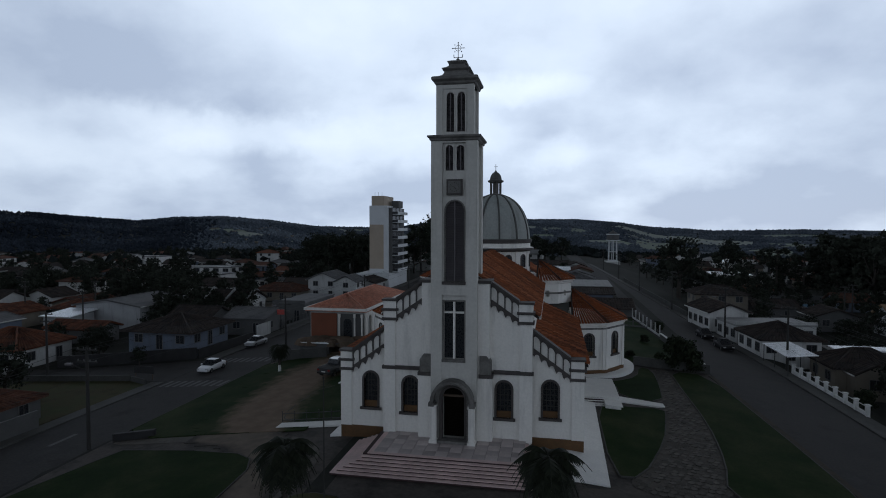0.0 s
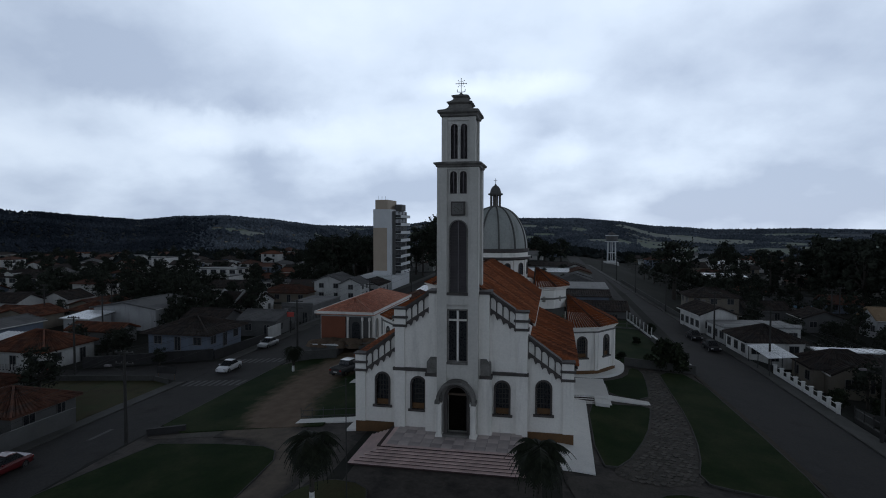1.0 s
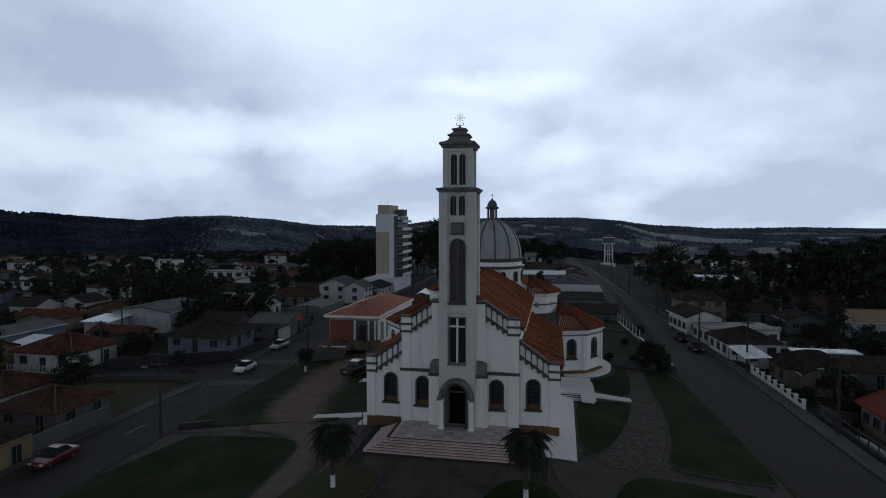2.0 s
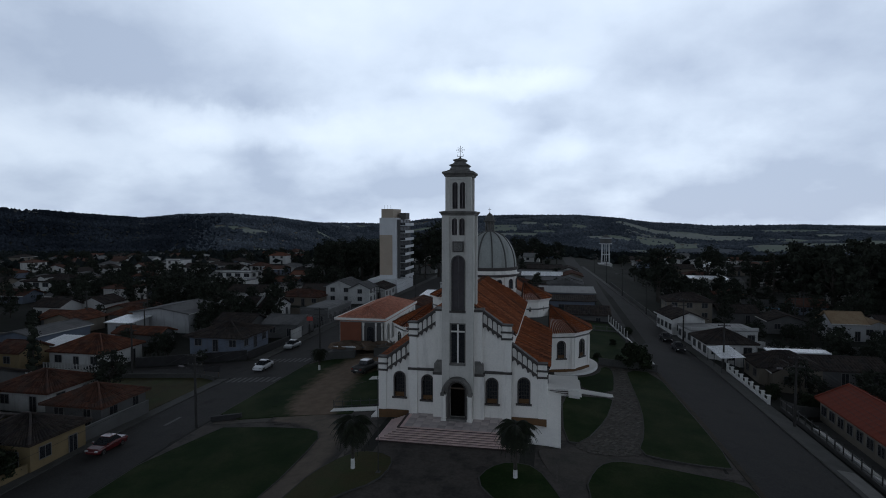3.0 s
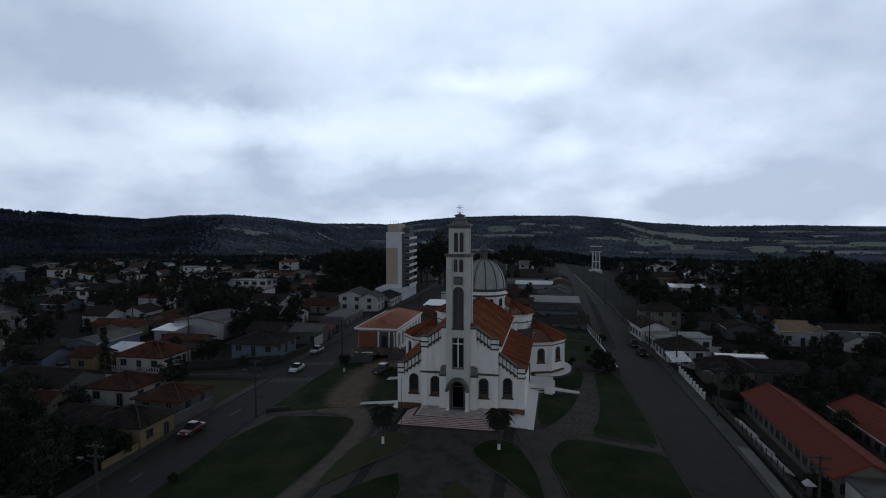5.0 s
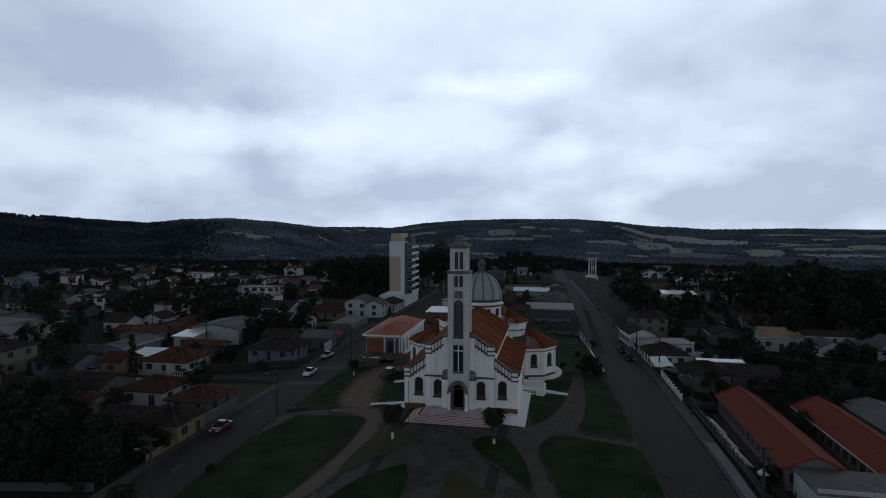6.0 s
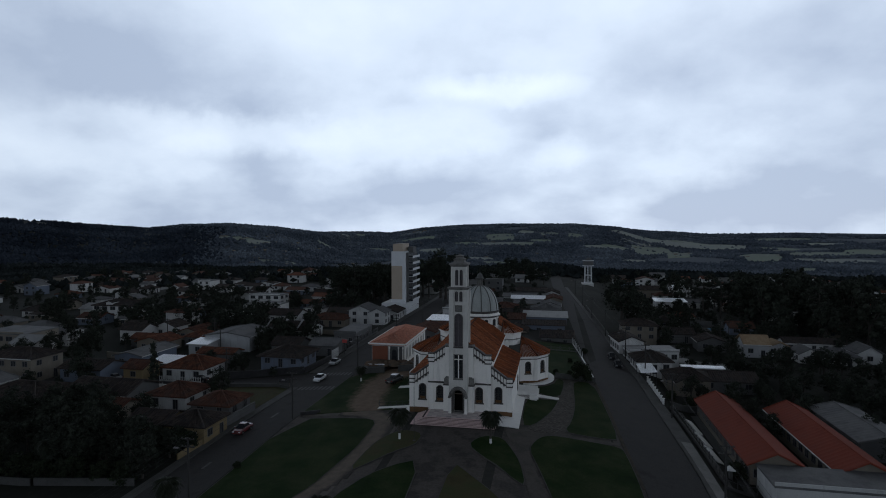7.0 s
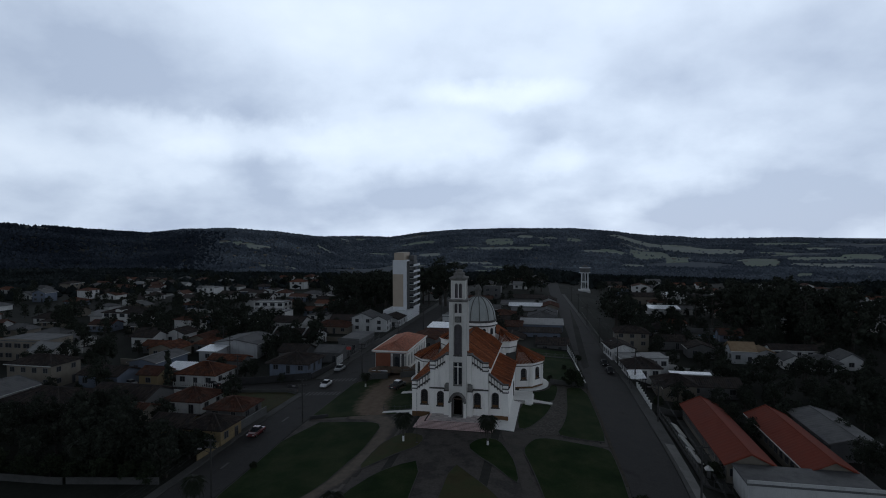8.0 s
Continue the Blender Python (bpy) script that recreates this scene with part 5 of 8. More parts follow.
house(-71.3, 31.4, 10.8, 9.4, 2.9, "hip", 2.3, WALL_WHITE, TILE_OLD, "low white house with orange-brown hipped tile roof", sides="se")
house(-74.0, 47.0, 10.0, 5.0, 2.5, "gable_x", 1.1, WALL_GREY, TILE_OLD, "low outbuilding with reddish tile roof", sides="")
house(-100.5, 57.0, 9.0, 8.0, 3.0, "gable_y", 1.5, WALL_CREAM, TILE_OLD, "house with reddish tile roof and pale gable", sides="s")
house(-92.0, 66.0, 8.0, 7.0, 3.0, "hip", 1.6, WALL_GREY, TILE_OLD, "low house with reddish hipped roof", sides="s")
house(-81.6, 35.2, 6.0, 5.0, 2.4, "shed", 0.8, WALL_GREY, SHEET_WHITE, "open shed with bright corrugated roof", sides="", tile=(0.7, 7), name="shed", category="shed")
house(-82.6, 27.0, 5.2, 6.0, 3.0, "gable_x", 1.5, WALL_YELLOW, TILE_BROWN, "small ochre-walled house with brown tile roof", sides="s")
house(-93.0, 42.0, 8.0, 14.0, 3.2, "gable_y", 1.0, WALL_BLUE, SHEET, "long low building with grey sheet roof", sides="s", tile=(0.9, 9))
house(-94.0, 24.5, 11.0, 8.0, 3.2, "gable_x", 1.5, WALL_BLUE, TILE_DARK, "lilac-blue house with dark roof and shuttered front", sides="s")
house(-111.0, 22.0, 13.0, 9.0, 5.8, "hip", 1.8, WALL_CREAM, TILE_DARK, "two-storey cream house with balconies", floors=2, sides="se")
house(-141.0, 48.0, 16.0, 12.0, 6.0, "flat", 0, WALL_CREAM, SHEET, "modern flat-roofed cream building", floors=2, sides="s", kinds=WIDE)
house(-158.6, 111.5, 18.6, 12.0, 5.2, "hip", 2.0, PALE_WALL, TILE_DARK, "long white two-storey building with rows of windows", floors=2, sides="se", kinds=WIDE)
house(-160.5, 107.6, 3.0, 3.4, 6.4, "gable_y", 0.8, PALE_WALL, TILE_DARK, "white dormer bay with dark gabled top", sides="", name="dormer_bay", category="dormer")
house(-118.2, 70.0, 8.0, 7.0, 3.6, "gable_x", 1.7, WALL_WHITE, TILE_DARK, "white gabled house with dark tiles", sides="se")
house(-111.2, 77.4, 7.2, 7.0, 3.6, "gable_y", 1.7, WALL_WHITE, TILE_DARK, "white gabled house with dark tiles", sides="se")
house(-100.6, 76.0, 8.0, 10.0, 2.6, "gable_y", 1.4, WALL_CREAM, TILE_BROWN, "long house with orange-brown tile roof", sides="s")
house(-107.5, 62.0, 9.0, 6.0, 2.5, "gable_x", 1.2, WALL_GREY, TILE_OLD, "low house with faded red tiles", sides="s")
house(-99.5, 106.0, 8.0, 10.0, 3.0, "shed", 0.6, WALL_GREY, SHEET_WHITE, "long shed with bright metal roof", sides="s", tile=(0.8, 8), name="shed", category="shed")
house(-117.0, 156.0, 15.6, 9.0, 4.8, "flat", 0, PALE_WALL, SHEET, "white flat-roofed two-storey building", floors=2, sides="se", kinds=WIDE)
house(-75.0, 9.0, 14.0, 10.0, 3.0, "gable_x", 2.0, WALL_GREY, TILE_DARK, "low grey house under a broad dark roof", sides="s")
house(-91.0, 4.0, 15.0, 11.0, 3.0, "hip", 2.0, WALL_GREY, TILE_DARK, "low grey house under a broad dark roof", sides="s")
house(-67.0, -1.5, 9.0, 8.0, 2.8, "gable_x", 1.7, WALL_CREAM, TILE_BROWN, "small house with brown tiles among trees", sides="s")
house(-107.0, 5.5, 13.0, 10.0, 3.4, "gable_y", 1.6, WALL_WHITE, SHEET, "pale house with wide grey sheet roof", sides="s", tile=(0.9, 9))
house(-55.2, 113.5, 8.6, 10.0, 5.2, "gable_y", 1.9, WALL_WHITE, SHEET, "white two-storey house with grey gabled roofs", floors=2, sides="se")
house(-47.9, 110.0, 5.8, 7.0, 4.6, "gable_y", 1.6, WALL_WHITE, SHEET, "white two-storey house with grey gabled roof", floors=2, sides="se")
house(-47.2, 122.6, 8.0, 11.0, 3.2, "gable_y", 1.5, WALL_WHITE, TILE_DARK, "long white house beside the street", sides="se")
house(-47.0, 79.0, 7.0, 16.0, 3.4, "flat", 0, WALL_GREY, SHEET, "grey flat-roofed shop row along the street", sides="es")
house(-66.4, 107.5, 14.0, 9.0, 2.7, "hip", 1.8, WALL_CREAM, TILE_BROWN, "low cream house with dark brown hipped roof", sides="s")
house(-85.0, 110.0, 12.0, 9.0, 3.4, "gable_x", 1.8, WALL_WHITE, TILE_DARK, "white house with dark tile roof", sides="s")

# raking white fire walls over the row's dark roof
for x in (-78.0, -72.4, -66.8, -61.8):
    fire = thing("fire_wall", pose(x, 84.0, land(-72, 84) - 0.55), "white raking fire wall over a dark roof", "wall", "fire walls")
    part("coping", prism(bmesh.new(), [(-4.9, 2.9), (-4.5, 2.9), (0, 5.2), (4.5, 2.9), (4.9, 2.9), (4.9, 3.75), (0, 6.35), (-4.9, 3.75)], -0.16, 0.16), WALL_SHED, fire).matrix_basis = Matrix.Rotation(radians(90), 4, "Z")

# north of the church, between the two streets
house(-23.9, 50.0, 8.2, 21.8, 4.5, "hip", 1.75, WALL_WHITE, TILE_NEW, "parish hall with fresh terracotta roof and white arcade", sides="s", over=0.55, tile=(0.3, 0.45), base=-0.55, name="parish_hall", category="hall", group="parish buildings")
house(13.0, 111.0, 15.0, 12.0, 3.6, "shed", 0.4, WALL_BLUE, SHEET_PALE, "blue workshop with weathered pale sheet roof", sides="s", base=-2.2, tile=(1.0, 6))
house(13.0, 93.0, 13.0, 9.0, 3.4, "gable_x", 0.9, WALL_BLUE, TILE_DARK, "pale blue house with low dark roof", sides="se", base=-2.0)
house(2.0, 103.0, 8.5, 9.0, 3.2, "gable_x", 1.4, WALL_GREY, TILE_BROWN, "house with reddish tile roof and pale edging", sides="s", base=-1.8)
house(13.0, 132.0, 11.0, 11.0, 3.2, "hip", 1.9, WALL_GREY, SHEET, "grey house with hipped sheet roof", sides="s", base=-2.4)
house(7.5, 150.0, 15.0, 9.0, 3.0, "gable_x", 0.9, WALL_CREAM, SHEET, "long low shed with brownish front", sides="s", base=-2.4, tile=(0.9, 9))
house(4.0, 172.0, 21.0, 11.0, 3.4, "gable_x", 1.0, WALL_WHITE, SHEET, "long white building with grey sheet roof", sides="s", base=-2.6, tile=(0.9, 9))
house(4.0, 192.0, 17.0, 10.0, 4.0, "gable_x", 1.3, WALL_GREY, TILE_DARK, "long grey building with dark roof", sides="s", base=-2.8)
house(-20.0, 99.0, 12.0, 9.0, 3.4, "shed", 0.4, WALL_CREAM, SHEET_WHITE, "low building with pale sheet roof", sides="s", base=-2.4, tile=(1.0, 5))
house(-21.0, 92.0, 11.0, 4.0, 2.4, "shed", 0.8, WALL_CREAM, TILE_BROWN, "low front wing with brown tiles", sides="s", base=-2.4)
house(-18.0, 118.0, 13.0, 10.0, 4.6, "flat", 0, WALL_WHITE, SHEET, "plain white building with a flat roof", sides="s", base=-2.6)
house(-14.0, 199.0, 9.0, 8.0, 8.4, "flat", 0, WALL_GREY, SHEET, "tall grey building behind the dome", floors=3, sides="s", base=-3.0)

for x, y, w, d, h, kind, rh, wall, roof, words in (
        (17.0, 77.0, 9.0, 8.0, 2.8, "gable_x", 1.4, WALL_GREY, TILE_DARK, "low grey house behind the overgrown yard"),
        (-2.5, 72.0, 10.0, 9.0, 2.8, "gable_x", 1.5, WALL_GREY, TILE_DARK, "dark-roofed house behind the church"),
        (-9.0, 84.0, 9.0, 8.0, 3.0, "hip", 1.5, WALL_GREY, TILE_BROWN, "brown-roofed house behind the church"),
        (4.0, 84.5, 8.0, 7.0, 2.8, "gable_y", 1.4, WALL_CREAM, TILE_DARK, "narrow house with dark tile roof"),
        (-12.5, 106.0, 8.0, 8.0, 3.0, "gable_x", 1.4, WALL_WHITE, SHEET, "white house with grey sheet roof"),
        (2.0, 119.0, 10.0, 8.0, 3.0, "gable_x", 1.4, WALL_GREY, TILE_DARK, "grey house with dark tile roof"),
        (-3.0, 133.0, 11.0, 9.0, 3.2, "hip", 1.7, WALL_CREAM, TILE_BROWN, "cream house with brown hipped roof"),
        (-17.0, 134.0, 10.0, 9.0, 3.2, "gable_x", 1.6, WALL_WHITE, TILE_DARK, "white house with dark tile roof"),
        (14.6, 142.0, 8.0, 9.0, 3.2, "gable_y", 1.5, WALL_WHITE, SHEET, "white street house with sheet roof"),
        (-12.0, 149.0, 13.0, 9.0, 3.4, "gable_x", 1.3, WALL_GREY, SHEET, "grey workshop with sheet roof"),
        (16.0, 161.5, 7.0, 12.0, 3.4, "gable_y", 1.3, WALL_CREAM, TILE_BROWN, "cream street house with brown tiles"),
        (5.0, 161.0, 14.0, 7.0, 3.4, "gable_x", 1.0, WALL_GREY, SHEET_WHITE, "low shed with a pale sheet roof"),
        (-16.0, 164.0, 12.0, 9.0, 4.0, "hip", 1.8, WALL_WHITE, TILE_DARK, "white house with dark hipped roof"),
        (-18.0, 181.0, 11.0, 9.0, 3.4, "gable_x", 1.6, WALL_CREAM, TILE_BROWN, "cream house with brown tile roof"),
        (15.2, 183.0, 7.0, 10.0, 3.4, "gable_y", 1.5, WALL_WHITE, TILE_DARK, "white street house with dark tiles"),
        (-23.0, 78.0, 8.0, 12.0, 3.2, "gable_y", 1.5, WALL_GREY, TILE_BROWN, "brown-roofed house beside the street")):
    house(x, y, w, d, h, kind, rh, wall, roof, words, 0, 1, "s", base=-2.3)

# east of the sloping street
house(36.2, 72.6, 6.6, 9.6, 3.7, "gable_y", 1.5, PALE_WALL, TILE_DARK, "white street-front house with many tall windows", yaw=8.8, sides="ws", base=-2.7, gap=2.2)
house(41.2, 63.4, 12.4, 7.2, 2.9, "flat", 0, WALL_WHITE, SHEET_PALE, "low white street front with pale flat roof", yaw=8.8, sides="ws", base=-2.8, gap=2.2)
house(39.6, 53.2, 8.0, 8.2, 2.9, "hip", 2.0, PALE_WALL, TILE_DARK, "white street house with dark tile roof", yaw=5.0, sides="ws", base=-2.9, gap=2.6)
house(42.8, 98.0, 10.6, 8.0, 4.8, "hip", 1.8, WALL_CREAM, TILE_DARK, "cream house with dark hipped roof", floors=2, sides="sw", base=-3.6)
house(45.6, 42.5, 9.0, 7.0, 3.0, "hip", 1.9, WALL_CREAM, TILE_DARK, "old cream house with dark brown tiles", sides="sw", base=-4.4)
house(44.6, 38.2, 4.4, 2.6, 2.7, "gable_y", 1.3, WALL_CREAM, TILE_DARK, "gabled front porch of an old cream house", sides="s", base=-4.4, over=0.3, name="porch", category="porch")
house(55.0, 47.0, 12.0, 8.0, 2.6, "gable_x", 1.4, WALL_GREY, TILE_DARK, "house under a wide dark roof", sides="s", base=-5.0)
house(51.5, 52.4, 9.0, 1.6, 2.4, "shed", 0.1, WALL_WHITE, SHEET_WHITE, "narrow canopy with pale weathered sheet", sides="", base=-3.9, tile=(0.9, 5), name="canopy", category="canopy")
house(56.0, 104.0, 9.0, 7.0, 2.8, "gable_x", 1.6, WALL_GREY, TILE_DARK, "grey house with dark tile roof", sides="s", base=-5.0)
house(63.0, 92.0, 8.0, 7.0, 2.8, "gable_y", 1.6, WALL_GREY, TILE_DARK, "grey house with dark gabled roof", sides="s", base=-5.0)
house(73.6, 86.5, 6.6, 7.0, 3.8, "gable_x", 2.2, WALL_SHED, TIMBER, "half-built house with bare timber roof", sides="sw", base=-5.2, tile=(0.8, 6))
house(80.6, 89.0, 6.4, 6.0, 2.6, "gable_y", 1.5, WALL_SHED, TIMBER, "half-built wing with bare timber roof", sides="s", base=-5.2, tile=(0.8, 6))
house(85.6, 81.5, 5.4, 6.5, 2.6, "gable_y", 1.7, PALE_WALL, SHEET, "small white gabled house", sides="sw", base=-5.4)
house(92.6, 80.5, 9.4, 7.0, 2.6, "hip", 1.7, WALL_WHITE, SHEET, "white house with grey tiled roof", sides="sw", base=-5.4)
house(93.0, 97.0, 16.0, 6.0, 2.7, "gable_x", 1.3, WALL_WHITE, TILE_DARK, "long white house with dark roof", sides="s", base=-5.4)
house(101.5, 84.0, 6.0, 7.0, 3.0, "gable_y", 2.0, WALL_WHITE, SHEET, "white gabled house beside garden trees", sides="sw", base=-5.4)
house(68.0, 180.0, 13.0, 8.0, 4.2, "shed", 0.6, WALL_WHITE, SHEET_WHITE, "white shed with a bright sheet roof", sides="s", base=-5.2, tile=(1, 5))
house(64.0, 229.0, 18.0, 10.0, 4.4, "gable_x", 1.8, WALL_CREAM, TILE_DARK, "cream building with dark roof", sides="s", base=-5.4)
house(84.0, 236.0, 10.0, 9.0, 4.4, "gable_y", 2.2, WALL_WHITE, SHEET_WHITE, "white house with a pale sheet gable", sides="s", base=-5.4)
house(174.0, 274.0, 15.0, 9.0, 4.4, "hip", 1.9, WALL_WHITE, SHEET, "white house with grey hipped roof", sides="s", base=-6.0)
house(160.0, 188.0, 12.0, 8.0, 3.4, "hip", 1.6, WALL_CREAM, TILE_OLD, "low cream house with red roof", sides="s", base=-6.0)

# school with red roofs
house(47.4, 9.2, 7.0, 31.0, 3.0, "gable_y", 1.9, WALL_CREAM, RED_SHEET, "long school wing with red sheet roof and many windows", sides="ws", base=-4.85, tile=(1.2, 4.5), gap=2.2, name="school_wing", category="school", group="school wings")
house(58.8, 7.0, 7.0, 28.0, 3.0, "gable_y", 1.9, WALL_CREAM, RED_SHEET, "second school wing with red sheet roof", sides="ws", base=-4.95, tile=(1.0, 5), gap=2.2, name="school_wing", category="school", group="school wings")
house(53.4, -10.6, 17.6, 7.0, 3.2, "flat", 0, WALL_WHITE, SHEET, "grey plastered school block with blank walls", sides="", base=-4.95, name="school_block", category="school", group="school wings")
house(68.5, 16.0, 8.0, 18.0, 3.0, "gable_y", 1.2, WALL_GREY, SHEET, "grey sheet-roofed shed behind the school", sides="w", base=-5.1, tile=(1.0, 9), name="shed", category="shed")


def apartment_block():
    """Nine-storey block: rendered front, white upper part, tan top and stacked balconies on the street side."""
    z0 = -3.3
    ob = thing("apartment_block", pose(-47.35, 142.7, z0) @ Matrix.Diagonal((0.965, 0.965, 0.965, 1)), "nine-storey white and tan apartment block with stacked balconies", "apartment block")
    w, d, h = 5.9, 18.0, 26.6
    part("podium", boxed(-6.5, 4.4, -12, 11, -1.2, 4.6), BLOCK_WHITE, ob)
    part("lower_wall", boxed(-w / 2, w / 2, -d / 2, d / 2, 6.0, 20.4), WALL_TAN, ob, "tan rendered wall")
    part("upper_wall", boxed(-w / 2 - 0.02, w / 2 + 0.02, -d / 2 - 0.02, d / 2, 20.4, h), BLOCK_WHITE, ob, "white rendered wall")
    part("base_band", boxed(-w / 2 - 0.05, w / 2 + 0.05, -d / 2 - 0.05, d / 2, 4.6, 6.0), BLOCK_WHITE, ob)
    part("edge_strip", boxed(w / 2 - 1.1, w / 2 + 0.06, -d / 2 - 0.06, -d / 2 + 2.2, 6.0, 20.4), BLOCK_WHITE, ob)
    part("roof_tank", boxed(-w / 2 + 0.4, w / 2 - 1.2, -d / 2 + 1, d / 2 - 6, h, h + 3.2), WALL_TAN, ob, "tan rooftop plant room")
    part("lift_house", boxed(w / 2 - 0.4, w / 2 + 2.0, -2.0, 3.5, h - 0.5, h + 1.8), WALL_GREY, ob)
    for x in (-2.0, -0.8, 0.4):
        part("aerial", tube(bmesh.new(), (x, -6, h + 3.2), (x, -6, h + 4.6), 0.04, n=5), IRON, ob)
    part("side_wall", boxed(w / 2, w / 2 + 1.0, -d / 2 + 2.2, d / 2, 4.6, h - 0.6), WALL_GREY, ob)
    for f in range(8):
        zz = 4.8 + f * 2.7
        bal = part("balcony", boxed(w / 2 + 1.0, w / 2 + 2.9, -d / 2 + 3.0, d / 2 - 2.5, zz, zz + 0.2), BLOCK_WHITE, ob, "white balcony slab with rail")
        part("balcony_front", boxed(w / 2 + 2.82, w / 2 + 2.92, -d / 2 + 3.0, d / 2 - 2.5, zz + 0.2, zz + 1.0), BLOCK_WHITE, bal)
        part("balcony_end", boxed(w / 2 + 1.0, w / 2 + 2.82, -d / 2 + 2.95, -d / 2 + 3.05, zz + 0.2, zz + 1.0), GLASS, bal)
        for k in range(3):
            y = -d / 2 + 3.6 + k * 4.4
            part("window", boxed(w / 2 + 0.98, w / 2 + 1.03, y, y + 3.0, zz + 0.25, zz + 2.35), GLASS, ob)


apartment_block()


def water_tower():
    x, y = 37.0, 268.0
    z = -6.0
    ob = thing("water_tower", pose(x, y, z) @ Matrix.Diagonal((0.86, 0.86, 0.97, 1)), "white concrete water tower on slender legs", "water tower")
    for k in range(6):
        a = radians(60 * k + 15)
        part("leg", tube(bmesh.new(), (2.9 * math.cos(a), 2.9 * math.sin(a), 0), (2.5 * math.cos(a), 2.5 * math.sin(a), 15.2), 0.22, n=8), BLOCK_WHITE, ob)
    for zz in (4.5, 9.0):
        bm = bmesh.new()
        lathe(bm, [(2.5, zz), (2.8, zz), (2.8, zz + 0.25), (2.5, zz + 0.25), (2.5, zz)], 18)
        part("brace_ring", bm, BLOCK_WHITE, ob)
    tank = part("tank", lathe(bmesh.new(), [(0.01, 15.0), (3.5, 15.1), (3.6, 15.5), (3.6, 18.4), (3.3, 18.6), (2.0, 19.4), (0.8, 20.0), (0.3, 20.5), (0.01, 20.55)], 24), WALL_GREY, ob, "dark grey round tank")
    for zz in (15.0, 18.2):
        part("rim", lathe(bmesh.new(), [(3.5, zz), (3.95, zz + 0.05), (3.95, zz + 0.4), (3.5, zz + 0.45)], 24), BLOCK_WHITE, tank, "white rim band")
    part("base_house", boxed(-4.6, 3.6, -7.5, 3.5, -1, 4.2), PALE_WALL, ob, "pale pump house at the foot")


water_tower()


# ---- walls and fences
def wall_run(name, a, b, h, thick, mat, label, base=None, cap=None, group="garden walls"):
    """A garden wall from a to b that follows the land, with a coping."""
    a, b = Vector(a), Vector(b)
    n = max(1, round((b - a).length / 3))
    side = Vector((-(b - a).y, (b - a).x)).normalized() * thick / 2
    ob = thing(name, pose(a.x, a.y, land(*a)), label, "wall", group)
    bm, cp = bmesh.new(), bmesh.new()
    rings, caps = [], []
    for i in range(n + 1):
        p = a.lerp(b, i / n)
        z = land(p.x, p.y) - land(*a)
        q = p - a
        rings.append([(q.x - side.x, q.y - side.y, z - 0.4), (q.x + side.x, q.y + side.y, z - 0.4), (q.x + side.x, q.y + side.y, z + h), (q.x - side.x, q.y - side.y, z + h)])
        s = side * 1.25
        caps.append([(q.x - s.x, q.y - s.y, z + h), (q.x + s.x, q.y + s.y, z + h), (q.x + s.x, q.y + s.y, z + h + 0.08), (q.x - s.x, q.y - s.y, z + h + 0.08)])
    quads(bm, rings, True, True)
    quads(cp, caps, True, True)
    part("masonry", bm, mat, ob)
    part("coping", cp, cap or mat, ob)
    return ob


wall_run("garden_wall", (22.9, 52.0), (24.5, 33.0), 0.9, 0.25, OLD_CONCRETE, "low wall with bright white coping beside the street", cap=LIME)
wall_run("garden_wall", (16.4, 32.6), (24.9, 32.2), 1.0, 0.22, OLD_CONCRETE, "low grey wall behind the lawn")
wall_run("garden_wall", (-30.4, 33.2), (-22.8, 32.6), 1.3, 0.22, OLD_CONCRETE, "dark stained block wall behind the lawn")
wall_run("garden_wall", (-19.5, 32.5), (-14.5, 32.8), 1.5, 0.22, OLD_CONCRETE, "dark stained block wall by the gate")
wall_run("retaining_wall", (-30.2, 3.3), (-26.6, 3.9), 0.55, 0.3, DARK_FENCE, "low dark wall at the lawn corner")
wall_run("garden_wall", (-41.2, -10.7), (-41.6, -16.5), 1.0, 0.2, WALL_YELLOW, "low yellow garden wall beside the footway")
wall_run("garden_wall", (-41.7, -3.4), (-41.3, 6.6), 1.7, 0.2, WALL_GREY, "grey panel fence along the footway")
wall_run("garden_wall", (-44.2, 35.9), (-43.2, 50.0), 1.3, 0.2, DARK_FENCE, "dark garden fence round the blue house")
wall_run("garden_wall", (-62.0, 29.6), (-44.3, 35.8), 1.6, 0.2, DARK_FENCE, "tall dark garden fence along the side street")
wall_run("garden_wall", (-43.2, 51.0), (-43.3, 56.0), 2.2, 0.2, WALL_WHITE, "tall pale wall panel beside the street")
wall_run("garden_wall", (-58.0, -26.0), (-42.5, -24.8), 1.0, 0.2, OLD_CONCRETE, "old grey wall along the side street")
wall_run("garden_wall", (-110.0, -28.0), (-58.5, -26.2), 1.0, 0.2, OLD_CONCRETE, "old grey wall along the side street")
wall_run("garden_wall", (33.6, 84.0), (29.6, 156.0), 1.0, 0.2, OLD_CONCRETE, "low dark garden wall along the street")
wall_run("garden_wall", (52.0, 99.0), (68.0, 104.0), 1.5, 0.2, WALL_GREY, "grey rendered wall between two gardens")
wall_run("garden_wall", (38.8, 23.0), (46.0, 27.0), 1.2, 0.2, OLD_CONCRETE, "dark boundary wall of the school")


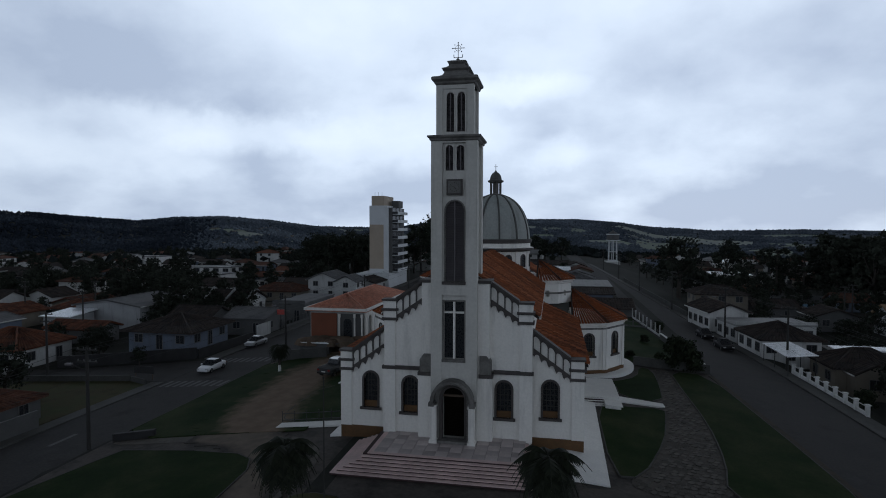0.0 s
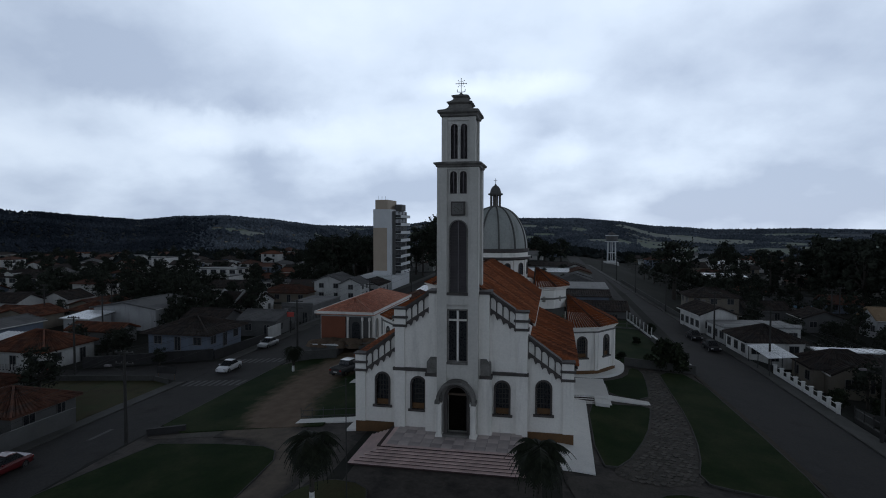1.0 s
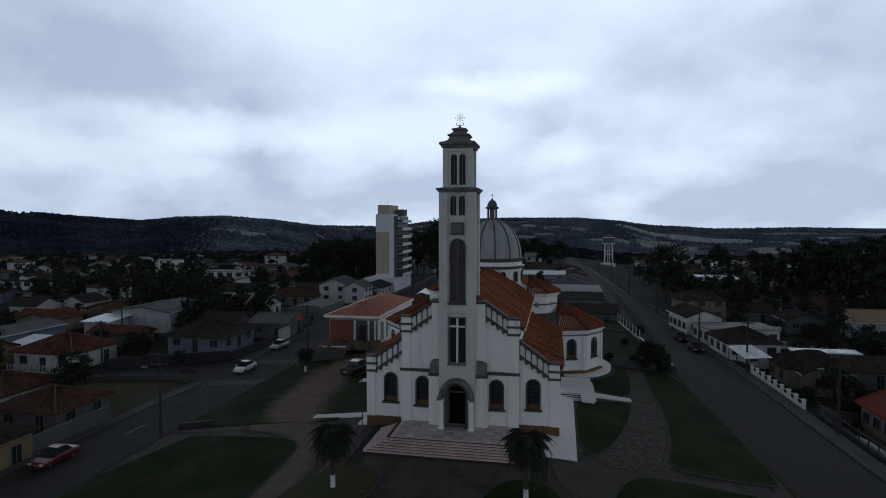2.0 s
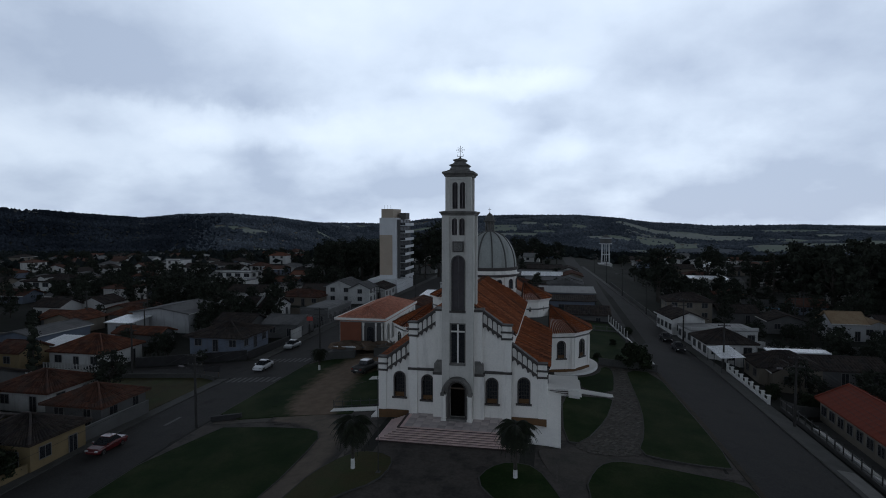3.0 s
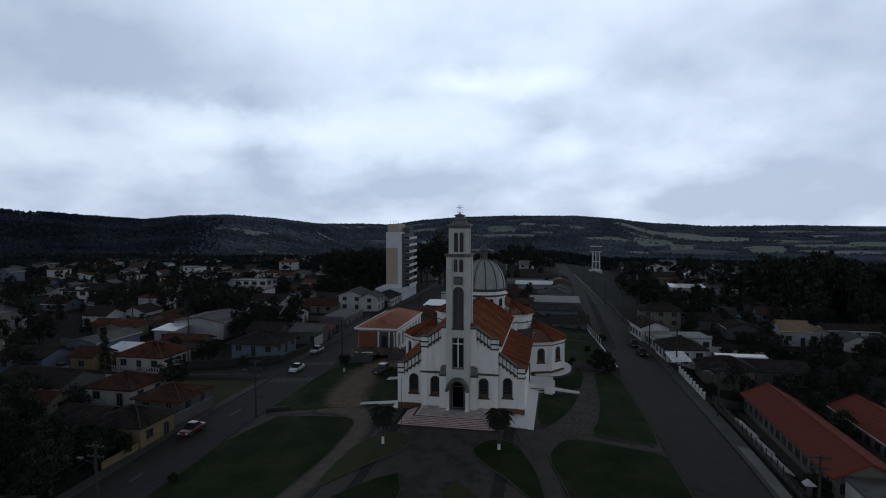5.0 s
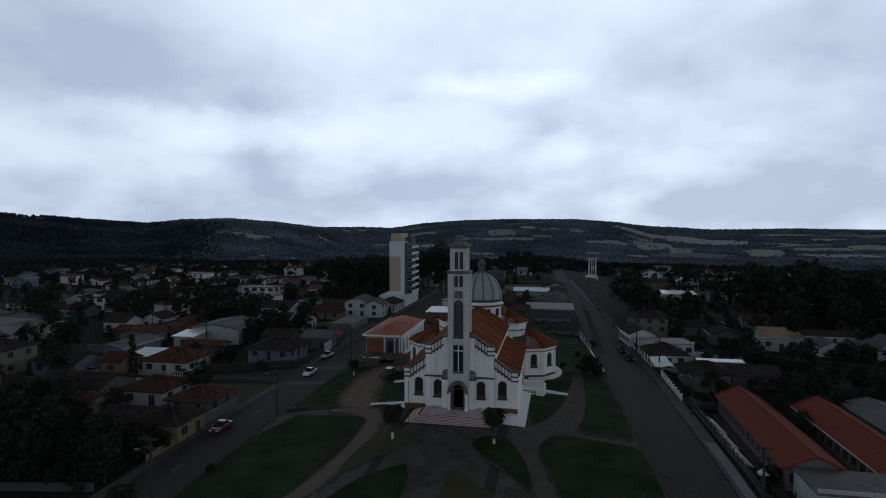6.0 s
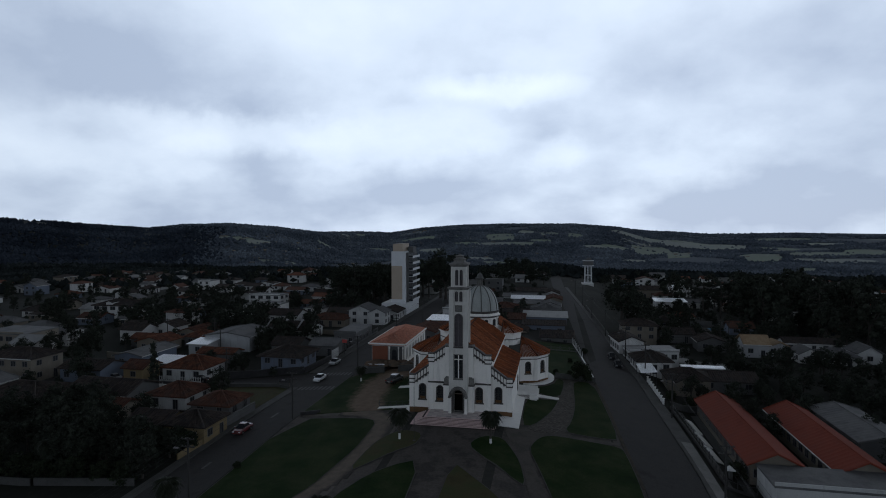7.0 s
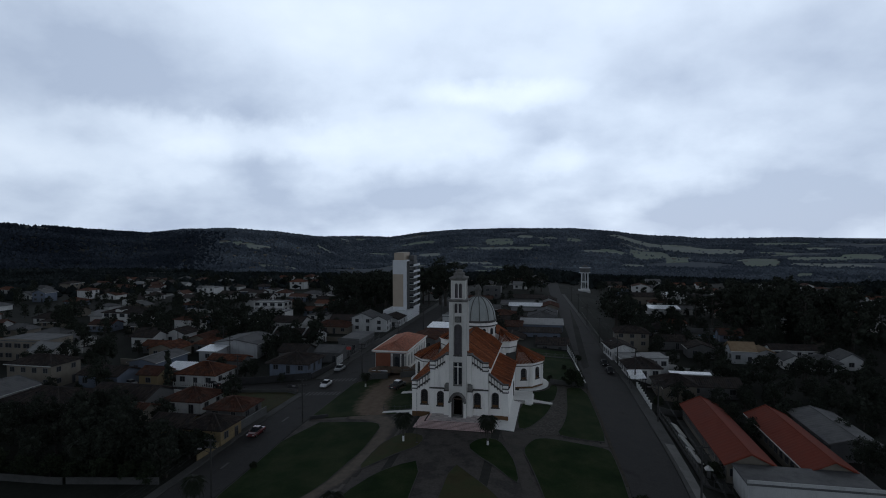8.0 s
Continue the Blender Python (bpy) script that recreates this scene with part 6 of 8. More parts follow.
def picket_fence(name, a, b, h, step, mat, rail, label, post=0.16, base_h=0.3):
    a, b = Vector(a), Vector(b)
    ob = thing(name, pose(a.x, a.y, land(*a)), label, "fence", "street fences")
    n = max(1, round((b - a).length / step))
    d = (b - a) / n
    me = bpy.data.meshes.new("post")
    bm = boxed(-post / 2, post / 2, -post / 2, post / 2, -0.3, h)
    box(bm, -post * 0.7, post * 0.7, -post * 0.7, post * 0.7, h, h + 0.07)
    bm.to_mesh(me)
    bm.free()
    me.materials.append(mat)
    zof = lambda p: land(p.x, p.y) - land(*a)
    for i in range(n + 1):
        p = a + d * i
        shared("post", me, ob, Matrix.Translation((p.x - a.x, p.y - a.y, zof(p))))
    for level in ((h * 0.3, h * 0.85) if rail else ()):
        side = Vector((-d.y, d.x)).normalized()
        rings = []
        for i in range(n + 1):
            p = a + d * i
            c = Vector((p.x - a.x, p.y - a.y, zof(p) + level))
            rings.append([c + side.to_3d() * 0.035 * math.cos(k * math.pi / 3) + Vector((0, 0, 0.035 * math.sin(k * math.pi / 3))) for k in range(6)])
        bm = bmesh.new()
        quads(bm, rings, True, True)
        part("rail", bm, rail, ob)
    if base_h:
        bm = bmesh.new()
        s = Vector((-d.y, d.x)).normalized() * 0.08
        line = [(d * i, zof(a + d * i)) for i in range(n + 1)]
        quads(bm, [[(r.x - s.x, r.y - s.y, z - 0.3), (r.x + s.x, r.y + s.y, z - 0.3), (r.x + s.x, r.y + s.y, z + base_h), (r.x - s.x, r.y - s.y, z + base_h)] for r, z in line], True, True)
        part("footing", bm, mat, ob)
    return ob


picket_fence("balustrade", (37.0, 40.5), (37.4, 23.8), 1.25, 2.1, LIME, LIME, "white balustrade fence with capped posts along the footway", 0.34, 0.5)
picket_fence("school_fence", (38.4, 22.5), (39.6, -11.0), 1.5, 1.7, POLE, IRON, "wire school fence on a low wall", 0.1, 0.35)
picket_fence("school_fence", (39.6, -11.0), (43.8, -10.0), 1.5, 1.4, POLE, IRON, "wire school fence on a low wall", 0.1, 0.35)
picket_fence("ruin_fence", (21.4, 72.0), (23.2, 54.5), 1.7, 2.6, WALL_WHITE, None, "row of bare pale fence posts", 0.15, 0.3)
picket_fence("ruin_fence", (10.5, 60.0), (22.5, 61.5), 1.1, 2.6, WALL_GREY, WALL_GREY, "pale fence round an overgrown yard", 0.15, 0.2)
picket_fence("balustrade", (-76.4, 25.2), (-65.6, 25.2), 1.2, 0.6, WALL_WHITE, WALL_WHITE, "white balustrade before the low house", 0.16, 0.3)
wall_run("garden_wall", (-60.0, 22.8), (-45.2, 23.4), 0.7, 0.2, OLD_CONCRETE, "low grey wall round the vacant plot")
wall_run("garden_wall", (-45.0, 23.4), (-41.8, 21.8), 0.6, 0.2, OLD_CONCRETE, "low grey wall round the vacant plot")
picket_fence("railing", (-43.2, 62.0), (-43.2, 92.0), 1.5, 1.5, WALL_GREY, IRON, "grey railing fence along the footway", 0.2, 0.5)
picket_fence("church_railing", (-15.7, 5.6), (-10.2, 5.6), 1.0, 1.1, IRON, IRON, "dark tubular railing beside the ramp", 0.05, 0)
picket_fence("church_railing", (-10.2, 5.6), (-9.5, 14.5), 1.0, 1.3, IRON, IRON, "dark tubular railing beside the ramp", 0.05, 0)
drape("ramp_west", [(-15.6, 4.2), (-9.0, 4.2), (-9.0, 5.3), (-15.6, 5.3)], CONCRETE, 0.18, 0.3, "pale concrete ramp slab beside the church", "path", cell=2)
drape("ramp_west_far", [(-15.4, 17.7), (-9.0, 17.7), (-9.0, 19.2), (-15.4, 19.2)], CONCRETE, 0.22, 0.3, "pale concrete slab beside the church wall", "path", cell=2)
drape("path_west", [(-9.9, 1.9), (-9.0, 1.9), (-9.0, 17.6), (-9.9, 17.6)], CONCRETE, 0.2, 0.3, "narrow concrete path along the church wall", "path", cell=2)
drape("dirt_yard", [(-29.0, 34.5), (-11.0, 34.5), (-11.0, 66), (-29.0, 66)], DIRT, 0.25, 0.3, "trodden dirt yard before the parish hall", "dirt", cell=3)
drape("school_path", [(38.0, 3.0), (36.4, 3.0), (37.2, -18.0), (38.6, -18.0)], SLAB, 0.17, 0.25, "pale worn slab of footway", "path", cell=3)
drape("school_yard", [(39.8, 22.0), (43.8, 23.5), (43.8, -9.5), (39.9, -10.5)], OLD_CONCRETE, 0.05, 0.2, "dark damp concrete school yard", "yard", cell=3)
for y0, y1 in ((17.6, 11.6), (10.9, 5.4), (4.6, -1.0)):
    drape("school_bench_slab", [(40.2, y0), (41.3, y0), (41.9, y1), (40.8, y1)], CONCRETE, 0.32, 0.3, "long pale concrete slab in the school yard", "slab", cell=2, kind="")
drape("empty_plot", [(-62, 15.5), (-51.5, 14.5), (-51, 10.5), (-42, 7.2), (-41.7, 21.6), (-45, 23.3), (-60, 22.6)], DRY_GRASS, 0.06, 0.2, "vacant plot of dry grass at the corner", "grass", cell=3)
drape("yard_grass", [(16.8, 33.2), (24.4, 33.2), (22.6, 53), (21, 70), (9, 70), (9, 42), (14, 38)], GRASS, 0.08, 0.2, "overgrown yard behind the church", "grass", cell=3)


# parish hall front: orange wall panel, arcade, spoil heap with beams
def hall_front():
    ob = thing("hall_porch", pose(-19.6, 50.0, -0.55), "white arcade along the parish hall", "porch")
    holes = [arch(y, 0.95, 0.4, 3.6, 8) for y in (-9.2, -6.2, -3.2, -0.2, 2.8, 5.8, 8.8)]
    bm = pierced(bmesh.new(), [(-10.9, -1.0), (10.9, -1.0), (10.9, 4.3), (-10.9, 4.3)], holes, -0.15, 0.15)
    bmesh.ops.rotate(bm, verts=bm.verts, matrix=Matrix.Rotation(radians(90), 3, "Z"))
    part("arcade", bm, PLASTER, ob)
    for x0, x1, y0, y1 in ((-9.1, 0.4, -11.72, -11.48), (0.2, 0.42, -11.48, 11.5), (-9.12, -8.9, -11.48, 11.5)):
        part("white_gutter", boxed(x0, x1, y0, y1, 4.36, 4.72), PLASTER, ob)
    panel = thing("orange_wall", pose(-25.8, 39.0, -0.55), "orange painted front wall of the parish hall", "wall", kind="structure")
    part("orange_panel", boxed(-2.0, 1.9, -0.12, 0.08, -0.8, 3.9), WALL_ORANGE, panel)
    recess = thing("hall_front_porch", pose(-21.6, 38.9, -0.55), "entrance porch between white columns, recess shade painted as a grey panel", "porch", kind="structure")
    # flat grey panel on the front wall: shade of the porch recess as colour
    part("back_wall", boxed(-1.9, 1.75, -0.02, 0.1, -0.8, 3.9), WALL_GREY, recess)
    for u in (-1.75, 0.55, 1.65):
        bm = lathe(bmesh.new(), [(0.17, -0.8), (0.17, 0.1), (0.13, 0.2), (0.12, 3.3), (0.19, 3.45), (0.19, 3.9)], 12, cx=u, cy=-0.35)
        part("column", bm, PLASTER, recess, "white round column")
    glazed = thing("hall_entrance", pose(-21.6, 39.0, -0.55), "dark glazed entrance of the parish hall", "entrance", kind="structure")
    part("glazing", prism(bmesh.new(), arch(-0.6, 0.62, 0.1, 3.2), -0.16, 0.02), GLASS, glazed)
    heap = bmesh.new()
    for i in range(60):
        x, y = random.uniform(-7.5, 7.5), random.uniform(-2, 2)
        r = random.uniform(0.5, 1.5)
        lathe(heap, [(r, -0.2), (r * 0.7, r * 0.35), (0.02, r * 0.5)], 7, cx=x, cy=y)
    spoil = part("spoil_heap", heap, DIRT)
    spoil.location = (-20.5, 36.6, -0.25)
    tagged(spoil, "low heap of earth and rubble before the hall", "rubble", kind="stuff")
    for i in range(12):
        x, y, a = -27 + i * 1.25 + random.uniform(-0.6, 0.6), 36.0 + random.uniform(-1, 1), random.uniform(0, 180)
        beam = part("loose_beam", boxed(-1.5, 1.5, -0.08, 0.08, 0, 0.14), WALL_GREY)
        beam.matrix_basis = pose(x, y, land(x, y) + 1.3, 0, random.uniform(-14, 14), a)
        tagged(beam, "pale building beam lying on the heap", "beam", "building beams")


hall_front()


def side_stairs():
    """A low pale landing at the side door, dark-fronted steps down to the path and a sloping slab beside them."""
    ob = thing("side_stairs", pose(8.93, 18.2, 0), "pale landing and dark-fronted steps at the church's side door", "stairs")
    part("landing", boxed(0, 3.9, -3.0, 3.4, -0.8, 0.3), CONCRETE, ob)
    for i in range(5):
        z, y = 0.3 - 0.12 * (i + 1), -3.0 - 0.34 * i
        part("riser", boxed(0.3, 2.5, y - 0.3, y + 0.04, z - 0.3, z - 0.02), RISER, ob)
        part("step", boxed(0.28, 2.52, y - 0.34, y - 0.2, z - 0.03, z + 0.02), CONCRETE, ob)
    part("sloping_slab", prism(bmesh.new(), [(2.56, -0.8), (3.9, -0.8), (3.9, 0.0), (2.56, 0.1)], -4.8, -3.0), CONCRETE, ob)
    part("side_door", prism(bmesh.new(), arch(0, 0.9, 0.3, 3.3), -0.05, 0.05), DOORWAY_SHADE, ob).matrix_basis = Matrix.Translation((0.03, 0, 0)) @ Matrix.Rotation(radians(90), 4, "Z")


side_stairs()


def canopy_shelter():
    """The bright white sheet over a street-side yard, on thin posts."""
    z = -3.0
    ob = thing("carport", pose(36.8, 42.3, z), "bright white sheet carport on thin posts", "carport")
    bm = bmesh.new()
    tiled(bm, (-1.6, 4.2, 2.9), (-1.6, -4.8, 2.9), (1.9, 4.2, 3.25), (1.9, -4.8, 3.25), 0.5, 5, 0.05)
    part("roof_sheet", bm, SHEET_WHITE, ob)
    for x in (-1.4, 1.7):
        for y in (-4.4, 0, 3.9):
            part("post", tube(bmesh.new(), (x, y, -0.5), (x, y, 2.95), 0.06, n=6), IRON, ob)


canopy_shelter()


def swimming_pool():
    ob = thing("swimming_pool", pose(77, 128, land(77, 128)), "small blue swimming pool with pale surround", "pool")
    part("deck", boxed(-9, 9, -6, 6, -0.5, 0.25), OLD_CONCRETE, ob)
    part("water", boxed(-5, 5, -3, 3, 0.0, 0.3), POOL, ob)
    part("back_wall", boxed(-10, 10, 7, 7.3, -0.5, 2.2), WALL_GREY, ob)


swimming_pool()


# ---- terrace pavers: light and dark squares, each its own piece
def pavers():
    me = {}
    for key, mat in (("pale", PAVER), ("dark", RISER_PAVER)):
        bm = boxed(-0.405, 0.405, -0.405, 0.405, -0.04, 0.035)
        bmesh.ops.bevel(bm, geom=[e for e in bm.edges if e.verts[0].co.z > 0 and e.verts[1].co.z > 0], offset=0.008, segments=1, affect="EDGES")
        me[key] = bpy.data.meshes.new("paver")
        bm.to_mesh(me[key])
        bm.free()
        me[key].materials.append(mat)
    for i in range(12):
        for j in range(5):
            shared("paver", me["pale" if (i + j) % 2 else "dark"], TERRACE, Matrix.Translation((-4.55 + i * 0.83, -2.28 + j * 0.83, 0.865 + random.uniform(-0.004, 0.004))))


RISER_PAVER = material("dark_paver", (0.41, 0.35, 0.34), 0.5, 0.2, 0.7, 9, 0.05, spread=0.2)
pavers()


# pale yards, drives and low roofs between the houses
YARDS = ((-88, 75, 9, 5), (-60, 92, 8, 5), (-97, 92, 10, 4), (-128, 88, 12, 5), (-135, 60, 8, 6), (-104, 48, 7, 6), (-112, 38, 8, 4), (-72, 20.5, 9, 3), (-122, 128, 12, 5), (-90, 128, 10, 4), (-68, 138, 9, 5), (-150, 150, 14, 5), (-96, 176, 12, 5), (-180, 140, 12, 5),
         (52, 90, 8, 5), (49, 76, 7, 8), (58, 70, 10, 5), (66, 108, 9, 4), (70, 72, 8, 4), (58, 128, 8, 5), (50, 160, 6, 8), (62, 200, 12, 4), (98, 196, 12, 5), (120, 240, 16, 5))
for i, (x, y, w, d) in enumerate(YARDS):
    drape("yard", [(x - w / 2, y - d / 2), (x + w / 2, y - d / 2 - 0.6), (x + w / 2 + 0.5, y + d / 2), (x - w / 2 + 0.4, y + d / 2 + 0.5)], SLAB if i % 3 else OLD_CONCRETE, 0.1, 0.3, "worn pale concrete yard between houses", "yard", cell=4)
    wall_run("garden_wall", (x - w / 2, y - d / 2 - 0.8), (x + w / 2, y - d / 2 - 1.4), 1.3 + i % 3 * 0.2, 0.18, (WALL_WHITE, WALL_CREAM, WALL_GREY, PALE_WALL)[i % 4], "plain rendered garden wall before a yard")


# ---- road paint
def crosswalk(name, xs, y, length, turn=0.0):
    ob = thing(name, pose(0, 0, 0), "worn white zebra stripes on the asphalt", "road marking", kind="structure")
    for x in xs:
        bm = bmesh.new()
        ring = []
        for yy in (y, y + length):
            ring.append([(x - 0.22, yy, land(x - 0.22, yy) + 0.036), (x + 0.22, yy, land(x + 0.22, yy) + 0.036), (x + 0.22, yy, land(x + 0.22, yy) + 0.045), (x - 0.22, yy, land(x - 0.22, yy) + 0.045)])
        quads(bm, ring, True, True)
        part("stripe", bm, PAINT_LINE, ob)


crosswalk("crosswalk_1", [-39.0 + 0.95 * i for i in range(9)], 20.6, 2.6)
crosswalk("crosswalk_2", [-39.6 + 0.95 * i for i in range(9)], 33.0, 2.6)
crosswalk("crosswalk_3", [-39.0 + 0.95 * i for i in range(9)], -33.5, 2.6)
crosswalk("centre_line_1", [-35.5], -20.0, 3.0)
crosswalk("centre_line_2", [-35.5], 2.0, 3.0)


# ---- plants
def leaf_cloud(bm, centres, per, spread, size, squash=0.75):
    """Many small leaf blades round each centre."""
    for c in centres:
        c = Vector(c)
        for _ in range(per):
            off = Vector((random.gauss(0, 1), random.gauss(0, 1), random.gauss(0, squash))) * spread * 0.6
            p = c + off
            n = Vector((random.uniform(-1, 1), random.uniform(-1, 1), random.uniform(-0.2, 1))).normalized()
            u = n.orthogonal().normalized() * size * random.uniform(0.6, 1.2)
            v = n.cross(u).normalized() * size * random.uniform(0.5, 1.0)
            bm.faces.new([bm.verts.new(p + q) for q in (-u, v * 0.8, u, -v * 0.8)])


ICO_T = (1 + 5 ** 0.5) / 2
ICO = [Vector(v).normalized() for v in ((-1, ICO_T, 0), (1, ICO_T, 0), (-1, -ICO_T, 0), (1, -ICO_T, 0), (0, -1, ICO_T), (0, 1, ICO_T), (0, -1, -ICO_T), (0, 1, -ICO_T), (ICO_T, 0, -1), (ICO_T, 0, 1), (-ICO_T, 0, -1), (-ICO_T, 0, 1))]
ICO_TRI = ((0, 11, 5), (0, 5, 1), (0, 1, 7), (0, 7, 10), (0, 10, 11), (1, 5, 9), (5, 11, 4), (11, 10, 2), (10, 7, 6), (7, 1, 8), (3, 9, 4), (3, 4, 2), (3, 2, 6), (3, 6, 8), (3, 8, 9), (4, 9, 5), (2, 4, 11), (6, 2, 10), (8, 6, 7), (9, 8, 1))


def crown_cores(bm, centres, size):
    """Shadowy inner clumps that close the middle of a crown."""
    for c in centres:
        vs = [bm.verts.new(Vector(c) + v * size * random.uniform(0.6, 1.25)) for v in ICO]
        for t in ICO_TRI:
            bm.faces.new([vs[i] for i in t])


def tree_prototype(kind, h, dense=1.0, leaf=1.0):
    """A trunk with limbs and a crown of leaf clumps. Built once and copied."""
    ob = thing("tree", pose(0, 0, -200), "dark broadleaf tree with an uneven crown", "tree", "trees")
    bm, crown, centres = bmesh.new(), bmesh.new(), []
    if kind == "broad":
        tube(bm, (0, 0, -0.5), (0.1, 0, h * 0.42), h * 0.035, h * 0.022)
        for k in range(7):
            a, up = random.uniform(0, 6.28), random.uniform(0.5, 0.85)
            tip = Vector((math.cos(a) * h * 0.26 * random.uniform(0.6, 1.1), math.sin(a) * h * 0.26 * random.uniform(0.6, 1.1), h * up))
            tube(bm, (0.1, 0, h * random.uniform(0.25, 0.42)), tip, h * 0.014, h * 0.005, 5)
            centres.append(tip)
        for _ in range(34):
            a, r, z = random.uniform(0, 6.28), math.sqrt(random.random()) * h * 0.34, random.uniform(0.24, 0.98)
            r *= math.sin(min(1, (1.02 - z) * 1.9) * math.pi / 2) ** 0.6
            centres.append((math.cos(a) * r, math.sin(a) * r, h * z))
        leaf_cloud(crown, centres, int(48 * dense), h * 0.088, h * 0.025 * leaf)
        crown_cores(crown, centres[::2], h * 0.07)
    elif kind == "pine":
        tube(bm, (0, 0, -0.5), (0, 0, h * 0.96), h * 0.022, h * 0.006)
        for k in range(26):
            z = random.uniform(0.45, 0.98)
            a, r = random.uniform(0, 6.28), h * 0.24 * random.uniform(0.5, 1.0) * (1.15 - abs(z - 0.75) * 1.6)
            tip = Vector((math.cos(a) * r, math.sin(a) * r, h * z + r * 0.25))
            tube(bm, (0, 0, h * z), tip, h * 0.007, h * 0.003, 4)
            centres += [tip, tip * 0.75 + Vector((0, 0, h * z * 0.25))]
        leaf_cloud(crown, centres, int(26 * dense), h * 0.055, h * 0.022 * leaf, 0.6)
        crown_cores(crown, centres[::2], h * 0.045)
    elif kind == "cypress":
        tube(bm, (0, 0, -0.3), (0, 0, h * 0.5), h * 0.02, h * 0.012)
        for k in range(40):
            z = (k + 0.5) / 40
            a, r = random.uniform(0, 6.28), h * 0.1 * math.sin(min(1.0, (1.02 - z) * 1.4) * math.pi / 2) * random.uniform(0.3, 0.9)
            centres.append((math.cos(a) * r, math.sin(a) * r, h * (0.06 + 0.92 * z)))
        leaf_cloud(crown, centres, 20, h * 0.045, h * 0.022, 1.2)
        crown_cores(crown, centres[::2], h * 0.06)
    else:
        tube(bm, (0, 0, -0.3), (0, 0, h * 0.5), h * 0.05, h * 0.03)
        for _ in range(26):
            a, r, z = random.uniform(0, 6.28), math.sqrt(random.random()) * h * 0.55, random.uniform(0.15, 0.92)
            r *= math.sin(min(1, (1.05 - z) * 1.6) * math.pi / 2) ** 0.6
            centres.append((math.cos(a) * r, math.sin(a) * r, h * z))
        leaf_cloud(crown, centres, 85, h * 0.15, h * 0.06)
        crown_cores(crown, centres[::2], h * 0.12)
    part("trunk", bm, BARK, ob)
    part("crown", crown, LEAF_PALE if kind == "bush" else LEAF, ob)
    return ob


BROAD = [tree_prototype("broad", 10.0) for _ in range(3)]
PINE = [tree_prototype("pine", 10.0) for _ in range(2)]
CYPRESS, BUSH = tree_prototype("cypress", 10.0), tree_prototype("bush", 2.0)
FAR_BROAD = [tree_prototype("broad", 10.0, 0.55, 1.35) for _ in range(3)]
FAR_PINE = [tree_prototype("pine", 10.0, 0.6, 1.3) for _ in range(2)]
rng = random.Random(5)
HOMES = [(o.location.x, o.location.y) for o in scene.objects if o.get("category") in ("house", "hall", "school", "warehouse", "apartment block")]


def plant(proto, x, y, size, label="", sink=0.0, name="tree", category="tree", group=""):
    m = pose(x, y, land(x, y) - sink, 0, 0, rng.uniform(0, 360)) @ Matrix.Diagonal((size * rng.uniform(0.9, 1.15), size * rng.uniform(0.9, 1.15), size, 1))
    ob = copy_thing(proto, m)
    ob.name = name
    return tagged(ob, label, category, group)


def free(x, y, gap):
    if -43.5 < x < 38.5 and y < 75 or -42 < x < -29 or 27 < x < 38 and y < 110 or y >= 70 and 14 < x < 33.5 or y > 240 and 5 < x < 30:
        return False
    if -115 < x < -40 and 18 < y < 34 or x < -40 and -46 < y < -34:
        return False
    return all((x - a) ** 2 + (y - b) ** 2 > gap ** 2 for a, b in HOMES)


def grove(n, x0, x1, y0, y1, lo, hi, protos, label, gap=6.0, group="trees"):
    made = 0
    for _ in range(n * 8):
        x, y = rng.uniform(x0, x1), rng.uniform(y0, y1)
        if made >= n:
            break
        if free(x, y, gap):
            plant(rng.choice(protos if y < 45 else FAR_BROAD), x, y, rng.uniform(lo, hi) / 10, label, group=group)
            made += 1


grove(34, -112, -46, -24, -4, 5, 9, BROAD, "dark garden tree with a dense crown", 5.0, "garden trees")
grove(26, 42, 66, 108, 215, 4, 8, BROAD, "dark tree shading the street houses", 6.5, "street trees")
grove(46, -150, -60, 10, 120, 4, 9, BROAD, "dark garden tree between houses", 7.0, "garden trees")
grove(46, 44, 120, 14, 110, 3.5, 7, BROAD, "dark garden tree between houses", 7.0, "garden trees")
grove(52, 56, 125, 24, 80, 3.5, 6, BROAD, "dark garden tree between houses", 5.5, "garden trees")
grove(26, 66, 125, -12, 50, 3.5, 6.5, BROAD, "dark garden tree behind the school", 6.0, "garden trees")
grove(12, -26, 26, 205, 330, 6, 12, BROAD, "dark tree beyond the long sheds", 7.0, "garden trees")
for x, y, s in ((-40, 188, 24), (-36, 181, 20), (-45, 183, 21), (-33, 190, 22), (-66, 176, 17), (-73, 181, 18), (-60, 184, 16), (-79, 178, 15), (-85, 184, 16), (-55, 180, 17), (-50, 192, 18), (-69, 188, 17), (-91, 180, 13)):
    plant(rng.choice(PINE + BROAD), x, y, s / 10, "very tall dark tree beside the apartment block", group="wood")
for x, y, s in ((-69.6, 60, 5.0), (-69.2, 64.5, 5.5), (-66.5, 58.5, 4.6), (-66, 63, 5.2), (-62.5, 66, 5.0), (-66, 68, 5.5), (-69, 71, 5.5), (-61, 70, 4.5), (-57, 72, 4.0), (-54.0, 14.6, 6.4), (-187, 109, 8.5), (-145, 122, 8), (-138, 112, 7), (-61, 36, 4.2), (-64, 38, 4.6), (-50, 31, 3.0), (46, 26.5, 2.6), (-64, 70, 5.5)):
    plant(rng.choice(BROAD), x, y, s / 10, "round dark garden tree", group="garden trees")
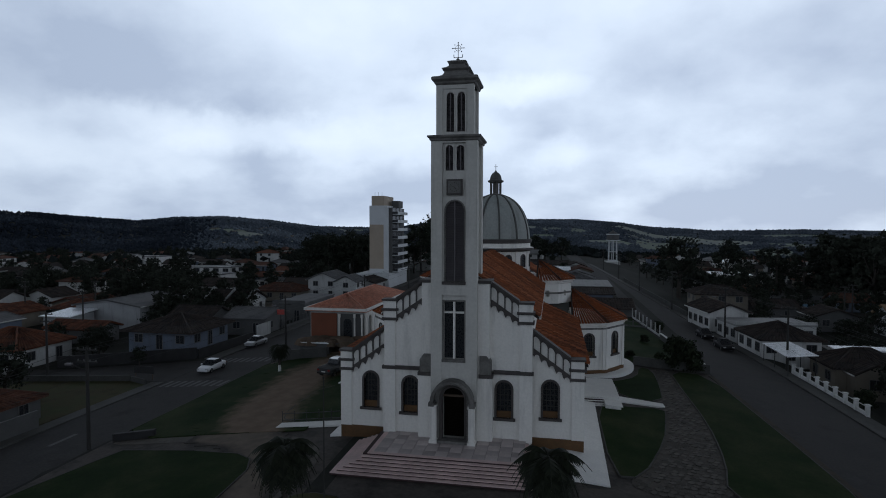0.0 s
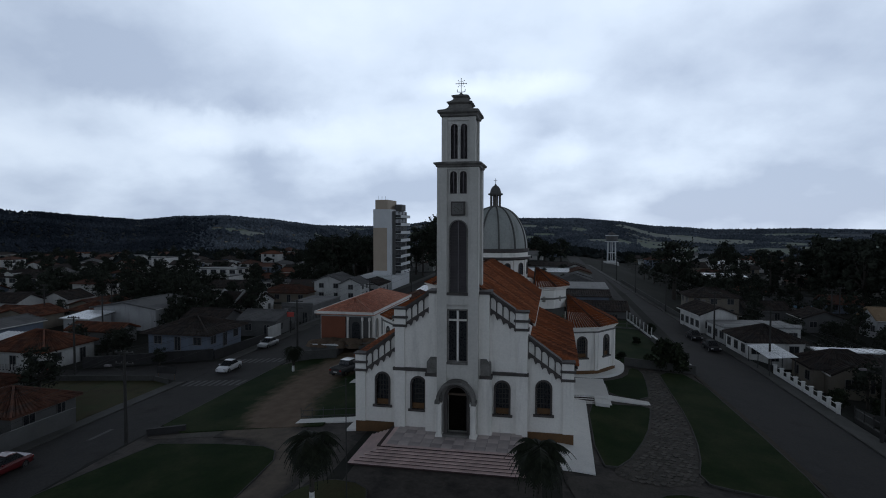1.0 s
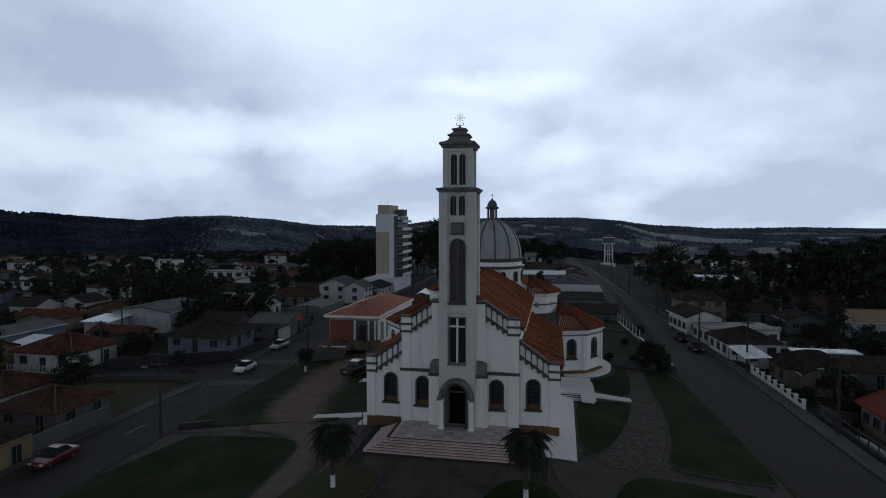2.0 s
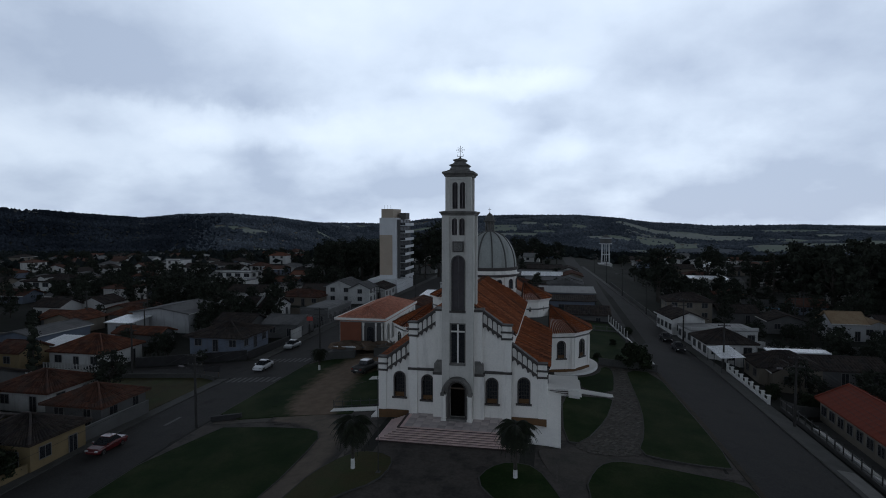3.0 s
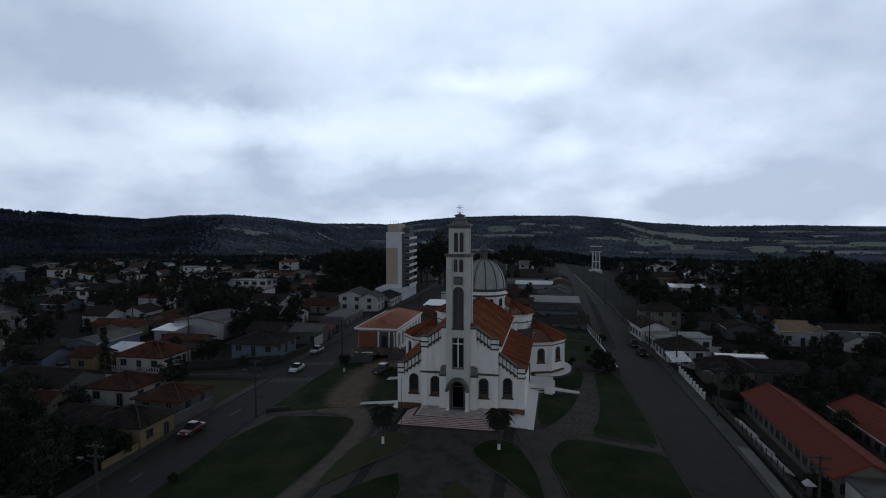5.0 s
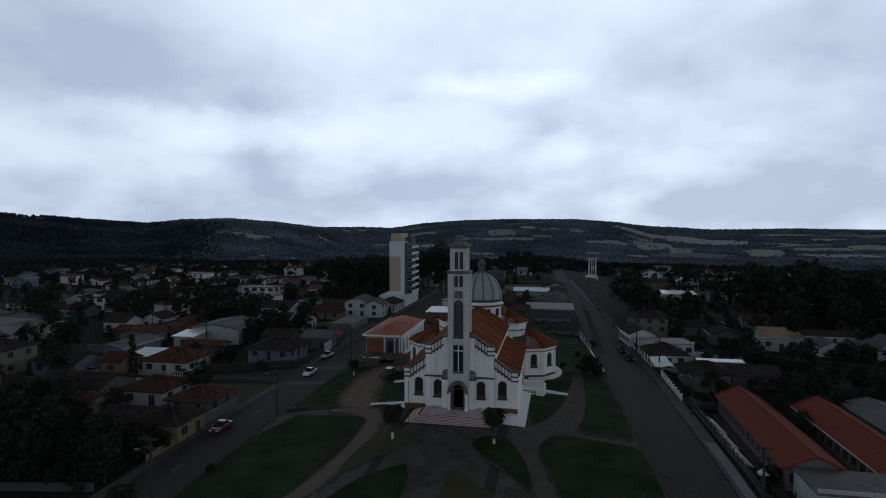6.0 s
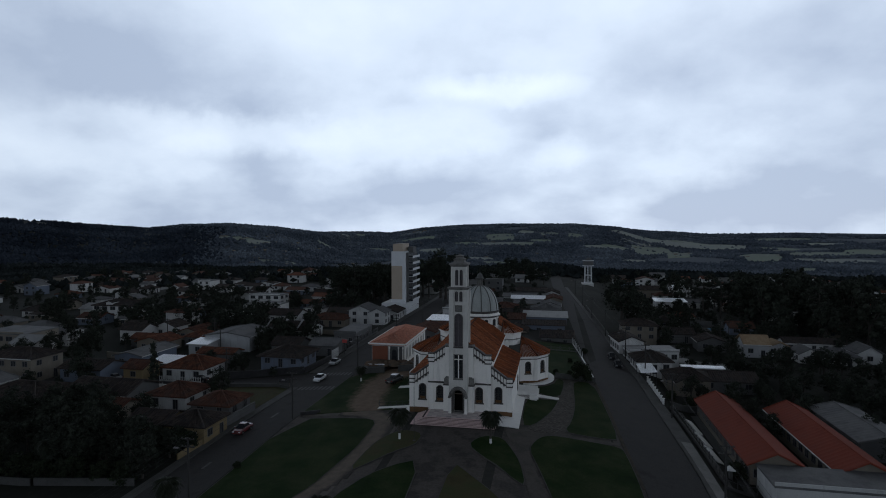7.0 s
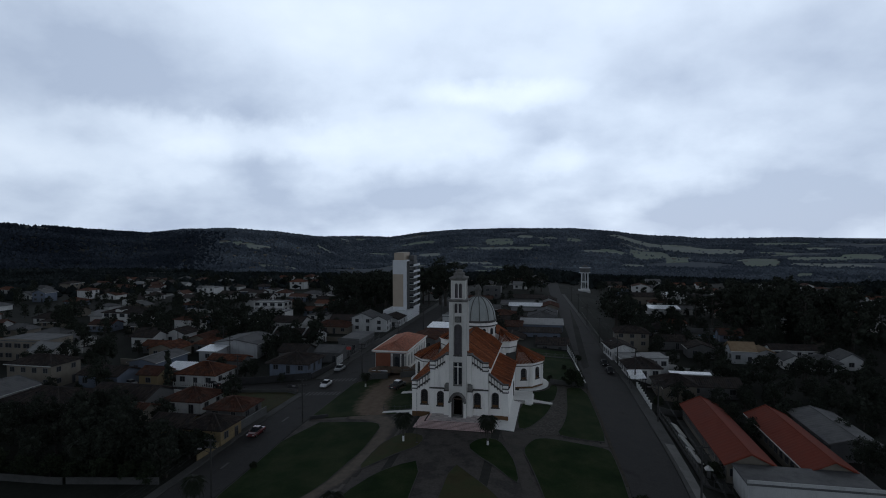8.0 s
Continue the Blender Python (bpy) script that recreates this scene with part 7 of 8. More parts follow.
for x, y, s in ((-43.6, -15.6, 6.0), (-43.0, -22.5, 7.0), (-46.5, -19.0, 8.5), (-50.5, -14.5, 7.5), (-64.0, -8.0, 8.0), (-70.0, -5.0, 8.5), (-58.0, -3.5, 7.0), (-73.0, 2.0, 7.0), (-54.5, -17.5, 9), (-58.5, -15, 9.5), (-49.0, -20.0, 6.5), (-62.5, -18, 9), (-56, -21.5, 8), (-67, -13, 9)):
    plant(rng.choice(BROAD), x, y, s / 10, "dense dark tree beside the yellow house", 0.8, group="garden trees")
plant(CYPRESS, -76.6, 23.5, 0.95, "narrow dark cypress beside a small house")
plant(BROAD[0], 41.5, 131, 1.85, "tall dark spreading tree beside the sloping street", group="street trees")
plant(BROAD[1], 47.5, 105, 1.1, "tall dark spreading tree beside the sloping street", group="street trees")
plant(PINE[0], 84, 158, 1.6, "tall umbrella-shaped pine over the street houses")
plant(BROAD[2], 72, 196, 1.6, "tall dark spreading tree among the far houses", group="street trees")
plant(PINE[1], 79, 166, 1.5, "tall umbrella-shaped pine over the street houses")
for x, y, s in ((21.4, 32.6, 1.95), (-42.6, -12.2, 1.5), (-44.6, -12.0, 1.7), (-46.8, -12.3, 1.6), (-49.2, -12.2, 1.7), (22.8, 33.4, 1.3), (-45.0, -23.6, 1.6), (-49.0, -23.8, 1.4), (-53.5, -24.0, 1.7), (-58.0, -24.2, 1.5), (-63.0, -24.0, 1.7), (-68.0, -24.4, 1.6), (-73.5, -24.2, 1.8), (-79.0, -24.6, 1.6), (42.6, -5.4, 1.3), (39.8, 29.5, 1.0), (16.5, 36.5, 0.5), (24.0, 60.0, 0.8), (-30.0, -19.0, 0.5), (28.6, -24, 1.2), (20.0, 48, 0.6), (43.5, 27.2, 1.3), (47.5, 26.8, 1.2)):
    plant(BUSH, x, y, s, "dense dark green garden bush", name="bush", category="bush", group="bushes")


def wood(name, zones, label):
    """Trees that stand too close and far off to be counted, joined: leaves and trunks."""
    verts, faces, which = [], [], []
    for n, x0, x1, y0, y1, lo, hi, protos, gap in zones:
        made = 0
        for _ in range(n * 8):
            x, y = rng.uniform(x0, x1), rng.uniform(y0, y1)
            if made >= n:
                break
            if not free(x, y, gap):
                continue
            made += 1
            k = rng.uniform(lo, hi) / 10
            m = pose(x, y, land(x, y), 0, 0, rng.uniform(0, 360)) @ Matrix.Diagonal((k, k, k, 1))
            for c in rng.choice(protos).children:
                base = len(verts)
                verts.extend(tuple(m @ v.co) for v in c.data.vertices)
                for f in c.data.polygons:
                    faces.append([i + base for i in f.vertices])
                    which.append(0 if c.name.startswith("crown") else 1)
    me = bpy.data.meshes.new(name)
    me.from_pydata(verts, [], faces)
    me.materials.append(LEAF)
    me.materials.append(BARK)
    me.polygons.foreach_set("material_index", which)
    tagged(new(name, me), label, "woods", kind="stuff")


wood("town_shrubs", [(150, -240, -58, 14, 190, 2.5, 5.5, FAR_BROAD, 6.5), (26, -100, -46, -22, 14, 3, 6, FAR_BROAD, 5.5), (170, 44, 150, 10, 200, 2.5, 6, FAR_BROAD, 6.0), (30, -28, 26, 70, 200, 2.5, 5, FAR_BROAD, 6.0)], "dark shrubs and hedges in the gardens")
wood("town_wood", [(36, 90, 132, 108, 172, 12, 20, FAR_BROAD + FAR_PINE, 5.0), (70, 84, 215, 110, 260, 5, 11, FAR_BROAD + FAR_PINE, 6.0), (40, 100, 190, 20, 105, 4, 8, FAR_BROAD, 6.0), (26, -98, -52, 176, 240, 10, 17, FAR_PINE + FAR_BROAD, 7.0), (150, -330, -60, 120, 340, 4, 8, FAR_BROAD, 6.5), (80, 44, 240, 130, 340, 4, 8, FAR_BROAD, 7.0), (26, -112, -46, -80, -47, 5, 9, FAR_BROAD, 5.0), (60, -190, -60, 60, 175, 4, 9, FAR_BROAD, 7.0), (44, 44, 130, 70, 150, 3.5, 7, FAR_BROAD, 7.0), (14, -26, 14, 205, 330, 6, 12, FAR_BROAD, 7.0)], "dense dark trees between and behind the houses")


def palm_tree(x, y, h, label, reach=2.1, lime=1.0):
    ob = thing("palm_tree", pose(x, y, land(x, y)), label, "palm", "square palms")
    bm = bmesh.new()
    n = 10
    for i in range(n):
        a, b = lime + (h - lime) * i / n, lime + (h - lime) * (i + 1) / n
        r = 0.15 + 0.03 * (i / n)
        lathe(bm, [(r, a), (r + 0.025, b - 0.02), (r, b)], 10)
    part("trunk", bm, BARK, ob)
    if lime:
        part("limewash", lathe(bmesh.new(), [(0.2, -0.4), (0.19, 0.1), (0.165, lime)], 12), LIME, ob, "white limewashed foot")
    for k in range(54):
        a = 2.4 * k
        lift = 0.95 - 2.1 * (k / 54)
        bm = bmesh.new()
        pts = []
        for s in range(9):
            f = s / 8
            r = reach * (f * (1 - 0.22 * f * (1 - lift)))
            z = h + reach * (lift * f * 0.75 - (0.75 + 0.25 * lift) * f * f)
            pts.append(Vector((math.cos(a) * r, math.sin(a) * r, z)))
        side = Vector((-math.sin(a), math.cos(a), 0))
        for p, q in zip(pts, pts[1:]):
            tube(bm, p, q, 0.02, 0.015, 3)
        for s in range(1, 17):
            f = s / 16.5
            i = min(7, int(f * 8))
            p = pts[i].lerp(pts[i + 1], f * 8 - i)
            leaf = reach * 0.32 * math.sin(min(1, f * 1.1 + 0.12) * math.pi) ** 0.6 + 0.05
            out = (pts[i + 1] - pts[i]).normalized()
            for e in (-1, 1):
                tip = p + side * e * leaf * 0.8 + out * leaf * 0.45 + Vector((0, 0, -leaf * 0.45))
                bm.faces.new([bm.verts.new(v) for v in (p - out * 0.13, tip, p + out * 0.13)])
        part("frond", bm, FROND, ob)
    return ob


palm_tree(-7.4, -10.7, 4.4, "palm with limewashed foot in a grass bed", 2.2, 1.0)
palm_tree(6.6, -9.9, 4.6, "palm with limewashed foot in a grass bed", 2.2, 0.8)
palm_tree(-26.2, 25.8, 3.2, "small palm with limewashed foot on the lawn", 1.6, 0.9)
palm_tree(-9.6, -36.5, 3.6, "palm on the grass wedge before the church", 2.0, 0.9)
palm_tree(-29.6, -35.0, 5.6, "tall palm beside the street", 2.2, 0.9)
palm_tree(-59.0, -22.5, 5.0, "palm among the garden trees", 2.2, 0)


# ---- poles, cables, lamps
def street_pole(x, y, h, label, arm=1, lamp=True):
    ob = thing("utility_pole", pose(x, y, land(x, y)), label, "utility pole", "utility poles")
    part("shaft", tube(bmesh.new(), (0, 0, -0.5), (0, 0, h), 0.17, 0.11, 10), POLE, ob)
    for z in (h - 0.3, h - 1.3):
        bar = part("crossarm", boxed(-0.95, 0.95, -0.06, 0.06, z, z + 0.12), POLE, ob)
        for u in (-0.85, -0.3, 0.3, 0.85):
            part("insulator", lathe(bmesh.new(), [(0.03, z + 0.12), (0.06, z + 0.16), (0.05, z + 0.26), (0.01, z + 0.28)], 6, cx=u), WALL_GREY, bar)
    if lamp:
        bm = bmesh.new()
        tube(bm, (0, 0, h - 2.0), (arm * 1.6, 0, h - 1.5), 0.04, n=6)
        arm_ob = part("lamp_arm", bm, POLE, ob)
        part("lamp_head", boxed(*sorted((arm * 1.45, arm * 2.05)), -0.13, 0.13, h - 1.58, h - 1.42), LOUVRE, arm_ob)
    return (x, y, land(x, y) + h)


def cables(poles, name):
    for u, dz in ((-0.85, -0.05), (0.3, -0.05), (0.85, -0.05), (0.0, -1.15), (0.4, -2.0)):
        cu = bpy.data.curves.new(name, "CURVE")
        cu.dimensions, cu.bevel_depth, cu.bevel_resolution = "3D", 0.014, 0
        for a, b in zip(poles, poles[1:]):
            sp = cu.splines.new("POLY")
            sp.points.add(8)
            for i in range(9):
                f = i / 8
                sag = 4 * f * (1 - f) * 0.5
                sp.points[i].co = (a[0] + (b[0] - a[0]) * f + u, a[1] + (b[1] - a[1]) * f, a[2] + (b[2] - a[2]) * f + dz - sag, 1)
        cu.materials.append(CABLE)
        tagged(new("overhead_cable", cu), "thin black overhead cable between poles", "cable", "overhead cables")


west = [street_pole(-30.9, y, 8.6, "grey concrete utility pole at the kerb", -1) for y in (-62, -29, 1.4, 37, 72, 108, 145, 182)]
cables(west, "west_cable")
east = [street_pole(x, y, 8.4, "grey concrete utility pole on the footway", -1, i % 2 == 0) for i, (x, y) in enumerate(((37.4, -52), (37.4, -18), (37.4, 15.5), (36.6, 41.5), (34.7, 62), (32.2, 92), (30.2, 126), (28.4, 160), (26.8, 200)))]
cables(east, "east_cable")
for x, y in ((66.5, 93.5), (70.5, 99.0), (-74, 47), (-58, 24), (-86, 63), (-100, 60)):
    street_pole(x, y, 8.8, "utility pole between houses", 1, False)
flag = thing("flagpole", pose(-5.0, -11.0, land(-5, -11)), "slender bare metal flagpole on the square", "flagpole")
part("shaft", tube(bmesh.new(), (0, 0, -0.2), (0, 0, 8.3), 0.05, 0.03, 8), POLE, flag)
part("base", boxed(-0.2, 0.2, -0.2, 0.2, -0.1, 0.16), OLD_CONCRETE, flag)
part("finial", lathe(bmesh.new(), [(0.01, 8.28), (0.07, 8.34), (0.01, 8.42)], 8), POLE, flag)
lantern_post = thing("yard_lantern", pose(41.3, -6.3, land(41.3, -6.3)), "white roofed box on a post in the school yard", "post box")
part("post", boxed(-0.25, 0.25, -0.25, 0.25, -0.2, 1.4), OLD_CONCRETE, lantern_post)
part("cap", prism(bmesh.new(), [(-0.6, 1.4), (0.6, 1.4), (0.6, 1.5), (0, 1.9), (-0.6, 1.5)], -0.5, 0.5), LIME, lantern_post)
for x, y, w in ((-25.3, 35.2, 4.2),):
    crate = thing("site_container", pose(x, y, land(x, y) + 0.2), "long grey site container with white roof", "container")
    part("body", boxed(-2.1, 2.1, -1.0, 1.0, 0, 1.6), WALL_GREY, crate)
    part("roof", boxed(-2.2, 2.2, -1.1, 1.1, 1.6, 1.72), SHEET_WHITE, crate)
sign = thing("street_sign", pose(-42.0, 57.5, land(-42, 57.5)), "red sign board on a pole over the footway", "sign")
part("post", tube(bmesh.new(), (0, 0, -0.2), (0, 0, 4.2), 0.06, n=6), POLE, sign)
part("board", boxed(-0.7, 0.7, -0.06, 0.06, 3.2, 4.1), SIGN_RED, sign)
board = thing("notice_board", pose(-43.6, 23.9, land(-43.6, 23.9)), "dark notice board beside the side street", "board")
part("panel", boxed(-1.4, 1.4, -0.05, 0.05, 0.9, 1.8), DARK_FENCE, board)
for u in (-1.2, 1.2):
    part("post", tube(bmesh.new(), (u, 0, -0.2), (u, 0, 1.8), 0.05, n=6), WOOD, board)


# ---- vehicles
def vehicle(x, y, yaw, paint, label, kind="sedan"):
    """A car that looks along +y: lofted body, glasshouse, roof, wheels with rims, lamps, bumpers, mirrors."""
    z = max(land(x, y), 0 * x + land(x, y)) + 0.06
    ob = thing("car" if kind == "sedan" else "pickup_truck", pose(x, y, z, 0, 0, yaw), label, "car" if kind == "sedan" else "pickup", "cars")
    L, W = (4.3, 0.86) if kind == "sedan" else (5.2, 0.93)
    low, belt = (0.22, 0.92) if kind == "sedan" else (0.38, 1.12)

    def section(yy, w, zb, zt):
        return [(-w * 0.9, yy, zb), (-w, yy, zb + (zt - zb) * 0.3), (-w, yy, zb + (zt - zb) * 0.72), (-w * 0.9, yy, zt), (w * 0.9, yy, zt), (w, yy, zb + (zt - zb) * 0.72), (w, yy, zb + (zt - zb) * 0.3), (w * 0.9, yy, zb)]

    bm = bmesh.new()
    h = L / 2
    if kind == "sedan":
        rows = [(-h, W * 0.82, low + 0.14, belt - 0.14), (-h + 0.12, W * 0.95, low, belt - 0.02), (-h + 0.8, W, low, belt + 0.02), (0, W, low, belt), (h - 1.2, W, low, belt - 0.04), (h - 0.35, W * 0.95, low, belt - 0.18), (h - 0.05, W * 0.84, low + 0.06, belt - 0.34), (h, W * 0.74, low + 0.12, belt - 0.42)]
    else:
        rows = [(-h, W * 0.93, low + 0.1, belt - 0.05), (-h + 0.1, W, low, belt), (-0.6, W, low, belt), (h - 1.3, W, low, belt), (h - 0.3, W * 0.96, low, belt - 0.12), (h, W * 0.85, low + 0.08, belt - 0.25)]
    quads(bm, [section(*r) for r in rows], True, True)
    body = part("body", bm, paint, ob)
    if kind == "sedan":
        glass = [(-h + 0.75, W * 0.86, belt - 0.02, belt), (-h + 1.35, W * 0.78, belt, belt + 0.5), (0.15, W * 0.8, belt, belt + 0.53), (1.05, W * 0.86, belt - 0.02, belt)]
    else:
        glass = [(-0.75, W * 0.88, belt - 0.02, belt + 0.1), (-0.55, W * 0.82, belt, belt + 0.58), (0.75, W * 0.82, belt, belt + 0.6), (1.45, W * 0.88, belt - 0.02, belt + 0.02)]
    bm = bmesh.new()
    quads(bm, [[(-w, yy, za - 0.02), (-w * 0.86, yy, zb), (w * 0.86, yy, zb), (w, yy, za - 0.02)] for yy, w, za, zb in glass], True, True)
    part("glasshouse", bm, GLASS, body, "dark tinted windows")
    (ya, wa, _, za), (yb, wb, _, zb) = glass[1], glass[2]
    bm = bmesh.new()
    quads(bm, [[(-w * 0.88, yy, zz - 0.03), (-w * 0.8, yy, zz + 0.035), (w * 0.8, yy, zz + 0.035), (w * 0.88, yy, zz - 0.03)] for yy, w, zz in ((ya - 0.05, wa, za), ((ya + yb) / 2, (wa + wb) / 2, max(za, zb) + 0.03), (yb + 0.05, wb, zb))], True, True)
    part("roof_panel", bm, CAR_WHITE if kind == "pickup" else paint, body)
    for s in (-1, 1):
        part("mirror", boxed(*sorted((s * W, s * (W + 0.16))), 0.7, 0.85, belt - 0.02, belt + 0.12), paint, body)
        part("headlamp", boxed(*sorted((s * W * 0.5, s * W * 0.86)), h - 0.16, h - 0.03, low + 0.3, low + 0.45), LAMP_CLEAR, body)
        part("tail_lamp", boxed(*sorted((s * W * 0.62, s * W * 0.93)), -h - 0.01, -h + 0.12, belt - 0.34, belt - 0.16), LAMP_RED, body)
        for yy in (h - 0.85, -h + 0.85):
            r = 0.31 if kind == "sedan" else 0.37
            bm = bmesh.new()
            tube(bm, (s * (W - 0.2), yy, r), (s * (W + 0.01), yy, r), r, n=18)
            wheel = part("wheel", bm, RUBBER, ob)
            part("rim", tube(bmesh.new(), (s * (W - 0.02), yy, r), (s * (W + 0.025), yy, r), r * 0.62, n=12), CHROME, wheel)
    part("number_plate", boxed(-0.25, 0.25, -h - 0.02, -h + 0.05, low + 0.25, low + 0.37), LIME, body)
    part("bumper", boxed(-W * 0.9, W * 0.9, -h - 0.06, -h + 0.1, low + 0.05, low + 0.2), RUBBER, body)
    if kind == "pickup":
        bm = bmesh.new()
        box(bm, -W * 0.82, W * 0.82, -h + 0.12, -0.85, belt - 0.4, belt + 0.015)
        part("load_bed", bm, RUBBER, body)


vehicle(-37.2, 28.5, 180, CAR_WHITE, "white sedan driving along the street")
vehicle(-40.0, 45.0, 176, CAR_SILVER, "silver hatchback parked at the kerb")
vehicle(-37.2, -5.0, 180, CAR_RED, "dark red hatchback on the street")
vehicle(-17.7, 23.2, -14, CAR_DARK, "dark grey pickup truck parked on the dirt drive", "pickup")
vehicle(31.0, 59.6, 184, CAR_BLACK, "black car parked at the kerb")
vehicle(31.7, 51.5, 184, CAR_BLACK, "black car parked at the kerb")
vehicle(-88.0, 24.2, 75, CAR_SILVER, "silver car parked beside a house")
vehicle(-66.5, 26.2, 95, CAR_BLACK, "dark car parked by the side street")


# ---- irregular stones of the curved path east of the church
def path_stones():
    path = bpy.data.objects["stone_path_east"]
    outline = rounded([(12.4, -2.6), (17.2, -2.4), (20.2, 2.5), (21.0, 12.0), (20.8, 24), (20.6, 31.5), (17.6, 31.5), (16.6, 22), (16.4, 12), (14.6, 4), (11.5, -1.2)])
    grass = [rounded(q, 1) for _, q, _ in LAWNS["lawn"]]
    shapes = []
    for k in range(6):
        pts = [(math.cos(2 * math.pi * i / 6 + 0.3) * rng.uniform(0.2, 0.29), math.sin(2 * math.pi * i / 6 + 0.3) * rng.uniform(0.2, 0.29)) for i in range(6)]
        bm = bmesh.new()
        quads(bm, [[(x, y, -0.03) for x, y in pts], [(x, y, 0.035) for x, y in pts], [(x * 0.88, y * 0.88, 0.05) for x, y in pts]], True)
        bm.faces.new([bm.verts.new((x * 0.88, y * 0.88, 0.05)) for x, y in pts])
        me = bpy.data.meshes.new("paving_stone")
        bm.to_mesh(me)
        bm.free()
        me.materials.append(STONE)
        shapes.append(me)
    verts, faces, made = [], [], 0
    y = -2.4
    while y < 31:
        x = 11.4 + 0.24 * (round(y / 0.46) % 2)
        while x < 21.2:
            px, py = x + rng.uniform(-0.06, 0.06), y + rng.uniform(-0.06, 0.06)
            x += 0.48
            if not inside_outline(px, py, outline) or rng.random() < 0.06 or any(inside_outline(px + ox, py, lawn) for lawn in grass for ox in (-0.3, 0.3)):
                continue
            m = pose(px, py, land(px, py) + 0.06 + rng.uniform(-0.012, 0.014), rng.uniform(-3, 3), rng.uniform(-3, 3), rng.choice((0, 60, 120, 180)) + rng.uniform(-9, 9))
            me = rng.choice(shapes)
            if made < 300 and y < 8:
                shared("paving_stone", me, path, m)
                made += 1
            else:
                base = len(verts)
                verts += [tuple(m @ v.co) for v in me.vertices]
                faces += [[i + base for i in f.vertices] for f in me.polygons]
        y += 0.46
    rest = bpy.data.meshes.new("paving_stones")
    rest.from_pydata(verts, [], faces)
    rest.materials.append(STONE)
    tagged(new("paving_stones", rest), "irregular worn grey stones of the curved path", "paving", kind="stuff")


def inside_outline(x, y, poly):
    hit = False
    for (xa, ya), (xb, yb) in zip(poly, poly[1:] + poly[:1]):
        if (ya > y) != (yb > y) and x < (xb - xa) * (y - ya) / (yb - ya) + xa:
            hit = not hit
    return hit


STONE = material("worn_path_stone", (0.125, 0.112, 0.10), 0.9, 0.3, 1.5, 12, 0.25, other=(0.085, 0.08, 0.072), spread=0.35, gloss=0.15)
path_stones()


# ---- the rest of the town, out to its edge
def town_edge():
    walls, roofs = (PALE_WALL, WALL_CREAM, WALL_WHITE, PALE_WALL, WALL_BLUE, WALL_WHITE), (TILE_DARK, TILE_BROWN, SHEET, TILE_DARK, SHEET_PALE, TILE_BROWN, SHEET, TILE_OLD)
    words = {PALE_WALL: "pale", WALL_WHITE: "white", WALL_CREAM: "cream", WALL_GREY: "grey", WALL_BLUE: "pale blue"}
    cover = {SHEET_PALE: "pale sheet", TILE_DARK: "dark tile", TILE_BROWN: "brown tile", SHEET: "grey sheet", TILE_OLD: "orange tile"}
    placed = list(HOMES)
    for x0, x1, y0, y1, n in ((-330, -62, 112, 330, 84), (-250, -120, 10, 110, 36), (50, 230, 110, 330, 62), (106, 190, 30, 105, 12), (-28, 14, 205, 330, 9), (-60, -44, 190, 330, 6), (-240, -115, -32, 10, 14)):
        made = 0
        for _ in range(n * 14):
            if made >= n:
                break
            x, y = rng.uniform(x0, x1), rng.uniform(y0, y1)
            if any((x - a) ** 2 + (y - b) ** 2 < 13.5 ** 2 for a, b in placed) or -43 < x < -29 or 8 < x < 38.5:
                continue
            if 84 < x < 140 and 100 < y < 180 and rng.random() < 0.7 or -98 < x < -52 and 176 < y < 240:
                continue
            placed.append((x, y))
            made += 1
            wall, roof, floors = rng.choice(walls), rng.choice(roofs), rng.choice((1, 1, 1, 1, 1, 2))
            kind = rng.choice(("hip", "gable_x", "gable_y", "hip", "flat" if floors == 2 else "gable_x"))
            house(x, y, rng.uniform(6.5, 11), rng.uniform(6, 9), 2.5 * floors, kind, rng.uniform(1.2, 1.9), wall, SHEET if kind == "flat" else roof,
                  f"{words[wall]} house with {cover[SHEET if kind == 'flat' else roof]} roof in the town", rng.choice((0, 0, 0, 90, 4, -5)), floors, "s", 0.5, (0.8, 1.4), gap=3.6)


town_edge()

# ---- distant fields and woods
# fields seen from the square: degrees west of the church's axis, half the width in degrees, nearest and farthest distance
FIELDS_EAST = [(-9.2, 2.1, 1988, 2535), (-13.5, 3.6, 2546, 2943), (-11.5, 1.2, 1849, 2366), (-12.1, 1.3, 2746, 2973), (-7.9, 2.7, 2662, 2848), (-6.5, 2.1, 2127, 2222), (-18.2, 1.7, 1813, 2294), (-23.1, 3.1, 1922, 2048),
               (-22.5, 2.6, 2114, 2637), (-19.6, 2.5, 3219, 3519), (-22.8, 1.5, 2985, 3117), (-19.5, 1.5, 2649, 2805), (-25.4, 1.6, 2325, 2811), (-7.6, 1.0, 1729, 1819), (-21.6, 0.6, 1334, 1399)]
FIELDS_MID = [(5.1, 1.6, 2206, 2464), (2.6, 0.8, 2446, 2578), (0.5, 1.0, 2386, 2512), (3.0, 1.3, 2109, 2187), (4.7, 2.9, 2117, 2180), (8.6, 1.3, 2147, 2209), (-2.1, 0.8, 2338, 2464), (8.2, 2.5, 1699, 1777),
              (5.4, 1.8, 1573, 1668), (5.4, 2.8, 1320, 1501), (-5.0, 2.1, 2079, 2169), (1.2, 1.1, 2206, 2266)]
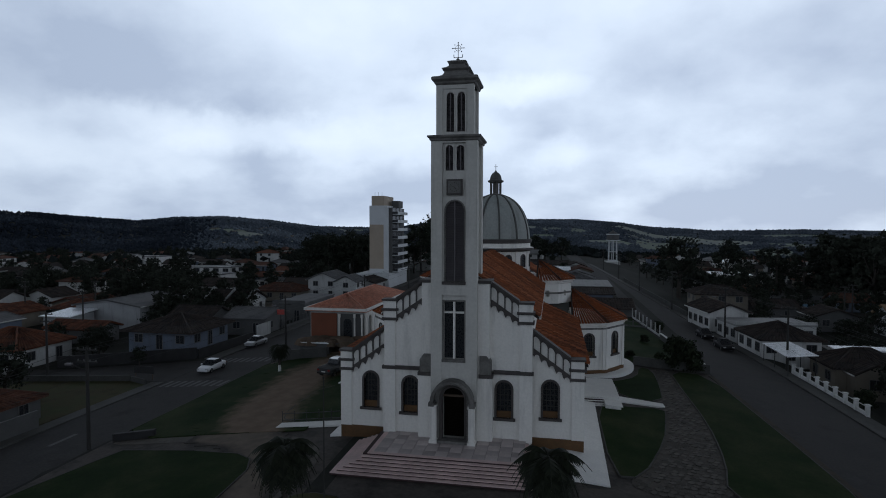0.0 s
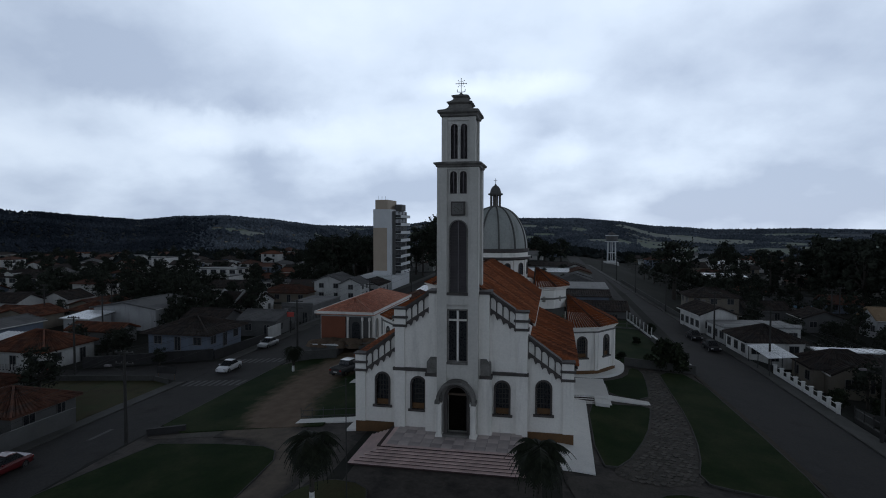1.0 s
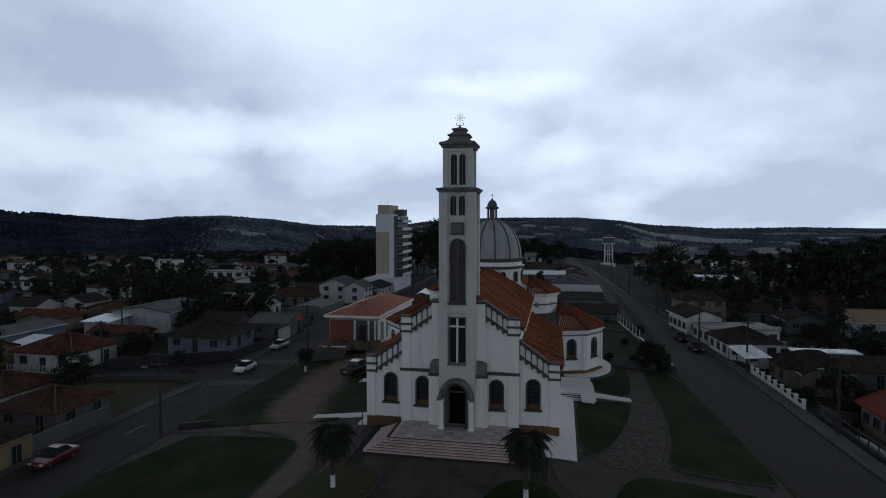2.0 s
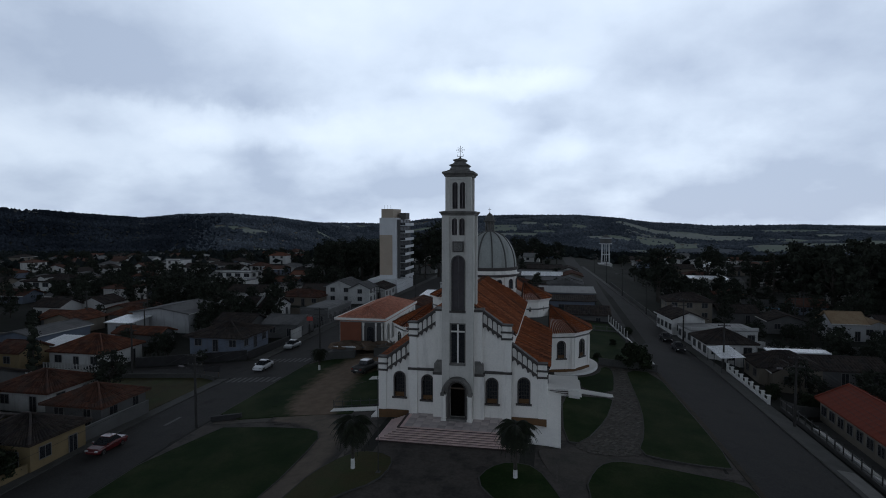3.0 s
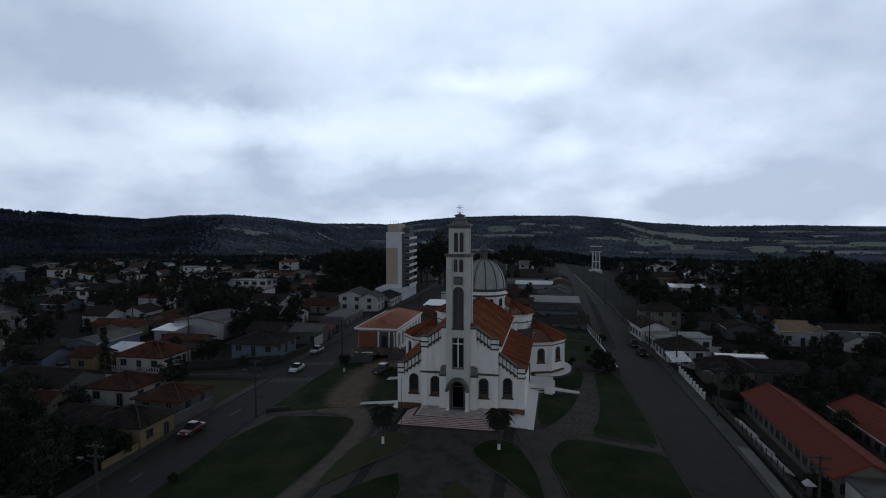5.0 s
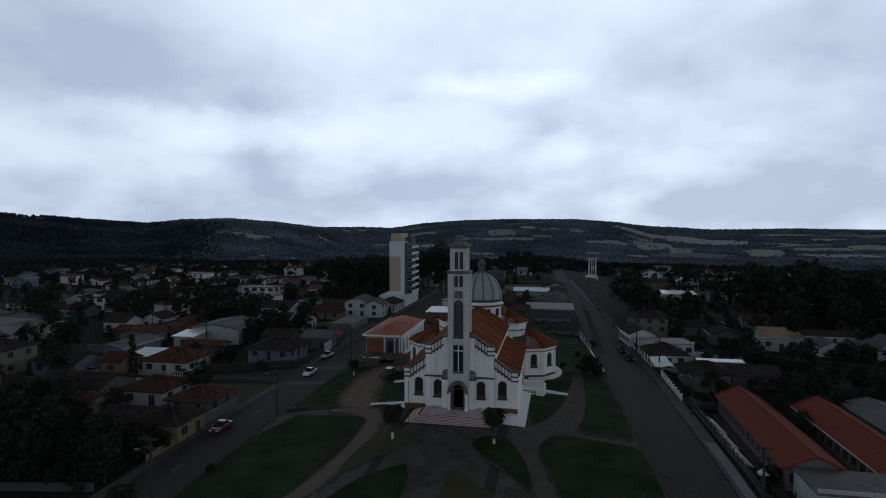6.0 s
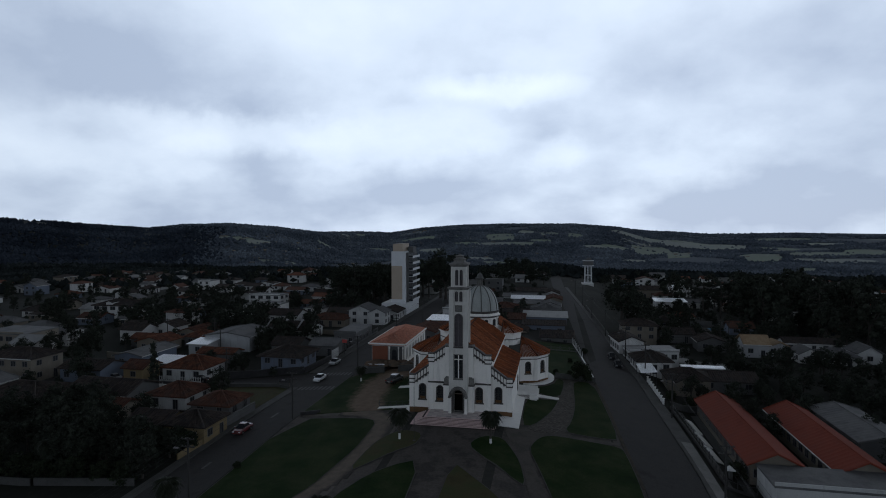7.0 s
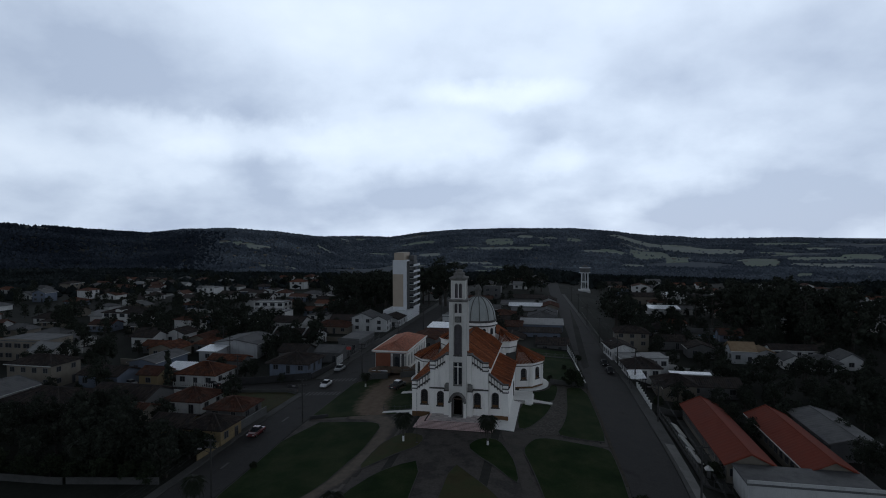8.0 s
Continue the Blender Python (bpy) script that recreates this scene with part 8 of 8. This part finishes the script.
FIELDS_WEST = [(30.0, 1.0, 1563, 1629), (28.8, 1.3, 1523, 1599), (31.7, 0.6, 1587, 1635), (22.4, 0.9, 1844, 1923), (20.5, 0.6, 2445, 2625), (19.0, 0.6, 2632, 2854), (13.3, 1.7, 2355, 2488), (12.2, 1.1, 1916, 2072),
               (17.2, 1.1, 2060, 2151), (27.8, 1.0, 1249, 1285), (25.7, 0.5, 1261, 1292)]
CROPS = [material("pale_field", (0.23, 0.262, 0.225), 0.95, 0.3, 0.01, 0.2, 0.0, other=(0.18, 0.215, 0.165), gloss=0.05), material("stubble_field", (0.30, 0.325, 0.305), 0.95, 0.3, 0.01, 0.2, 0.0, other=(0.24, 0.265, 0.225), gloss=0.05)]


def field_outline(az, half, near, far):
    """The uneven edge of a field that lies across the view of the square."""
    pts = []
    for k in range(14):
        a = 2 * math.pi * k / 14
        c, q = math.cos(a), math.sin(a)
        u, v = math.copysign(abs(c) ** 0.6, c) * rng.uniform(0.82, 1.08), math.copysign(abs(q) ** 0.6, q) * rng.uniform(0.7, 1.1)
        r, b = (near + far) / 2 + v * (far - near) / 2, radians(az + u * half)
        pts.append((16 - r * math.sin(b), -102 + r * math.cos(b)))
    return pts


ALL_FIELDS = [field_outline(*f) for f in FIELDS_EAST + FIELDS_MID + FIELDS_WEST]
for i, f in enumerate(ALL_FIELDS):
    drape("distant_field", f, CROPS[i % 3 % 2], 1.2, 6.0, "pale open field in the far valley", "field", cell=60.0)


def inside(x, y, poly):
    hit = False
    for (xa, ya), (xb, yb) in zip(poly, poly[1:] + poly[:1]):
        if (ya > y) != (yb > y) and x < (xb - xa) * (y - ya) / (yb - ya) + xa:
            hit = not hit
    return hit


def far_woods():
    """Distant tree crowns, each a small uneven lump, too many to count."""
    verts, faces, tone = [], [], []
    tri = ((0, 1, 4), (1, 2, 4), (2, 3, 4), (3, 0, 4), (1, 0, 5), (2, 1, 5), (3, 2, 5), (0, 3, 5))
    for i in range(125000):
        az = rng.uniform(-34, 58)
        r = 400 + (3500 if az < -5 else 2700) * rng.random() ** 1.15
        x, y = 16 - r * math.sin(radians(az)), -102 + r * math.cos(radians(az))
        if y < 330 and -330 < x < 230 and rng.random() < 0.8:
            continue
        if r > interp(CREST, az) * 1.03 or noise.noise(Vector((x / 260, y / 260, 9))) < (-0.34 if az < 20 else -0.5) or rng.random() > 0.012 and any(inside(x, y, f) for f in ALL_FIELDS):
            continue
        s = rng.uniform(1.9, 3.9) * (0.8 + r / 2700)
        z, k, a = land(x, y) + s * 0.3, len(verts), rng.uniform(0, 1.6)
        for e in range(4):
            w = s * rng.uniform(0.75, 1.35)
            verts.append((x + w * math.cos(a + e * 1.571), y + w * math.sin(a + e * 1.571), z + s * rng.uniform(-0.3, 0.3)))
        verts.append((x + s * rng.uniform(-0.3, 0.3), y + s * rng.uniform(-0.3, 0.3), z + s * rng.uniform(0.7, 1.25)))
        verts.append((x, y, z - s))
        faces += [(p + k, q + k, t + k) for p, q, t in tri]
        # farther crowns take the paler, bluer tones: haze put into the colour
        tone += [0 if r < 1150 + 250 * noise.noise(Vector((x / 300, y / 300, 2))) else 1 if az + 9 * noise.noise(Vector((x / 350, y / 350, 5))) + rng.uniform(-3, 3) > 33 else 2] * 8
    me = bpy.data.meshes.new("far_woods")
    me.from_pydata(verts, [], faces)
    for m in (NEAR_WOODS, HAZED_FAR_LEAF, HAZED_VALLEY_LEAF):
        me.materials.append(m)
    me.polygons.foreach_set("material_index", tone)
    tagged(new("far_woods", me), "distant woods over the valley and hills, tinted with painted haze", "woods", kind="stuff")


far_woods()


def valley_farms():
    """Tiny pale farmhouses far off in the valley."""
    bm = bmesh.new()
    for cx, cy, n, spread in ((-900, 2450, 10, 60), (-640, 2650, 14, 110), (-760, 1260, 16, 90), (-150, 1900, 14, 200), (120, 1950, 16, 250), (-620, 1350, 8, 80), (500, 1700, 10, 220), (-900, 1500, 8, 120), (-560, 1040, 5, 40)):
        for _ in range(n):
            x, y = rng.gauss(cx, spread), rng.gauss(cy, spread)
            z, w = land(x, y) + 1, rng.uniform(3, 8)
            box(bm, x - w, x + w, y - 5, y + 5, z - 4, z + rng.uniform(1, 3))
    tagged(part("valley_farms", bm, WALL_CREAM), "tiny pale farm buildings across the valley", "buildings", kind="stuff")


valley_farms()
for proto in BROAD + PINE + FAR_BROAD + FAR_PINE + [CYPRESS, BUSH]:
    for o in list(proto.children_recursive) + [proto]:
        bpy.data.objects.remove(o)
